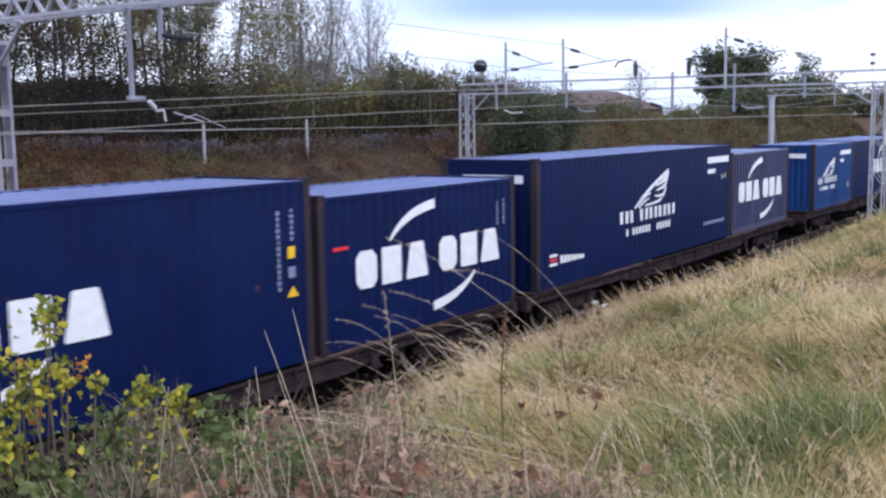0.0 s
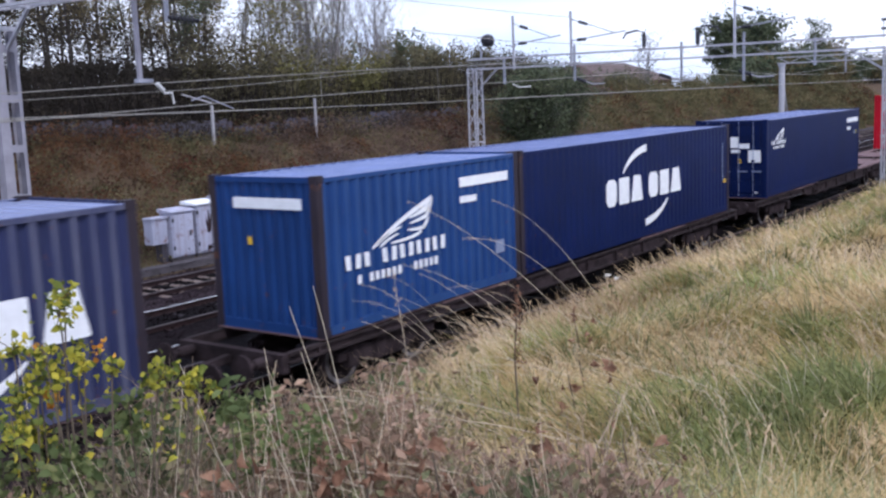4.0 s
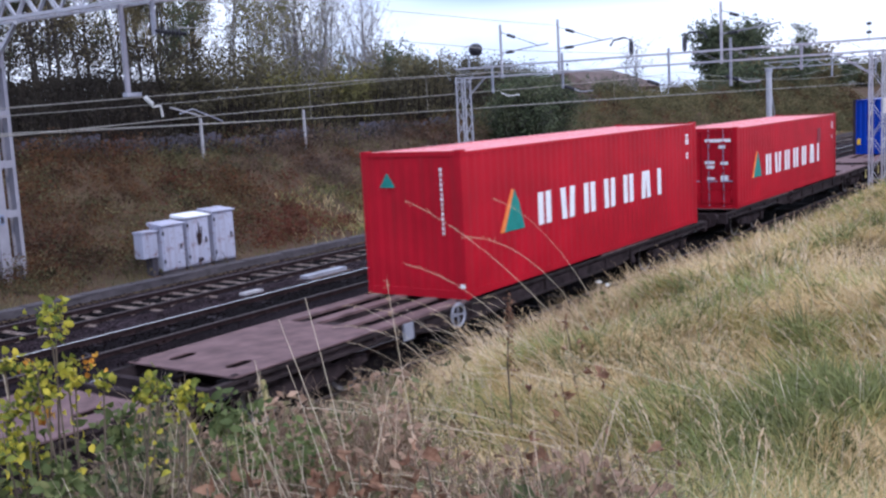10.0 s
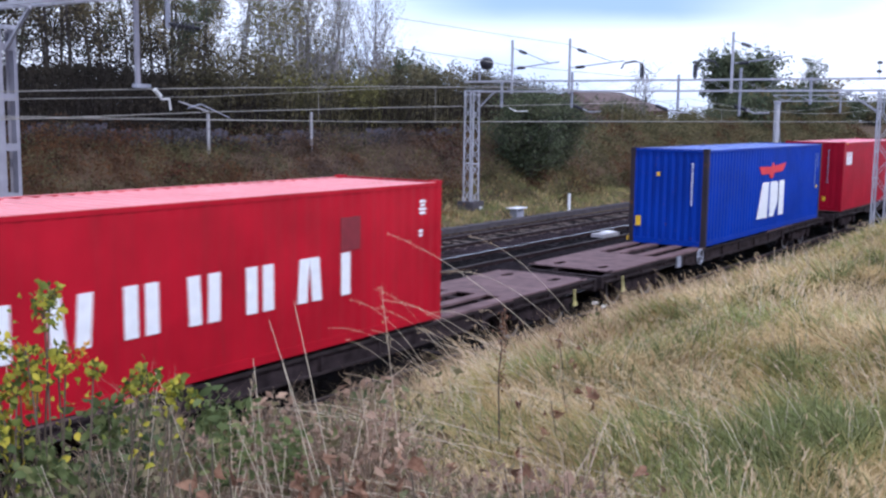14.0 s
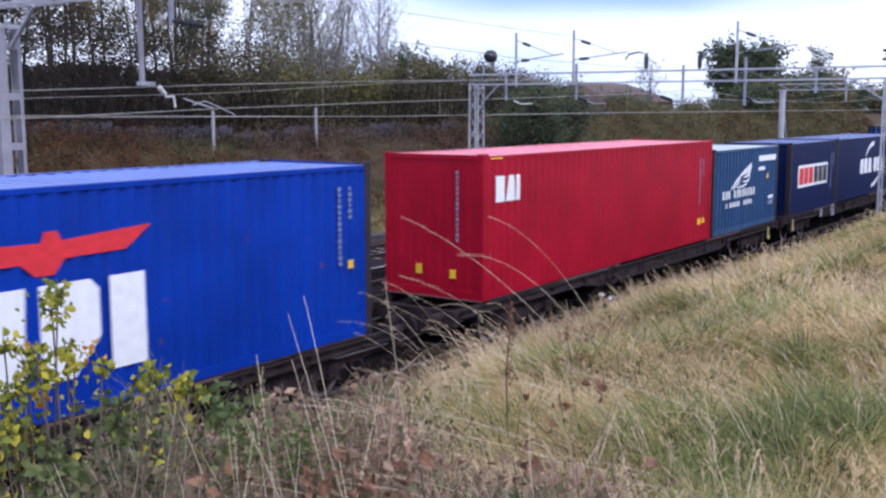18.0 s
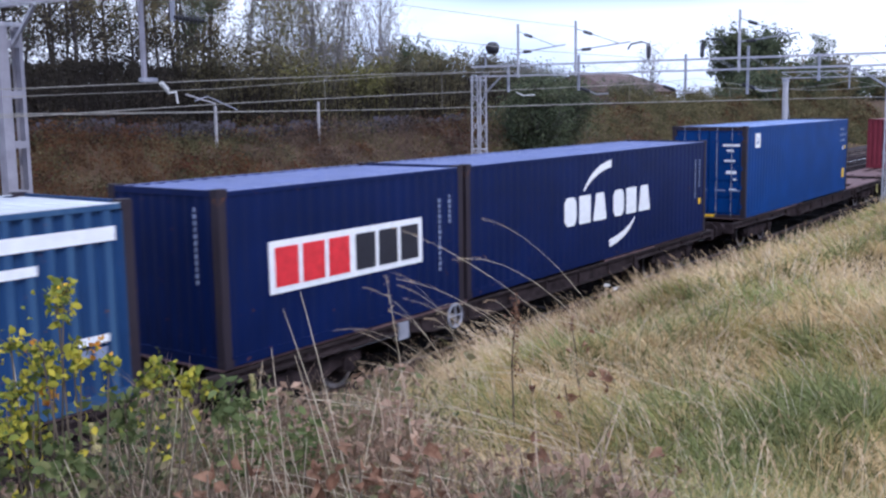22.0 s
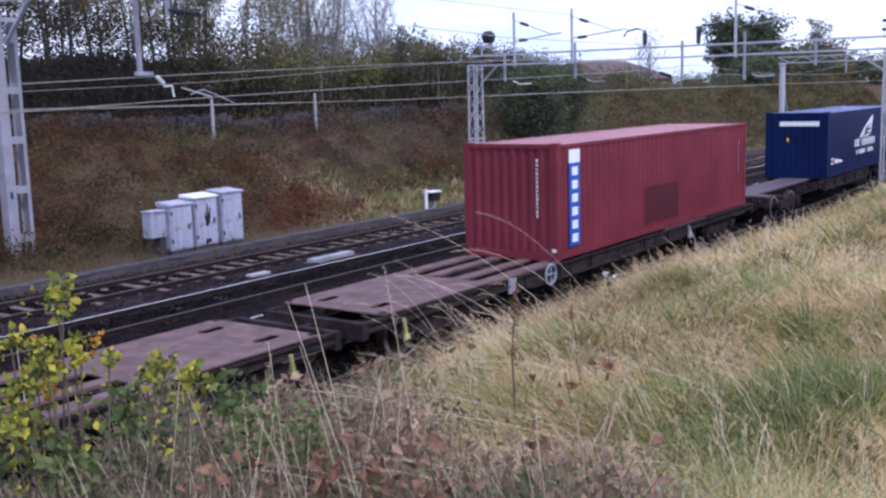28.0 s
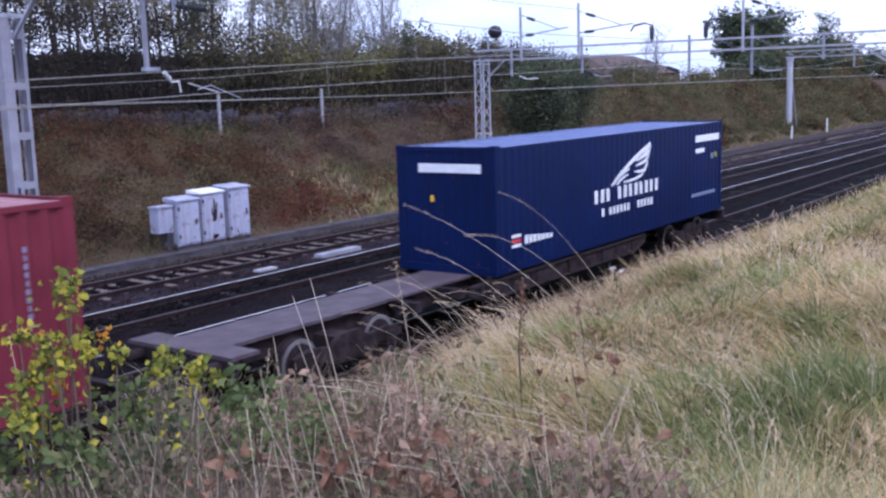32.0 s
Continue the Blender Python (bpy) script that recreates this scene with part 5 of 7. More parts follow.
    for z in (6.74, 7.08):
        part("insulator", Shape().tube([(1.8, 9.35, z), (1.8, 9.35, z + 0.10)], 0.10, 8), DARK_METAL, m)
    part("pin", Shape().bar((1.8, 9.35, 6.4), (1.8, 9.35, 7.2), 0.025), GALV_DULL, m)


lattice_portal()


def far_mast():
    m = thing("overhead_line_mast", "white tubular steel mast with a sloping stay", "overhead line mast", (89.0, 27.3, 0.2))
    part("shaft", Shape().tube([(0, 0, -0.3), (0, 0, 6.1)], 0.24, 10), GALV, m)
    part("stay", Shape().tube([(0.2, 0, 5.2), (1.6, -0.3, -0.3)], 0.05, 5), GALV_DULL, m)
    part("collar", Shape().tube([(0, 0, 5.9), (0, 0, 6.15)], 0.3, 10), GALV_DULL, m)
    boom = Shape()
    for z in (6.2, 6.7):
        boom.bar((0, 0.4, z), (0, -18.4, z), 0.08)
    for k in range(18):
        s = k % 2
        boom.bar((0, 0.4 - 1.04 * k, 6.2 if s else 6.7), (0, -0.64 - 1.04 * k, 6.7 if s else 6.2), 0.05)
    part("boom", boom, GALV, m)
    part("near_leg", Shape().bar((0, -18.4, -1.0), (0, -18.4, 6.7), 0.25), GALV, m)
    for y in (-5.2, -8.6, -12.0, -15.3):
        part("drop_post", Shape().bar((0, y, 5.2), (0, y, 6.9), 0.1), GALV_DULL, m)


far_mast()


def wire(name, pts, r, label, material=WIRE):
    solid(name, Shape().tube(pts, r, 4, False), material, label, "overhead wire", "overhead wires")


def sagging(y, x0, x1, z_end, z_mid, x2=None, n=14):
    return [(x0 + (x1 - x0) * k / n, y, z_mid + (z_end - z_mid) * (2 * k / n - 1) ** 2) for k in range(n + 1)]


# the two far tracks are wired: messenger, auxiliary and contact wires
wire("messenger_wire", [(-40, 22.05, 5.9), (0, 22.05, 4.95), (7, 22.05, 5.02), (14, 22.05, 5.2), (20.3, 22.05, 5.46), (28, 22.05, 5.74), (35, 22.05, 5.92), (41.8, 22.05, 6.02)]
     + sagging(22.05, 44, 89, 6.1, 5.3)[1:] + sagging(22.05, 91, 150, 6.1, 5.2), 0.012, "sagging messenger wire over the far track")
wire("messenger_wire", [(-40, 18.66, 5.4), (0, 18.66, 4.35), (6, 18.66, 4.42), (12, 18.66, 4.58), (17.15, 18.66, 4.78), (23.7, 18.66, 4.97), (33, 18.66, 5.2), (42, 18.66, 5.45)]
     + sagging(18.66, 44, 89, 5.9, 5.2)[1:], 0.011, "sagging messenger wire over the third track")
wire("auxiliary_wire", [(-40, 22.3, 5.3), (0, 22.3, 4.82), (14, 22.3, 5.02), (20.3, 22.3, 5.22), (28, 22.3, 5.66), (41.5, 22.3, 6.2)], 0.008, "thin stay wire beside the messenger wire")
wire("contact_wire", [(-40, 22.05, 4.64), (14, 22.05, 4.62), (28, 22.05, 4.52), (42, 22.05, 4.60), (89, 22.05, 4.72), (160, 22.05, 4.7)], 0.010, "taut copper contact wire over the far track")
wire("contact_wire", [(-40, 18.66, 4.58), (12, 18.66, 4.60), (24, 18.66, 4.56), (42, 18.66, 4.62), (89, 18.66, 4.7), (160, 18.66, 4.7)], 0.010, "taut copper contact wire over the third track")
wire("stay_wire", [(17.6, 20.5, 7.7), (25, 21.2, 7.95), (28, 22.0, 8.1), (36.5, 22.0, 8.0), (41.5, 22.1, 8.0)], 0.011, "thin stay wire between the gantries")
wire("stay_wire", [(17.6, 20.0, 7.0), (24.2, 18.66, 6.72), (28.5, 18.66, 6.60), (30.2, 18.66, 6.52), (42.3, 18.66, 6.5)], 0.011, "thin stay wire between the gantries")
for wx, wz0, wz1 in ((24.6, 4.53, 5.6), (31.0, 4.53, 5.8), (47.0, 4.6, 5.8), (54.0, 4.62, 5.5), (61.0, 4.65, 5.32), (68.0, 4.66, 5.3)):
    wire("dropper", [(wx, 22.05, wz0), (wx, 22.05, wz1)], 0.008, "short vertical dropper wire")


def cabinets():
    """Three tall relay cabinets and a small side box."""
    rows = ((20.80, 0.86, 1.52, 0.55), (21.80, 0.92, 1.66, 0.62), (22.93, 0.90, 1.72, 0.62))
    for k, (x, w, h, dp) in enumerate(rows):
        cab = thing("relay_cabinet", ("pale grey lineside cabinet with chipped paint", "pale lineside cabinet with a rust-streaked door", "tall pale grey lineside cabinet")[k], "cabinet", (x, 25.15, 0.02), "lineside cabinets")
        body = Shape().box(0, w, 0, dp, 0.06, h - 0.06)
        part("body", body, CABINET, cab)
        part("plinth", Shape().box(-0.02, w + 0.02, 0.04, dp + 0.02, -0.3, 0.06), TROUGH, cab)
        lid = Shape()
        lid.v += [(-0.05, -0.07, h - 0.06), (w + 0.05, -0.07, h - 0.06), (w + 0.05, dp + 0.05, h - 0.06), (-0.05, dp + 0.05, h - 0.06),
                  (-0.05, -0.07, h - 0.02), (w + 0.05, -0.07, h - 0.02), (w + 0.05, dp + 0.05, h + 0.06), (-0.05, dp + 0.05, h + 0.06)]
        lid.f += [(0, 3, 2, 1), (4, 5, 6, 7), (0, 1, 5, 4), (1, 2, 6, 5), (2, 3, 7, 6), (3, 0, 4, 7)]
        part("lid", lid, CABINET if k != 1 else WHITE_MARK, cab)
        door = part("door", Shape().box(0.04, w - 0.04, -0.035, 0.0, 0.12, h - 0.12), CABINET, cab)
        part("handle", Shape().box(w * 0.78, w * 0.84, -0.06, -0.035, h * 0.45, h * 0.56), DARK_METAL, door)
        for z in (0.3, h - 0.35):
            part("hinge", Shape().box(0.02, 0.06, -0.05, 0.0, z, z + 0.12), DARK_METAL, door)
        if k == 1:
            part("rust_streak", Shape().prism([(0.40, 0.72), (0.47, 0.66), (0.55, 0.74), (0.60, 0.95), (0.62, 1.28), (0.57, 1.30), (0.55, 1.02), (0.50, 1.42), (0.46, 1.40), (0.44, 0.98), (0.38, 1.2), (0.36, 1.0)], -0.038, -0.03), RAIL_SIDE, door, "dark rust streak")
            part("rust_streak", Shape().prism([(0.34, 0.13), (0.5, 0.13), (0.62, 0.2), (0.52, 0.3), (0.46, 0.24), (0.4, 0.32)], -0.038, -0.03), RAIL_SIDE, door, "dark rust patch")
    sb = thing("junction_box", "small pale grey junction box on a bracket", "junction box", (20.17, 25.3, 0.55), "lineside cabinets")
    part("body", Shape().box(0, 0.58, 0, 0.4, 0.0, 0.78), CABINET, sb)
    part("lid", Shape().box(-0.03, 0.61, -0.04, 0.43, 0.78, 0.83), CABINET, sb)
    part("bracket", Shape().box(0.36, 0.56, 0.05, 0.35, -0.75, 0.0), FENCE_GREY, sb)


cabinets()


def marker_post():
    mp = thing("marker_post", "white post with a small dark equipment box under a pale lid", "marker post", (34.3, 25.2, 0.0))
    part("post", Shape().box(-0.06, 0.06, -0.04, 0.04, -0.2, 0.78), WHITE_MARK, mp)
    part("box", Shape().box(0.26, 0.78, -0.15, 0.2, 0.24, 0.60), CHASSIS, mp)
    part("box_lid", Shape().box(0.1, 0.86, -0.2, 0.25, 0.60, 0.65), WHITE_MARK, mp)
    part("box_leg", Shape().box(0.45, 0.6, -0.05, 0.1, -0.2, 0.24), GALV_DULL, mp)
    eq = thing("equipment_box", "low grey trackside equipment box", "equipment box", (42.3, 25.2, 0.0))
    part("body", Shape().box(-0.32, 0.32, -0.2, 0.2, -0.1, 0.40), GALV_DULL, eq)
    part("lid", Shape().box(-0.55, 0.55, -0.3, 0.3, 0.40, 0.435), WHITE_MARK, eq)
    for x, z in ((47.6, 0.82), (65.8, 0.85), (83.0, 0.9), (93.0, 1.1)):
        st = thing("marker_stake", "short white lineside stake", "stake", (x, 25.2, 0), "lineside stakes")
        part("stake", Shape().box(-0.07, 0.07, -0.05, 0.05, -0.2, z), WHITE_MARK, st)
    bd = thing("track_board", "pale board lying between the rails", "board", (19.75, 20.35, -0.12))
    part("board", Shape().box(-0.35, 0.35, -0.12, 0.12, 0, 0.06), POST_PALE, bd)
    sl = thing("equipment_slab", "pale slab of track equipment lying between the rails", "trackside unit", (38.6, 18.7, -0.12))
    part("slab", Shape().box(-0.75, 0.75, -0.28, 0.28, 0.0, 0.13), POST_PALE, sl)
    part("cover", Shape().box(-0.1, 0.6, -0.2, 0.2, 0.13, 0.17), WHITE_MARK, sl)
    yb = thing("yellow_trackside_box", "low yellow box on the ballast beside the rail", "trackside unit", (38.7, 17.3, -0.15))
    part("body", Shape().box(-0.6, 0.6, -0.2, 0.2, 0.0, 0.16), YELLOW_MARK, yb)
    part("lid", Shape().box(-0.45, 0.62, -0.22, 0.22, 0.16, 0.19), YELLOW_MARK, yb)
    tb = thing("track_unit", "long grey equipment unit beside the rail", "trackside unit", (22.9, 20.45, -0.14))
    part("cover", Shape().box(-0.9, 0.9, -0.14, 0.14, 0.02, 0.12), GALV_DULL, tb)
    part("base", Shape().box(-1.0, 1.0, -0.2, 0.2, -0.05, 0.02), SLEEPER, tb)


marker_post()


def boundary_fence():
    """Grey panel fence with pale posts on the crest of the far bank."""
    fence = thing("boundary_fence", "weathered grey panel fence with pale concrete posts", "fence", (0, 35.3, 0))
    for k in range(16):
        x = 20 + 3.3 * k
        z = float(ground_z(np.array(x + 1.6), np.array(35.3)))
        for q in range(11):
            part("board", Shape().box(x + 0.06 + q * 0.29, x + 0.33 + q * 0.29, -0.02 + 0.015 * (q % 2), 0.02 + 0.015 * (q % 2), z - 0.1, z + 0.80 + 0.06 * math.sin(q * 2 + k)), FENCE_GREY, fence)
    for x, y, h in ((30.8, -1.3, 1.75), (37.4, -1.3, 2.0)):
        z = float(ground_z(np.array(x), np.array(35.3 + y)))
        part("pale_post", Shape().box(x - 0.05, x + 0.05, y - 0.05, y + 0.05, z - 0.3, z + h), POST_PALE, fence)
    part("strut", Shape().bar((30.8, -1.3, 4.85), (29.2, -1.3, 5.25), 0.06), POST_PALE, fence)


boundary_fence()


def house():
    h = thing("house", "brick house with a low brown tiled roof among trees", "house", (93, 46, 3.3))
    w, dp = 15.0, 8.0
    part("wall", Shape().box(-w / 2, w / 2, -dp / 2, dp / 2, -0.5, 2.3), BRICK, h)
    roof = Shape()
    roof.v += [(-w / 2 - 0.5, -dp / 2 - 0.5, 2.25), (w / 2 + 0.5, -dp / 2 - 0.5, 2.25), (w / 2 + 0.5, dp / 2 + 0.5, 2.25), (-w / 2 - 0.5, dp / 2 + 0.5, 2.25), (-w / 2 + 1.5, 0, 4.1), (w / 2 - 2.5, 0, 4.1)]
    roof.f += [(0, 1, 5, 4), (2, 3, 4, 5), (1, 2, 5), (3, 0, 4), (3, 2, 1, 0)]
    part("roof", roof, ROOF_TILE, h)
    for x in (-5, -1.5, 2, 5.5):
        win = part("window", Shape().box(x - 0.6, x + 0.6, -dp / 2 - 0.03, -dp / 2 + 0.05, 0.6, 1.8), DARK_METAL, h)
        part("window_frame", Shape().box(x - 0.66, x + 0.66, -dp / 2 - 0.06, -dp / 2 - 0.03, 0.52, 0.6).box(x - 0.66, x + 0.66, -dp / 2 - 0.06, -dp / 2 - 0.03, 1.8, 1.88), WHITE_MARK, win)


house()


# ---- plants ----
def rhombs(name, centre, size, rng, aspect=0.55, flat=0.0, fold=0.25):
    """Leaves: each a pointed blade of two faces, folded along its middle, turned at random."""
    n = len(centre)
    d = rng.standard_normal((n, 3))
    d[:, 2] *= 1 - 0.6 * flat
    d /= np.linalg.norm(d, axis=1)[:, None]
    e = rng.standard_normal((n, 3))
    e[:, 2] *= 1 - flat
    s = np.cross(d, e)
    s /= np.linalg.norm(s, axis=1)[:, None]
    u = np.cross(s, d)
    size = np.broadcast_to(np.asarray(size, float), (n,))[:, None]
    w = size * aspect * 0.5
    a, b = centre - d * size * 0.5, centre + d * size * 0.5
    m = centre - d * size * 0.05
    l, r = m - s * w + u * w * fold, m + s * w + u * w * fold
    v = np.stack([a, l, b, r], 1).reshape(-1, 3)
    k = np.arange(n)[:, None] * 4
    f = np.concatenate([k + np.array([[0, 3, 2]]), k + np.array([[0, 2, 1]])], 0)
    return fast_mesh(name, v, f)


def curled(name, centre, size, rng, aspect=0.6, bend=(0.2, 1.2), fold=0.25):
    """Broad leaves of three faces a side, bent along their length and folded at the midrib."""
    n = len(centre)
    d = rng.standard_normal((n, 3))
    d /= np.linalg.norm(d, axis=1)[:, None]
    s = np.cross(d, rng.standard_normal((n, 3)))
    s /= np.linalg.norm(s, axis=1)[:, None]
    u = np.cross(s, d)
    size = np.broadcast_to(np.asarray(size, float), (n,))[:, None]
    arc = rng.uniform(*bend, (n, 1))
    rows = []
    for t, w in ((0.0, 0.10), (0.32, 0.92), (0.68, 0.86), (1.0, 0.06)):
        a = arc * (t - 0.5)
        p = centre + size * (t - 0.5) * (d * np.cos(a * 0.7) - u * np.sin(np.abs(a)) * np.sign(t - 0.5))
        side = s * size * aspect * 0.5 * w
        lift = u * size * aspect * 0.5 * w * fold
        rows += [p - side + lift, p, p + side + lift]
    v = np.stack(rows, 1).reshape(-1, 3)
    k = np.arange(n)[:, None] * 12
    f = np.concatenate([k + np.array([[3 * r + c, 3 * r + c + 1, 3 * r + c + 4, 3 * r + c + 3]]) for r in range(3) for c in range(2)], 0)
    return fast_mesh(name, v, f)


def blades(name, base, height, width, lean, curl, rng):
    """Grass: tapered strips of three faces that bow over from base, leaning by lean (n, 2) metres at the tip."""
    n = len(base)
    a = rng.uniform(0, 2 * np.pi, n)
    side = np.stack([np.cos(a), np.sin(a), np.zeros(n)], -1) * (width / 2)[:, None]
    off = np.concatenate([lean, np.zeros((n, 1))], 1)
    rows = []
    for s, w in ((0.0, 1.0), (0.42, 0.9), (0.75, 0.6), (1.0, 0.12)):
        p = base + off * s ** 1.7
        p[:, 2] += height * (s - curl * s ** 2.5)
        rows += [p - side * w, p + side * w]
    v = np.stack(rows, 1).reshape(-1, 3)
    k = np.arange(n)[:, None] * 8
    f = np.concatenate([k + np.array([[q, q + 1, q + 3, q + 2]]) for q in (0, 2, 4)], 0)
    return fast_mesh(name, v, f)


WIND = np.array([-0.60, 0.78])


def swirl(p):
    """The way in which the grass lies, wandering from patch to patch."""
    a = 2.23 + 1.5 * np.sin(p[:, 0] * 0.9 + 1.3 * np.sin(p[:, 1] * 0.8)) + 1.1 * np.sin(p[:, 1] * 1.7 - p[:, 0] * 0.6)
    return np.stack([np.cos(a), np.sin(a)], -1)


def on_bank(n, rng, a0, a1, r0, r1, power=1.0):
    """Points on the near bank, fewer with distance from where the camera stands."""
    az = np.radians(rng.uniform(a0, a1, n))
    r = r0 * (r1 / r0) ** (rng.random(n) ** power)
    x, y = r * np.cos(az), r * np.sin(az)
    keep = (y < 9.25) & (y > -1)
    x, y, r = x[keep], y[keep], r[keep]
    return np.stack([x, y, ground_z(x, y) - 0.02], -1), r


def fade(p, rng, a0, a1):
    """Thins out points from heading a0 to a1, and sooner in the weedy foreground."""
    az = np.degrees(np.arctan2(p[:, 1], p[:, 0])) + np.interp(np.hypot(p[:, 0], p[:, 1]), (2.4, 4.2, 5.4), (8, 5, 0))
    return rng.random(len(p)) > np.clip((az - a0) / (a1 - a0), 0, 1)


def tufted(n, per, rng, a1, r0, r1, power, sigma):
    """Grass roots in tufts: the roots, and how far each blade splays from its tuft's middle."""
    c, r = on_bank(n, rng, 4, a1, r0, r1, power)
    k = rng.integers(0, len(c), n * per)
    a = rng.uniform(0, 2 * np.pi, len(k))
    d = np.abs(rng.normal(0, 1, len(k)))
    s = sigma * (r[k] / 5) ** 0.5
    out = np.stack([np.cos(a), np.sin(a)], -1)
    p = c[k].copy()
    p[:, :2] += out * (d * s)[:, None]
    keep = (p[:, 1] < 9.25) & fade(p, rng, 39, 50)
    p, out, d, k = p[keep], out[keep], d[keep], k[keep]
    p[:, 2] = ground_z(p[:, 0], p[:, 1]) - 0.02
    return p, out, d, np.hypot(p[:, 0], p[:, 1]), rng.random(len(c))[k]


GREEN_SPOTS = ((4.0, 1.3), (4.6, 1.5), (4.2, 1.0), (4.9, 1.3), (5.4, 1.9), (6.2, 2.3), (5.2, 2.2), (3.9, 1.45), (4.1, 1.15), (4.4, 0.95), (7.6, 4.0), (6.4, 4.6), (4.7, 3.6), (5.0, 3.3), (9.0, 4.2), (5.6, 1.7), (3.6, 1.2), (7.4, 3.0), (11.5, 4.4), (6.6, 3.3), (13.5, 3.6))


def near_grass():
    rng = np.random.default_rng(11)
    wide = lambda r, w: w * (np.maximum(r, 3.5) / 3.5) ** 0.85
    # tufted sward, each tuft bowed over in its own direction
    p, out, d, r, own = tufted(11000, 11, rng, 48, 2.6, 75, 0.85, 0.11)
    n = len(p)
    h = rng.uniform(0.10, 0.30, n) * (0.6 + 0.8 * own)
    turn = swirl(p)
    w = 4.4 * (np.modf(own * 57.3)[0] - 0.5)
    lie = np.stack([turn[:, 0] * np.cos(w) - turn[:, 1] * np.sin(w), turn[:, 0] * np.sin(w) + turn[:, 1] * np.cos(w)], -1)
    lean = out * (0.05 + 0.10 * d)[:, None] + lie * (0.05 + 0.28 * own ** 1.5)[:, None] + rng.normal(0, 0.13, (n, 2))
    solid("grass", blades("grass", p, h, wide(r, 0.0046) * rng.uniform(0.6, 1.4, n), lean, rng.uniform(0, 0.45, n), rng), GRASS, "long dry tan and green grass on the near bank", "grass", kind="stuff")
    # flattened thatch under it
    p, r = on_bank(50000, rng, 4, 46, 2.6, 75, 0.85)
    p, r = (q[fade(p, np.random.default_rng(4), 38, 45)] for q in (p, r))
    n = len(p)
    p[:, 2] += rng.uniform(0.02, 0.16, n)
    lean = rng.normal(0, 0.16, (n, 2)) + swirl(p) * 0.16
    solid("grass_thatch", blades("grass_thatch", p, rng.uniform(0.03, 0.16, n), wide(r, 0.0055), lean, rng.uniform(0, 0.7, n), rng), GRASS, "flattened pale thatch between the grass tufts", "grass", kind="stuff")
    # greener tussocks
    p, out, d, r, own = tufted(150, 60, rng, 44, 3.0, 45, 1.0, 0.13)
    k = rng.integers(0, len(GREEN_SPOTS), 4000)
    a, e = rng.uniform(0, 2 * np.pi, len(k)), np.abs(rng.normal(0, 1, len(k)))
    o2 = np.stack([np.cos(a), np.sin(a)], -1)
    q = np.zeros((len(k), 3))
    q[:, :2] = np.array(GREEN_SPOTS)[k] + o2 * e[:, None] * 0.24 + rng.normal(0, 0.16, (len(k), 2))
    q[:, 2] = ground_z(q[:, 0], q[:, 1]) - 0.02
    p, out, d = np.concatenate([p, q]), np.concatenate([out, o2]), np.concatenate([d, e])
    r, n = np.hypot(p[:, 0], p[:, 1]), len(p)
    h = rng.uniform(0.22, 0.44, n)
    lean = out * (0.06 + 0.16 * d)[:, None] + WIND * 0.06 + rng.normal(0, 0.06, (n, 2))
    solid("grass_tussocks", blades("grass_tussocks", p, h, wide(r, 0.0062), lean, rng.uniform(0.1, 0.6, n), rng), GRASS_GREEN, "green grass tussocks among the dry grass", "grass", kind="stuff")
    # the same rough grass, thinner, on the rest of the bank around
    n = 32000
    q = np.stack([rng.uniform(-22, 40, n), rng.uniform(-12, 9.2, n), np.zeros(n)], -1)
    az, far = np.degrees(np.arctan2(q[:, 1], q[:, 0])), np.hypot(q[:, 0], q[:, 1])
    q = q[((az < 5) | (az > 62) | (far < 2.5)) & (far > 0.6)]
    q[:, 2] = ground_z(q[:, 0], q[:, 1]) - 0.02
    n = len(q)
    solid("grass_behind", blades("grass_behind", q, rng.uniform(0.10, 0.32, n), np.full(n, 0.032), swirl(q) * 0.10 + rng.normal(0, 0.10, (n, 2)), rng.uniform(0, 0.5, n), rng), GRASS, "rough dry grass on the rest of the bank", "grass", kind="stuff")
    # a tall pale tuft at the brow of the bank
    n = 700
    q = np.zeros((n, 3))
    q[:, :2] = np.array((8.3, 5.5)) + rng.normal(0, 1, (n, 2)) * np.array((0.55, 0.40))
    q[:, 2] = ground_z(q[:, 0], q[:, 1]) - 0.02
    lean = WIND * rng.uniform(0.1, 0.6, n)[:, None] + rng.normal(0, 0.14, (n, 2))
    solid("tall_grass_tuft", blades("tall_grass_tuft", q, rng.uniform(0.3, 0.75, n), np.full(n, 0.0055), lean, rng.uniform(0, 0.5, n), rng), PLUME, "tall pale tuft of dead grass at the brow", "grass", kind="stuff")
    # a loose golden fringe along the brow
    n = 4200
    q = np.stack([6.3 + 12 * rng.random(n) ** 1.3, np.zeros(n), np.zeros(n)], -1)
    q[:, 1] = 5.6 + 0.07 * (q[:, 0] - 8) + rng.normal(0, 0.55, n)
    q[:, 2] = ground_z(q[:, 0], q[:, 1]) - 0.02
    r = np.hypot(q[:, 0], q[:, 1])
    solid("brow_grass", blades("brow_grass", q, rng.uniform(0.25, 0.62, n), wide(r, 0.0032), WIND * rng.uniform(0.05, 0.35, n)[:, None] + rng.normal(0, 0.13, (n, 2)), rng.uniform(0, 0.5, n), rng), PLUME, "fine golden grass fringing the brow of the bank", "grass", kind="stuff")
    # pale drooping blades nearest to the eye
    n = 420
    az, r = np.radians(rng.uniform(11, 29, n)), rng.uniform(3.0, 3.9, n)
    q = np.stack([r * np.cos(az), r * np.sin(az), np.zeros(n)], -1)
    q[:, 2] = ground_z(q[:, 0], q[:, 1]) - 0.02
    lean = swirl(q) * 0.08 + rng.normal(0, 0.15, (n, 2))
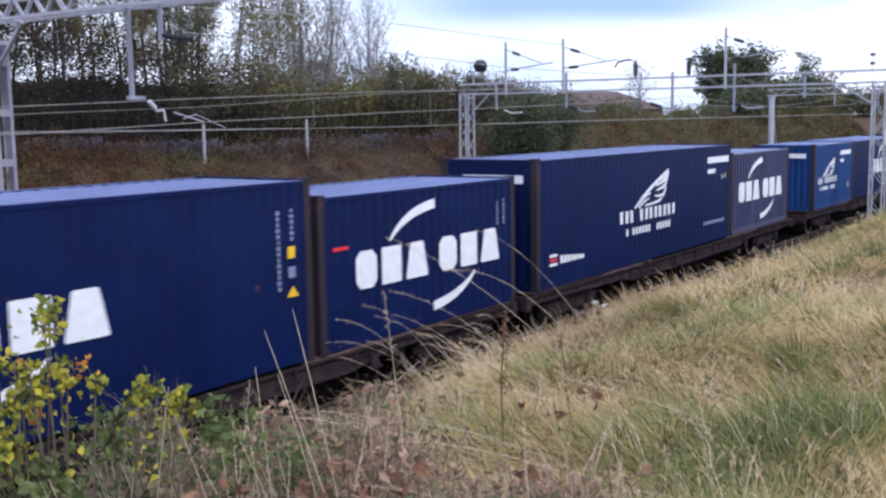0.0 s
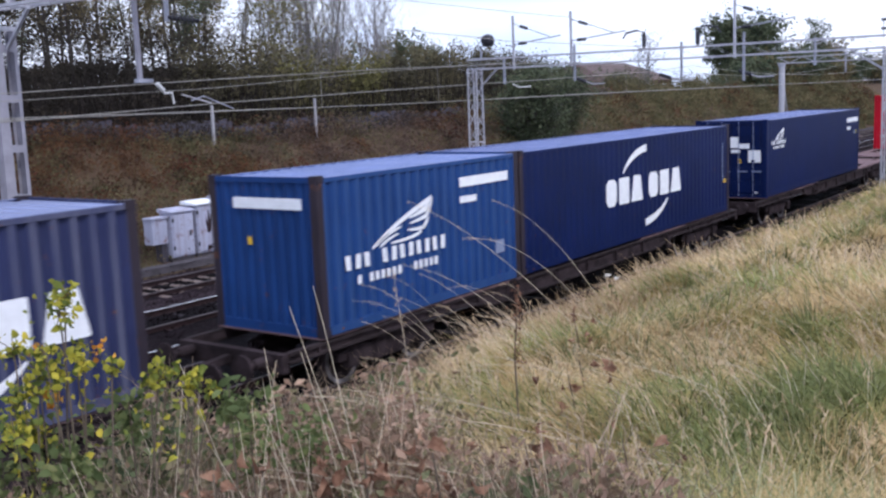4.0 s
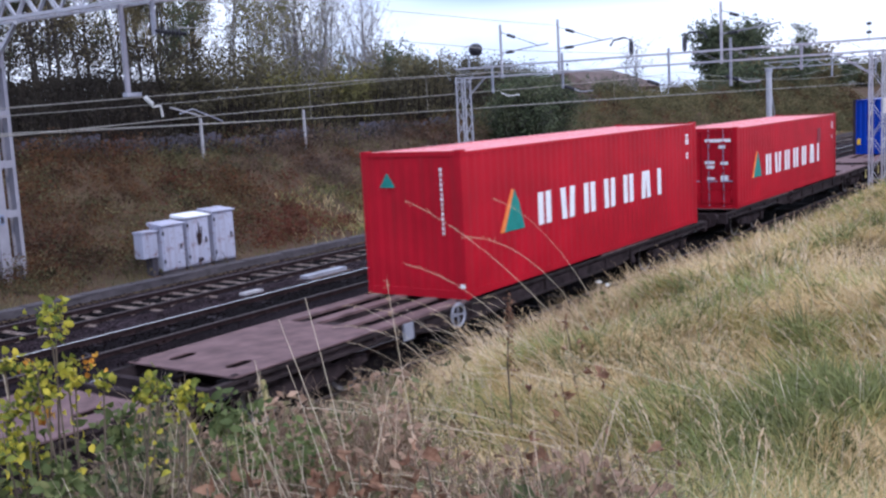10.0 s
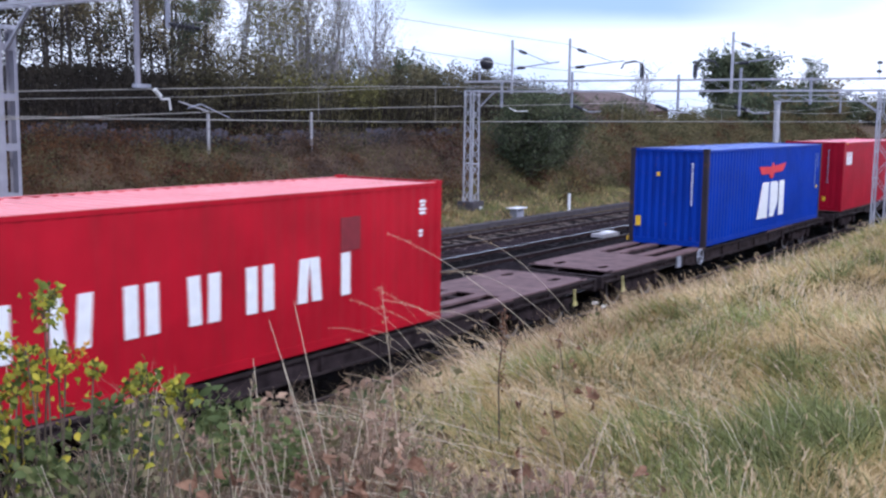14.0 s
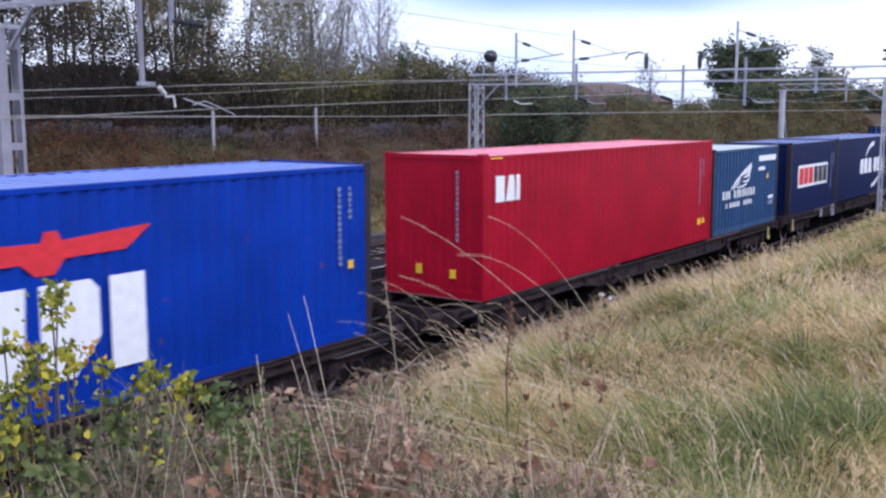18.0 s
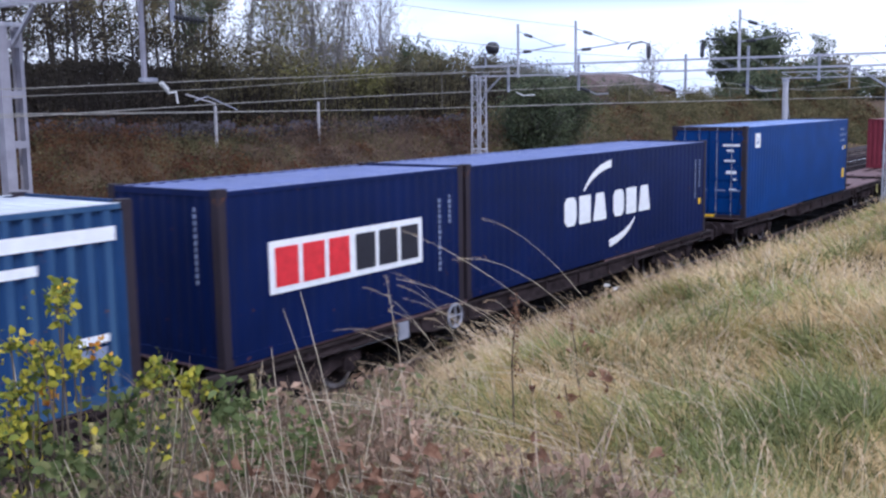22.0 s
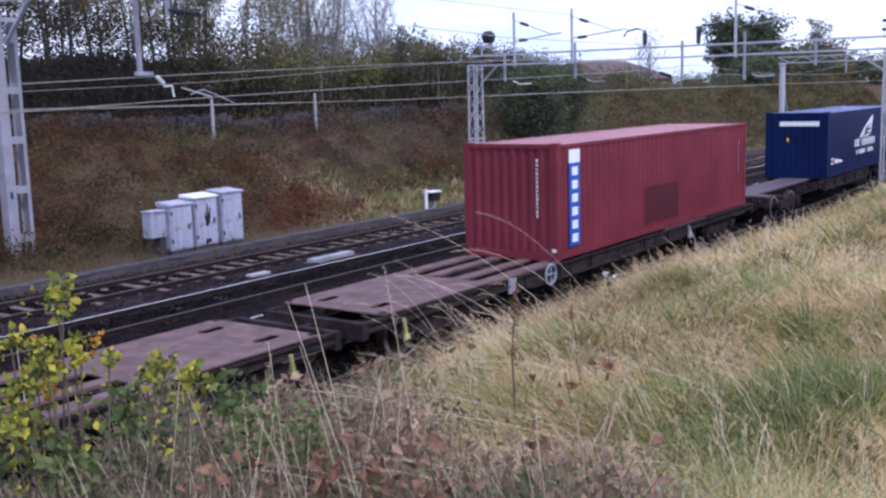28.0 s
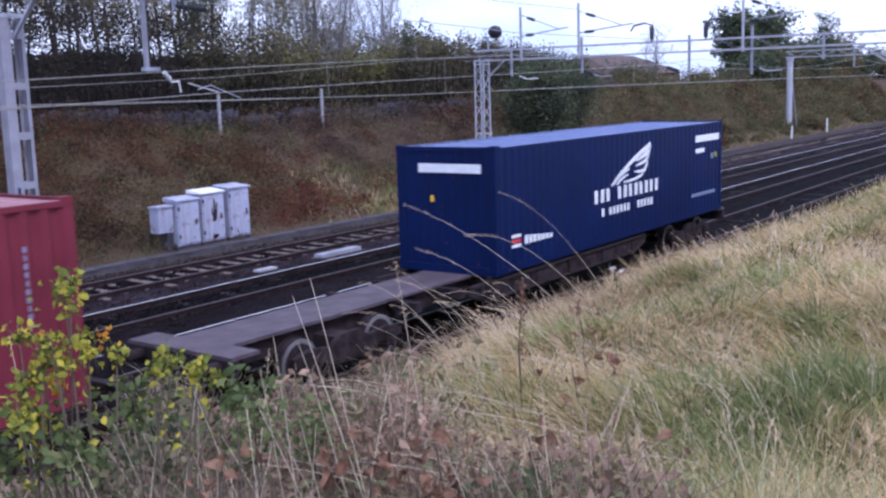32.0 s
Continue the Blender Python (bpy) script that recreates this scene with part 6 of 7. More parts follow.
    solid("drooping_grass", blades("drooping_grass", q, rng.uniform(0.30, 0.62, n), np.full(n, 0.0058), lean, rng.uniform(0.35, 0.75, n), rng), GRASS_PALE, "pale green grass blades drooping at the tips", "grass", kind="stuff")
    # a brown, trampled tuft on the brow
    n = 900
    q = np.zeros((n, 3))
    q[:, :2] = np.array((10.1, 5.3)) + rng.normal(0, 1, (n, 2)) * np.array((0.55, 0.30))
    q[:, 2] = ground_z(q[:, 0], q[:, 1]) - 0.02
    solid("brown_grass_tuft", blades("brown_grass_tuft", q, rng.uniform(0.2, 0.5, n), np.full(n, 0.010), rng.normal(0, 0.16, (n, 2)) + WIND * 0.08, rng.uniform(0.1, 0.6, n), rng), DEAD_LEAF, "russet tuft of withered growth on the brow", "grass", kind="stuff")
    # feathery seed heads
    p, r = on_bank(5200, rng, 5, 45, 3.6, 65, 0.75)
    p, r = (q[fade(p, np.random.default_rng(3), 38, 45)] for q in (p, r))
    n = len(p)
    h = rng.uniform(0.28, 0.56, n)
    lean = swirl(p) * rng.uniform(0.05, 0.34, n)[:, None] + rng.normal(0, 0.12, (n, 2))
    curl = rng.uniform(0.0, 0.3, n)
    stalk = blades("seed_stalks", p, h, wide(r, 0.0026), lean, curl, rng)
    solid("seed_stalks", stalk, STALK, "thin dry grass stalks", "grass", kind="stuff")
    m = 8
    s = rng.uniform(0.70, 1.02, n * m)
    i = np.repeat(np.arange(n), m)
    base = p[i] + np.concatenate([lean[i] * (s ** 1.7)[:, None], (h[i] * (s - curl[i] * s ** 2.5))[:, None]], 1)
    l2 = rng.normal(0, 0.016, (n * m, 2)) + lean[i] * 0.10
    hh = rng.uniform(0.008, 0.03, n * m)
    solid("seed_heads", blades("seed_heads", base, hh, wide(r[i], 0.0036), l2, np.zeros(n * m), rng), PLUME, "pale feathery grass seed heads", "grass", kind="stuff")


near_grass()


def arched_stalk(root, tip, droop, r, name, label, group, plume=True, seed=0):
    """One long grass stem that arches over, with its seed head."""
    rng = np.random.default_rng(seed)
    root, tip = Vector(root), Vector(tip)
    ctrl = root.lerp(tip, 0.55) + Vector((0, 0, droop))
    pts = [root * (1 - s) ** 2 + ctrl * 2 * s * (1 - s) + tip * s * s for s in [k / 9 for k in range(10)]]
    ob = thing(name, label, "grass stem", tuple(root), group)
    local = [p - root for p in pts]
    part("stem", Shape().tube(local, [r * (1 - 0.6 * k / 9) for k in range(10)], 4, False), STALK, ob)
    if plume:
        n = 44
        s = rng.uniform(0.72, 1.0, n)
        b = np.array([tuple((root * (1 - q) ** 2 + ctrl * 2 * q * (1 - q) + tip * q * q) - root) for q in s])
        head = part("seed_head", rhombs("seed_head", b + rng.normal(0, 0.008, (n, 3)), rng.uniform(0.010, 0.022, n), rng, 0.25), PLUME, ob)
        tagged(head, kind="stuff")
    return ob


SWAYING = []


def stalks():
    rng = np.random.default_rng(23)
    # a tuft on the brow, a few beside it, and long ones rooted nearer that lie across
    for k in range(17):
        cx, cy, sd, far, up = ((8.0, 5.15, 0.30, (0.6, 1.35), (0.6, 1.25)), (9.4, 5.35, 0.45, (0.4, 0.9), (0.6, 1.0)), (7.0, 3.5, 0.5, (1.2, 1.9), (0.8, 1.3)))[0 if k < 9 else 1 if k < 13 else 2]
        x, y = cx + rng.normal(0, sd), cy + rng.normal(0, sd * 0.6)
        z = float(ground_z(np.array(x), np.array(y)))
        reach = rng.uniform(*far)
        ob = arched_stalk((x, y, z), (x - 0.55 * reach, y + 0.75 * reach, z + rng.uniform(*up)), rng.uniform(0.2, 0.5), rng.uniform(0.0016, 0.0027), "grass_stem", "long dry grass stem bowed over by the wind", "bowed grass stems", seed=k)
        SWAYING.append((ob, (x, y, z), 5.0, 0.37 * k))
    for k in range(52):
        az, r = radians(rng.uniform(15, 38)), rng.uniform(3.6, 7.5)
        x, y = r * math.cos(az), r * math.sin(az)
        z = float(ground_z(np.array(x), np.array(y)))
        reach = rng.uniform(0.6, 1.5)
        arched_stalk((x, y, z), (x - 0.55 * reach, y + 0.62 * reach, z + rng.uniform(0.22, 0.5)), rng.uniform(0.05, 0.2), rng.uniform(0.0014, 0.0027), "fallen_stem", "pale dry grass stem leaning over the sward", "leaning grass stems", plume=k % 2 == 0, seed=300 + k)
    for k in range(36):
        az, r = radians(rng.uniform(36, 62)), rng.uniform(3.1, 4.8)
        x, y = r * math.cos(az), r * math.sin(az)
        z = float(ground_z(np.array(x), np.array(y)))
        top = rng.uniform(0.75, 1.35) * (0.8 + 0.06 * r)
        lean = rng.uniform(-0.2, 0.5)
        tilt = rng.normal(0, 0.22)
        ob = arched_stalk((x, y, z), (x - 0.6 * lean + tilt, y + 0.7 * lean, z + top), rng.uniform(0, 0.12), rng.uniform(0.0020, 0.0036), "dry_stalk", "bare dry weed stalk on the bank", "dry stalks", plume=k % 4 == 0, seed=100 + k)
        SWAYING.append((ob, (x, y, z), 1.2, 0.61 * k))


stalks()


def weeds():
    """The tangle of brambles and dying weeds at the foot of the bush."""
    rng = np.random.default_rng(31)
    p, r = on_bank(170000, rng, 22, 66, 2.4, 12.5, 0.9)
    edge = np.interp(r, (2.4, 3.6, 5.0, 7.0, 12), (17, 26, 35, 38.5, 40))
    into = (np.degrees(np.arctan2(p[:, 1], p[:, 0])) - edge + 3) / 13 + 0.22 * np.sin(p[:, 0] * 4.1 + 2.0 * np.sin(p[:, 1] * 3.3)) * np.sin(p[:, 1] * 5.0)
    keep = rng.random(len(p)) < np.clip(into, 0, 1) ** 0.8
    p, r, into = p[keep], r[keep], into[keep]
    mound = 0.55 + 0.28 * np.sin(p[:, 0] * 2.3 + 1.0) * np.sin(p[:, 1] * 1.9) + 0.14 * np.sin(p[:, 0] * 5.1 - p[:, 1] * 3.7)
    far = np.clip((8.8 - p[:, 1]) / 3.5, 0.35, 1)
    p[:, 2] += mound * np.clip(0.45 + 0.75 * into, 0.45, 1) * far * rng.random(len(p)) ** 0.6 * np.clip(0.55 + 0.12 * r, 0.6, 1.15)
    solid("weeds", rhombs("weeds", p[::2], rng.uniform(0.02, 0.070, len(p[::2])) * (r[::2] / 3.5) ** 0.6, rng, 0.55), WEED, "tangle of green and brown weeds on the near bank", "weeds", kind="stuff")
    q, r = p[1::4], r[1::4]
    h = rng.uniform(0.15, 0.5, len(q))
    q = q.copy()
    q[:, 2] -= 0.2
    solid("weed_stems", blades("weed_stems", q, h, 0.004 * (r / 3) ** 0.5, rng.normal(0, 0.18, (len(q), 2)), rng.uniform(0, 0.3, len(q)), rng), WEED_STEM, "dry tangled weed stems", "weeds", kind="stuff")


weeds()

BUSH = ((2.11, 3.15, 4.09, 0.060), (1.97, 2.98, 4.06, 0.070), (1.95, 3.24, 3.91, 0.050), (1.92, 3.01, 3.92, 0.055), (1.96, 3.12, 3.85, 0.065), (2.04, 3.02, 3.91, 0.040), (1.99, 3.06, 3.82, 0.050),
        (2.01, 2.93, 3.88, 0.045), (2.11, 2.92, 3.84, 0.034), (1.86, 3.09, 3.78, 0.065), (1.90, 3.04, 3.81, 0.050), (1.86, 3.12, 3.68, 0.085), (1.94, 3.15, 3.63, 0.060),
        (2.18, 2.76, 3.83, 0.042), (2.26, 2.82, 3.79, 0.062), (2.20, 2.84, 3.78, 0.040), (2.34, 2.76, 3.78, 0.040), (2.27, 2.72, 3.76, 0.036), (2.37, 2.72, 3.72, 0.040), (1.77, 2.99, 3.71, 0.060))
NETTLES = ((1.99, 3.11, 3.57, 0.10), (1.90, 2.89, 3.59, 0.08), (2.21, 2.98, 3.64, 0.08), (1.80, 3.13, 3.53, 0.08), (2.36, 2.62, 3.70, 0.05), (2.75, 2.95, 3.52, 0.09), (3.1, 3.3, 3.25, 0.12), (3.5, 3.35, 3.12, 0.12))


def bush():
    rng = np.random.default_rng(41)
    x, y = 1.95, 2.95
    z = float(ground_z(np.array(x), np.array(y)))
    b = thing("bush", "young bush with yellow-green autumn leaves", "bush", (x, y, z))
    root = Vector((x, y, z))
    for k, (cx, cy, cz, cr) in enumerate(BUSH):
        top = Vector((cx, cy, cz)) - root
        foot = Vector((top.x * 0.55 + 0.06 * math.sin(k * 2.4), top.y * 0.55 + 0.06 * math.cos(k * 1.9), -0.05))
        mid = foot.lerp(top, 0.5) + Vector((0.05 * math.sin(k * 3.0), 0.05 * math.cos(k), 0.05))
        part("branch", Shape().tube([foot, mid, top, top + Vector((0.01, 0.02, cr * 0.7))], [0.006, 0.0045, 0.003, 0.0015], 5), STEM, b)
        n = int(20 + 5600 * cr * cr)
        c = rng.normal(0, 0.46, (n, 3)) * cr + np.array(top)
        part("leaves", curled("leaves", c, rng.uniform(0.018, 0.043, n), rng, 0.64), BUSH_LEAF, b)
        u = rng.uniform(0.5, 1.0, 7)[:, None]
        c2 = np.array(mid) + (np.array(top) - np.array(mid)) * u + rng.normal(0, 0.026, (7, 3))
        part("leaves", curled("leaves", c2, rng.uniform(0.020, 0.045, 7), rng, 0.64), BUSH_LEAF, b)
        tw = Shape()
        for j in range(6):
            q = Vector(c[j])
            tw.tube([top - Vector((0, 0, cr * 0.5)), top.lerp(q, 0.5), q], [0.003, 0.002, 0.0012], 3, False)
        tagged(part("twig_spray", tw, STEM, b), kind="stuff")
    for at, sd, n in (((2.02, 3.14, 3.73), 0.022, 22), ((1.98, 3.17, 3.91), 0.016, 10), ((2.16, 3.05, 3.88), 0.018, 12)):
        o = np.array(Vector(at) - root) + rng.normal(0, sd, (n, 3))
        part("orange_leaves", curled("orange_leaves", o, rng.uniform(0.018, 0.036, n), rng, 0.7), ORANGE_LEAF, b, "a spray of orange leaves")
    for x, y, z, cr in NETTLES:
        g = float(ground_z(np.array(x), np.array(y)))
        w = thing("nettle", "dark green nettle with toothed leaves", "weed", (x, y, g), "nettles")
        part("stalk", Shape().tube([(0, 0, -0.03), (0.02, 0.01, (z - g) * 0.5), (0, 0, z - g + cr)], [0.006, 0.005, 0.002], 5), STEM, w)
        n = int(40 + 7000 * cr * cr)
        c = rng.normal(0, 0.55, (n, 3)) * np.array([cr, cr, cr * 1.3]) + np.array([0, 0, z - g - cr * 0.4])
        part("leaves", curled("leaves", c, rng.uniform(0.025, 0.06, n), rng, 0.55), NETTLE, w)


bush()


def trackside_weeds():
    """Low dark growth between the foot of the bank and the nearest track."""
    rng = np.random.default_rng(43)
    n = 20000
    x = 5 + 30 * rng.random(n) ** 1.2
    y = rng.uniform(8.5, 10.35, n)
    z = ground_z(x, y) + (0.32 + 0.42 * np.abs(np.sin(x * 1.7) * np.sin(x * 0.6 + y * 2))) * rng.random(n)
    solid("trackside_weeds", rhombs("trackside_weeds", np.stack([x, y, z], -1), rng.uniform(0.03, 0.085, n), rng, 0.5), WEED, "low weeds and litter beside the track", "weeds", kind="stuff")
    n = 2600
    q = np.stack([5 + 26 * rng.random(n), rng.uniform(8.4, 10.2, n), np.zeros(n)], -1)
    q[:, 2] = ground_z(q[:, 0], q[:, 1]) - 0.02
    solid("trackside_stems", blades("trackside_stems", q, rng.uniform(0.2, 0.75, n), np.full(n, 0.009), rng.normal(0, 0.2, (n, 2)), rng.uniform(0, 0.5, n), rng), WEED_STEM, "dry stems beside the track", "weeds", kind="stuff")


trackside_weeds()


def dead_docks():
    rng = np.random.default_rng(47)
    for k, (x, y, z, n) in enumerate(((2.86, 2.08, 3.35, 26), (2.90, 1.78, 3.30, 24), (2.44, 2.52, 3.35, 12), (3.25, 1.85, 3.32, 12),
                                      (4.93, 2.65, 0, 8), (5.25, 2.75, 0, 7), (3.95, 2.35, 0, 9), (4.15, 1.95, 0, 7), (6.4, 3.4, 0, 9), (3.55, 2.25, 0, 9))):
        g = float(ground_z(np.array(x), np.array(y)))
        z = z or g + 0.28
        ob = thing("dead_dock_plant", "withered dock plant with curled brown leaves", "weed", (x, y, g), "withered plants")
        part("stalk", Shape().tube([(0, 0, 0), (0.02, 0.01, (z - g) * 0.6), (-0.02, 0.03, z - g + 0.1)], [0.008, 0.006, 0.003], 5), STEM, ob)
        c = np.array([0, 0, z - g - 0.05]) + rng.normal(0, 1, (n, 3)) * np.array([0.14, 0.14, 0.10])
        part("leaves", curled("leaves", c, rng.uniform(0.05, 0.12, n), rng, 0.5, (1.0, 3.2), 0.7), DEAD_LEAF, ob, "curled brown leaves")
    for x, y, z, n in ((2.36, 2.02, 3.60, 11), (2.46, 1.86, 3.49, 9), (2.02, 2.34, 3.58, 6)):
        g = float(ground_z(np.array(x), np.array(y)))
        ob = thing("dead_dock_plant", "withered dock plant with broad hanging russet leaves", "weed", (x, y, g), "withered plants")
        part("stalk", Shape().tube([(0, 0, 0), (0.02, 0.01, (z - g) * 0.6), (0.0, 0.0, z - g + 0.02)], [0.008, 0.006, 0.003], 5), STEM, ob)
        c = np.array([0, 0, z - g - 0.05]) + rng.normal(0, 1, (n, 3)) * np.array([0.05, 0.05, 0.04])
        part("leaves", curled("leaves", c, rng.uniform(0.055, 0.095, n), rng, 0.5, (1.6, 3.6), 0.8), DEAD_LEAF, ob, "broad russet leaves")
    x, y = 4.90, 3.0
    g = float(ground_z(np.array(x), np.array(y)))
    ob = thing("dock_spike", "dark upright dock seed spike", "weed", (x, y, g), "withered plants")
    part("stalk", Shape().tube([(0, 0, 0), (0.0, 0.02, 0.51), (0.03, 0.0, 0.92)], [0.007, 0.005, 0.003], 5), STEM, ob)
    s = rng.random(160)
    c = np.stack([0.02 * s, 0 * s, 0.46 + 0.46 * s], -1) + rng.normal(0, 0.016, (160, 3))
    tagged(part("seed_spike", rhombs("seed_spike", c, rng.uniform(0.012, 0.024, 160), rng, 0.8), DEAD_LEAF, ob), kind="stuff")


dead_docks()


def far_bank():
    rng = np.random.default_rng(53)
    # bramble and bracken clumps, each rounded and full of leaves
    m, per = 1500, 200
    cx = 9 + 125 * rng.random(m) ** 1.7
    cx[:110] = rng.uniform(-14, 9, 110)
    cy = rng.uniform(25.6, 36.0, m)
    low = np.clip((cx - 25) / 9, 0, 1) * np.clip((29.5 - cy) / 3, 0, 1)
    size = rng.uniform(0.45, 1.6, m) * (1 - 0.62 * low) * (0.8 + cx / 140)
    k = np.repeat(np.arange(m), per)
    d = rng.standard_normal((m * per, 3))
    d /= np.linalg.norm(d, axis=1)[:, None]
    d *= (rng.random((m * per, 1)) ** 0.35)
    x, y = cx[k] + d[:, 0] * size[k] * 1.25, cy[k] + d[:, 1] * size[k]
    z = ground_z(x, y) + (np.abs(d[:, 2]) * 0.95 - 0.02) * size[k]
    c = np.stack([x, y, z], -1)
    share = np.interp(cx, (14, 24, 45, 60, 75), (0.10, 0.24, 0.42, 0.78, 0.95)) + 0.55 * np.sin(cx * 0.55 + 0.6) * np.sin(cy * 0.9)
    sort = np.where(rng.random(m) < share, 0, 1)
    sort[((cx - 29.8) / 4.2) ** 2 + ((cy - 26.8) / 1.6) ** 2 < 1] = 2
    sort[(rng.random(m) < 0.10) & (cx < 60) & (sort == 1)] = 2
    sort[(low > 0.35) & (cx > 32.5) & (cx < 58) & (rng.random(m) < 0.85)] = 3
    withered = ((cx - 40.5) / 9.0) ** 2 + ((cy - 32.3) / 2.6) ** 2 < 1
    sort[withered & (rng.random(m) < 0.8)] = 4
    sort = sort[k]
    for name, mat, pick, label in (("bank_scrub", SCRUB, sort == 1, "russet and brown scrub on the far bank"), ("olive_scrub", SCRUB_OLIVE, sort == 0, "olive-green bramble scrub on the far bank"),
                                   ("red_bracken", SCRUB_RED, sort == 2, "red-brown bracken on the far bank"), ("withered_scrub", SCRUB_GREY, sort == 4, "grey-brown withered scrub on the far bank")):
        q = c[pick & (y > 25.1)]
        r = np.hypot(q[:, 0], q[:, 1])
        solid(name, rhombs(name, q, rng.uniform(0.05, 0.14, len(q)) * (r / 34) ** 0.7, rng, 0.45, 0.55), mat, label, "scrub", kind="stuff")
    n = 16000
    x = 9 + 100 * rng.random(n) ** 1.6
    y = rng.uniform(25.0, 36.5, n)
    low = np.clip((x - 24) / 10, 0, 1) * np.clip((29 - y) / 3, 0, 1)
    q = np.stack([x, y, ground_z(x, y) - 0.02], -1)
    green = low > 0.35
    g = np.concatenate([q[green], np.stack([rng.uniform(31, 58, 9000), rng.uniform(25.1, 30.3, 9000), np.zeros(9000)], -1)])
    g[:, 2] = ground_z(g[:, 0], g[:, 1]) - 0.02
    h = g[1::2]
    solid("dry_bank_grass", blades("dry_bank_grass", h, rng.uniform(0.12, 0.36, len(h)), np.full(len(h), 0.03), rng.normal(0, 0.14, (len(h), 2)), np.zeros(len(h)), rng), GRASS, "yellowing rough grass at the foot of the far bank", "grass", kind="stuff")
    g = g[::2]
    solid("bank_grass", blades("bank_grass", g, rng.uniform(0.12, 0.34, len(g)), np.full(len(g), 0.035), rng.normal(0, 0.12, (len(g), 2)), np.zeros(len(g)), rng), GRASS_GREEN, "rough green grass at the foot of the far bank", "grass", kind="stuff")
    g = q[~green]
    solid("bank_stems", blades("bank_stems", g, rng.uniform(0.2, 0.6, len(g)), 0.02 * (np.hypot(g[:, 0], g[:, 1]) / 30) ** 0.8, rng.normal(0, 0.2, (len(g), 2)), rng.uniform(0, 0.3, len(g)), rng), SCRUB_OLIVE, "dead brown stems on the far bank", "scrub", kind="stuff")
    # underwood behind the fence, in the shade-darkened leaf colour
    n = 95000
    x = 8 + 62 * rng.random(n)
    y = rng.uniform(36.5, 43, n)
    top = 3.25 + 2.2 * np.clip((46 - x) / 10, 0, 1) + 0.4 * np.sin(x * 0.5) + 0.35 * np.sin(x * 1.3 + y) - 0.03 * np.clip(x - 42, 0, 40)
    z = ground_z(x, y) + top * rng.random(n) ** 0.7 * np.clip((y - 35.8) / 2.0, 0.45, 1)
    c = np.stack([x, y, z], -1)
    m = 100000
    hx, hy = 10 + 32 * rng.random(m), rng.uniform(38.5, 43, m)
    hedge = 6.75 - 1.3 * np.clip((hx - 35) / 6, 0, 1) + 0.22 * np.sin(hx * 0.9) + 0.16 * np.sin(hx * 2.3 + hy)
    foot = ground_z(hx, hy)
    c = np.concatenate([c, np.stack([hx, hy, foot + (hedge - foot) * (0.15 + 0.85 * rng.random(m) ** 0.8)], -1)])
    x, n = c[:, 0], n + m
    leaf = np.concatenate([rng.uniform(0.08, 0.20, n - m), rng.uniform(0.09, 0.22, m)])
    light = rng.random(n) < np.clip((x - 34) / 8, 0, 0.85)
    solid("underwood", rhombs("underwood", c[~light], leaf[~light], rng, 0.5, 0.45), UNDERWOOD_SHADED, "tangled underwood below the trees, coloured dark for their shade", "underwood", kind="stuff")
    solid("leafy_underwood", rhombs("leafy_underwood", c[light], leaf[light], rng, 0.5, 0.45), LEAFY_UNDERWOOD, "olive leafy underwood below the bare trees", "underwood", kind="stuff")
    n = 8000
    x, y = 8 + 40 * rng.random(n), rng.uniform(34.2, 35.1, n)
    z = ground_z(x, y) + (0.75 + 0.45 * np.sin(x * 0.8) * np.sin(x * 0.33 + 1)) * rng.random(n) ** 0.8
    solid("fence_brambles", rhombs("fence_brambles", np.stack([x, y, z], -1), rng.uniform(0.07, 0.17, n), rng, 0.5), UNDERWOOD_SHADED, "brambles grown up before the fence, coloured dark for shade", "underwood", kind="stuff")
    n = 9000
    q = np.stack([8 + 62 * rng.random(n), rng.uniform(36.5, 42, n), np.zeros(n)], -1)
    q[:, 2] = ground_z(q[:, 0], q[:, 1])
    solid("underwood_stems", blades("underwood_stems", q, rng.uniform(1.5, 3.6, n), np.full(n, 0.04), rng.normal(0, 0.35, (n, 2)), np.zeros(n), rng), SHADED_STEM, "bare saplings in the underwood", "underwood", kind="stuff")


far_bank()


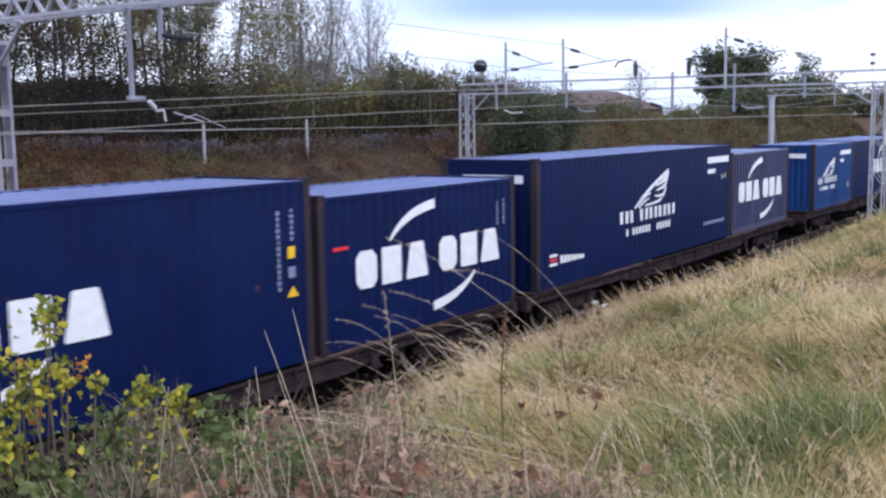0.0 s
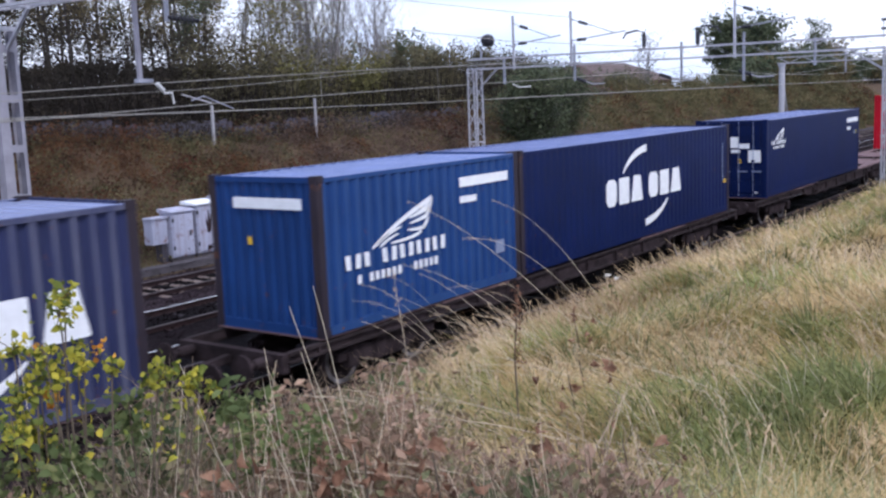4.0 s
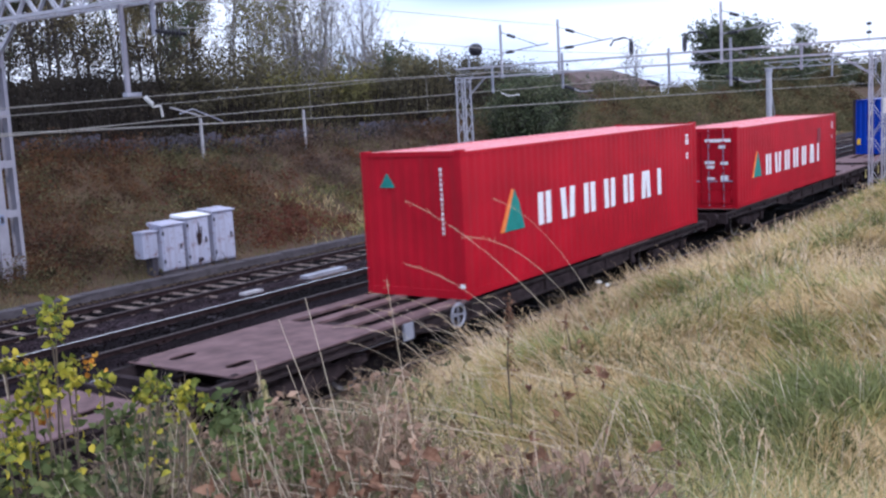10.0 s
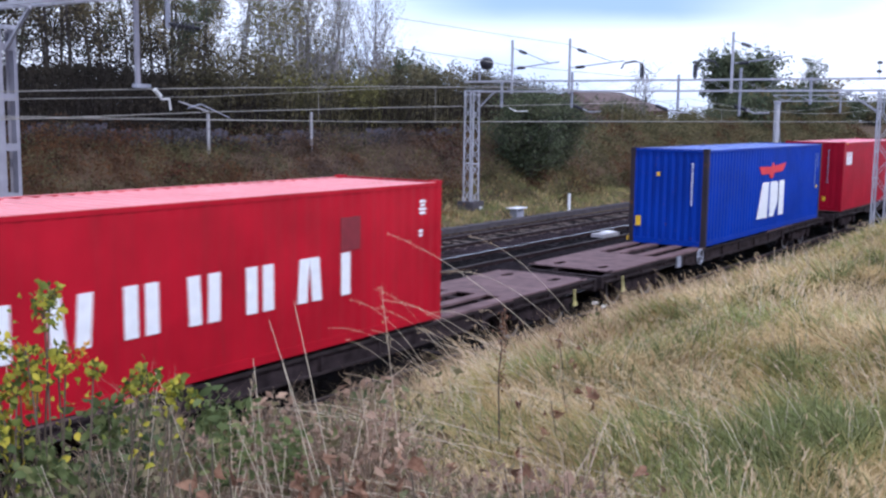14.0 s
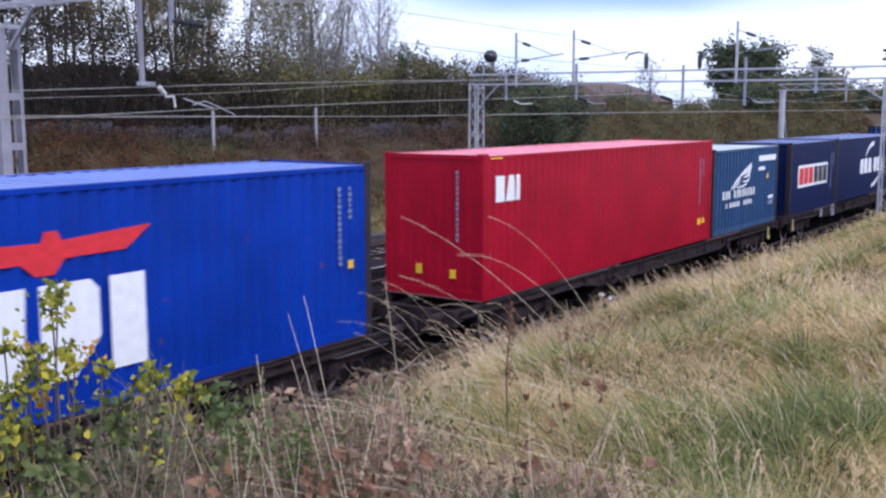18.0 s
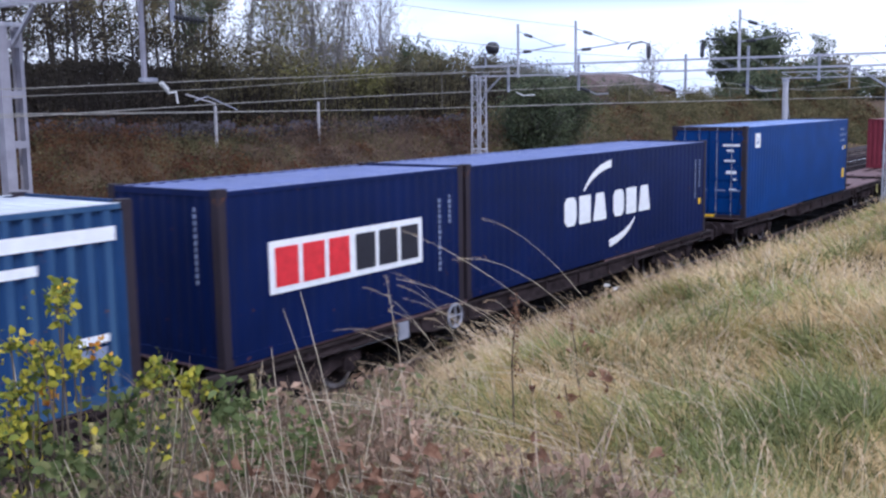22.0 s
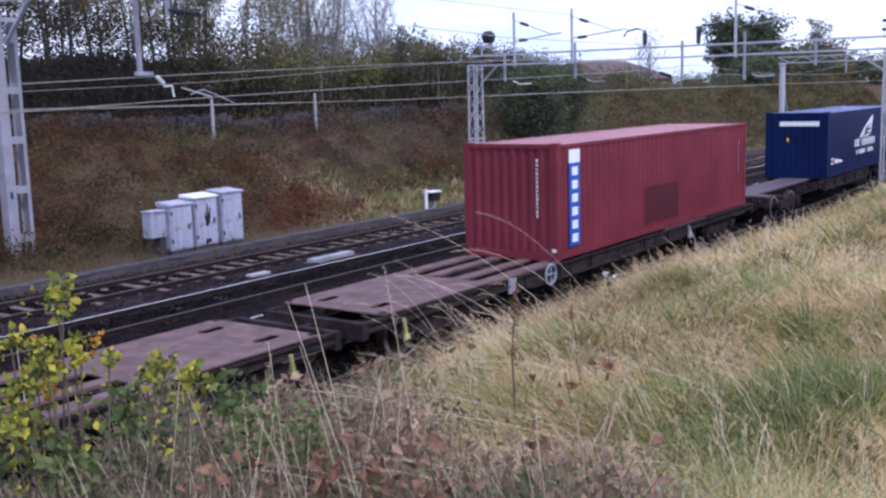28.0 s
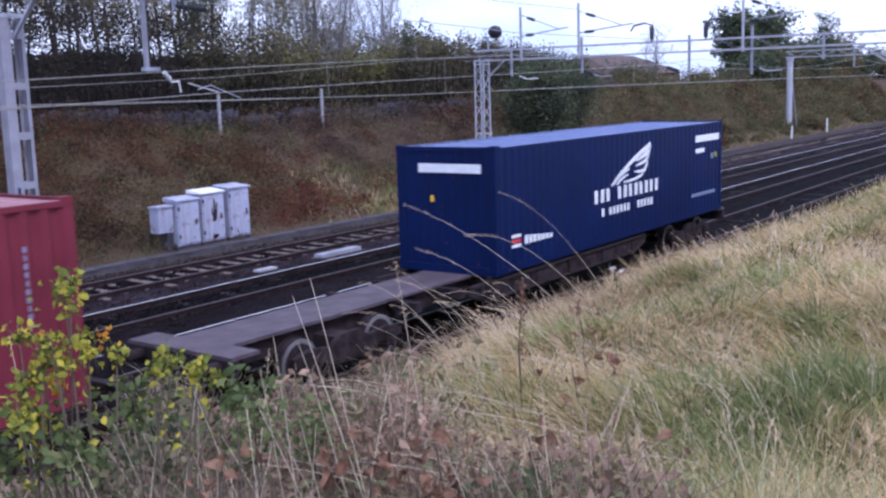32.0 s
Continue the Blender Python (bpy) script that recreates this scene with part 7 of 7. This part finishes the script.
def tree(at, height, crown_from, spread, n_limbs, n_leaves, leaf, leaves, bark, seed, label, rise=0.8, trunk=0.14, stems=1):
    """A tapered trunk with limbs and twigs, and a loose crown of many leaves."""
    rng = np.random.default_rng(seed)
    x, y = at
    t = thing("tree", label, "tree", (x, y, float(ground_z(np.array(x), np.array(y))) - 0.1), "trees")
    wood, ends = Shape(), []
    for st in range(stems):
        off = Vector((rng.normal(0, 0.25), rng.normal(0, 0.25), 0)) * (stems > 1)
        bend = Vector((rng.normal(0, 0.085), rng.normal(0, 0.085), 0)) * height
        hh = height * (1 if st == 0 else rng.uniform(0.75, 1.0))
        spine = [off + bend * (k / 7) ** 2 + Vector((rng.normal(0, 0.05), rng.normal(0, 0.05), hh * k / 7)) for k in range(8)]
        wood.tube(spine, [trunk * (1 - 0.86 * k / 7) for k in range(8)], 6)
        for k in range(n_limbs):
            s = crown_from + (0.97 - crown_from) * (k + rng.random()) / n_limbs
            i = min(6, int(s * 7))
            p = spine[i].lerp(spine[i + 1], s * 7 - i)
            a = rng.uniform(0, 2 * math.pi)
            ln = spread * (1.15 - 0.8 * abs(s - 0.55)) * rng.uniform(0.55, 1.1)
            d = Vector((math.cos(a), math.sin(a), rise * rng.uniform(0.5, 1.4))).normalized()
            q1 = p + d * ln * 0.5 + Vector((0, 0, rng.normal(0, 0.1)))
            q2 = p + d * ln + Vector((0, 0, ln * rng.uniform(-0.05, 0.3)))
            r = trunk * 0.32 * (1.1 - s)
            wood.tube([p, q1, q2], [r, r * 0.6, 0.006], 4, False)
            for j in range(4):
                u = rng.uniform(0.3, 1.0)
                b = p.lerp(q1, u * 2) if u < 0.5 else q1.lerp(q2, u * 2 - 1)
                e = b + Vector(tuple(rng.normal(0, 0.35, 3))) * ln * 0.4 + Vector((0, 0, ln * 0.12))
                wood.tube([b, e], [0.012, 0.004], 3, False)
                ends.append((b, e))
    part("trunk", wood, bark, t)
    if n_leaves:
        k = rng.integers(0, len(ends), n_leaves)
        s = rng.uniform(0.2, 1.25, n_leaves)[:, None]
        b = np.array([tuple(e[0]) for e in ends])[k]
        e = np.array([tuple(e[1]) for e in ends])[k]
        c = b + (e - b) * s + rng.normal(0, 0.13 + 0.03 * spread, (n_leaves, 3))
        part("crown", rhombs("crown", c, rng.uniform(0.6, 1.3, n_leaves) * leaf, rng, 0.6, 0.35), leaves, t)
    return t


def far_trees():
    rng = np.random.default_rng(61)
    leafy_label = "tall slender tree with thinning olive autumn leaves"
    for k in range(40):
        x = 12.0 + 0.74 * k + rng.normal(0, 0.9)
        y = rng.uniform(43.5, 54)
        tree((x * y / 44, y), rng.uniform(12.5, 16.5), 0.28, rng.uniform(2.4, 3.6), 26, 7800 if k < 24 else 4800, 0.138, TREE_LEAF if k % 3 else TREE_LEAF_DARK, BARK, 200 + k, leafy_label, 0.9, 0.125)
    for k in range(7):
        x = 41.8 + 0.95 * k + rng.normal(0, 0.3)
        tree((x, 43 + rng.uniform(-1, 2)), rng.uniform(9.0, 12.5), 0.15, 2.7, 34, 1500 if k < 4 else 700, 0.16, TREE_LEAF_PALE, BARK_PALE, 240 + k, "slim tree with sparse yellow-green leaves", 1.1, 0.10, 2)
    for k in range(9):
        x = 46.8 + 1.12 * k + rng.normal(0, 0.3)
        tree((x, 43.5 + rng.uniform(-1, 2)), rng.uniform(11.0, 13.5) - 0.3 * k, 0.15, 2.3, 46, 520, 0.11, TREE_LEAF_PALE, BARK_PALE, 260 + k, "nearly bare slim tree with pale trunks", 1.5, 0.09, 2)
    for k, (x, y, h, s) in enumerate(((38, 38.2, 3.3, 1.7), (41, 38.5, 3.3, 1.7), (45, 38, 3.2, 1.8), (49.5, 38.4, 3.4, 1.9), (54, 38.5, 3.9, 2.0), (58.5, 39, 3.9, 2.1), (63, 40, 3.6, 2.2), (67, 41, 3.2, 2.2), (34, 38, 3.8, 1.7))):
        tree((x, y), h, 0.05, s, 26, 4200, 0.17, (TREE_LEAF_PALE if k in (1, 2) else LEAFY_UNDERWOOD), BARK, 280 + k, "low leafy shrub on top of the far bank", 0.5, 0.09, 3)
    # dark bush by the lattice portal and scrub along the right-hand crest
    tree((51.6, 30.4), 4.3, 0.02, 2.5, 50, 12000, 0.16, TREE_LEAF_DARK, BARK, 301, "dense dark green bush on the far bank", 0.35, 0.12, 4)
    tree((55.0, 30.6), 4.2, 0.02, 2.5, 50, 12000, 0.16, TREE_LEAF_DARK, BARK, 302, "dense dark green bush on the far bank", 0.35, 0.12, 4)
    for k in range(16):
        x = 66 + 4.6 * k + rng.normal(0, 0.8)
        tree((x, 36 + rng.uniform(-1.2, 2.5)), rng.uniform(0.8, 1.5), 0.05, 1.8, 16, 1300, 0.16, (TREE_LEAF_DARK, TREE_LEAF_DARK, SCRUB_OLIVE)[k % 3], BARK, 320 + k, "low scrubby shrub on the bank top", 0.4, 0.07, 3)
    # the wooded hill behind the mast
    for k in range(8):
        x, y = 62 + 3.4 * k + rng.normal(0, 0.7), 58 + rng.uniform(-3, 4)
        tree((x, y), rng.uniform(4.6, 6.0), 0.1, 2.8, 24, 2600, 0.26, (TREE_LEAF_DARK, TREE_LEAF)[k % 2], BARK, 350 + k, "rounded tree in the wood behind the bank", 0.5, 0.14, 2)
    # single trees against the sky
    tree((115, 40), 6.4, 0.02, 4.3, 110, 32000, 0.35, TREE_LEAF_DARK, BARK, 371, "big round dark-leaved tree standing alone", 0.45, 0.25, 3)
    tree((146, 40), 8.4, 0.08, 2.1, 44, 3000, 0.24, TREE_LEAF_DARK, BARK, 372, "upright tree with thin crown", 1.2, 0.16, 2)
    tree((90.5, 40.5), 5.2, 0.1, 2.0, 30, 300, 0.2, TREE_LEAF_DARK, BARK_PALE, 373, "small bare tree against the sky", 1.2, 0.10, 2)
    for k in range(26):
        x = 104 + 8.5 * k
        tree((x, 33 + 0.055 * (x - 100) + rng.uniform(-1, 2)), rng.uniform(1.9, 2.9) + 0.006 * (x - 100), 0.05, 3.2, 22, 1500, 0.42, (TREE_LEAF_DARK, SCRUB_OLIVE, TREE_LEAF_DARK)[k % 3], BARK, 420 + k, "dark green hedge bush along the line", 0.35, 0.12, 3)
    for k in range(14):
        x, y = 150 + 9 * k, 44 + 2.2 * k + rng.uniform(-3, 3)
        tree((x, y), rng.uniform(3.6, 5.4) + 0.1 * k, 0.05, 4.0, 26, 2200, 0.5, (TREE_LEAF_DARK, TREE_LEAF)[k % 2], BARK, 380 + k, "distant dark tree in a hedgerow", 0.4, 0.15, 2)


far_trees()


def umbel_weed():
    """A late white-flowering weed on the brow of the near bank."""
    rng = np.random.default_rng(77)
    x, y = 11.23, 5.49
    g = float(ground_z(np.array(x), np.array(y)))
    ob = thing("umbel_weed", "tall green weed with two small white flower heads", "weed", (x, y, g))
    top = 2.44 - g
    part("stalk", Shape().tube([(0, 0, -0.03), (0.01, 0.02, top * 0.5), (0, 0, top - 0.08)], [0.006, 0.005, 0.004], 5), STEM, ob)
    for dx, dy, dz in ((0.030, -0.045, -0.01), (-0.025, 0.045, 0.03)):
        part("flower_stem", Shape().tube([(0, 0, top - 0.09), (dx * 0.5, dy * 0.5, top - 0.05 + dz), (dx, dy, top + dz)], [0.003, 0.0025, 0.002], 4), STEM, ob)
        n = 46
        c = np.array([dx, dy, top + dz + 0.01]) + rng.normal(0, 1, (n, 3)) * np.array([0.017, 0.017, 0.008])
        tagged(part("flower_head", rhombs("flower_head", c, rng.uniform(0.010, 0.020, n), rng, 0.9, 0.6), FLORET, ob, "white flower head"), kind="stuff")
    n = 26
    c = np.stack([rng.normal(0, 0.05, n), rng.normal(0, 0.05, n), rng.uniform(0.1, top - 0.1, n)], -1)
    part("leaves", curled("leaves", c, rng.uniform(0.04, 0.08, n), rng, 0.5), NETTLE, ob)


umbel_weed()


# ---- what moves ----
def motions():
    times = [k * 1.0 for k in range(33)]
    for box, u in BOXES:
        walk(box, [(t, pose(u - travelled(t), NEAR_SIDE, FLOOR)) for t in times])
    for wg, u in WAGONS:
        walk(wg, [(t, pose(u - travelled(t), NEAR_SIDE, FLOOR)) for t in times])
    # the stems rock in the wind that the train draws along
    gusts = [k * 0.5 for k in range(65)]
    for ob, at, most, phase in SWAYING:
        rows = []
        for t in gusts:
            g = math.sin(1.9 * t + phase) * 0.6 + math.sin(0.83 * t + 0.4 * phase) * 0.7 + math.sin(3.3 * t + 1.7 * phase) * 0.25
            rows.append((t, pose(*at, -most * 0.75 * g, -most * 0.55 * g, 0)))
        walk(ob, rows)
    steps = 480
    for ws, x, y in WHEELSETS:
        walk(ws, [(32 * k / steps, pose(x, y, -0.56, 0, -math.degrees(travelled(32 * k / steps) / 0.42), 0)) for k in range(steps + 1)])


motions()
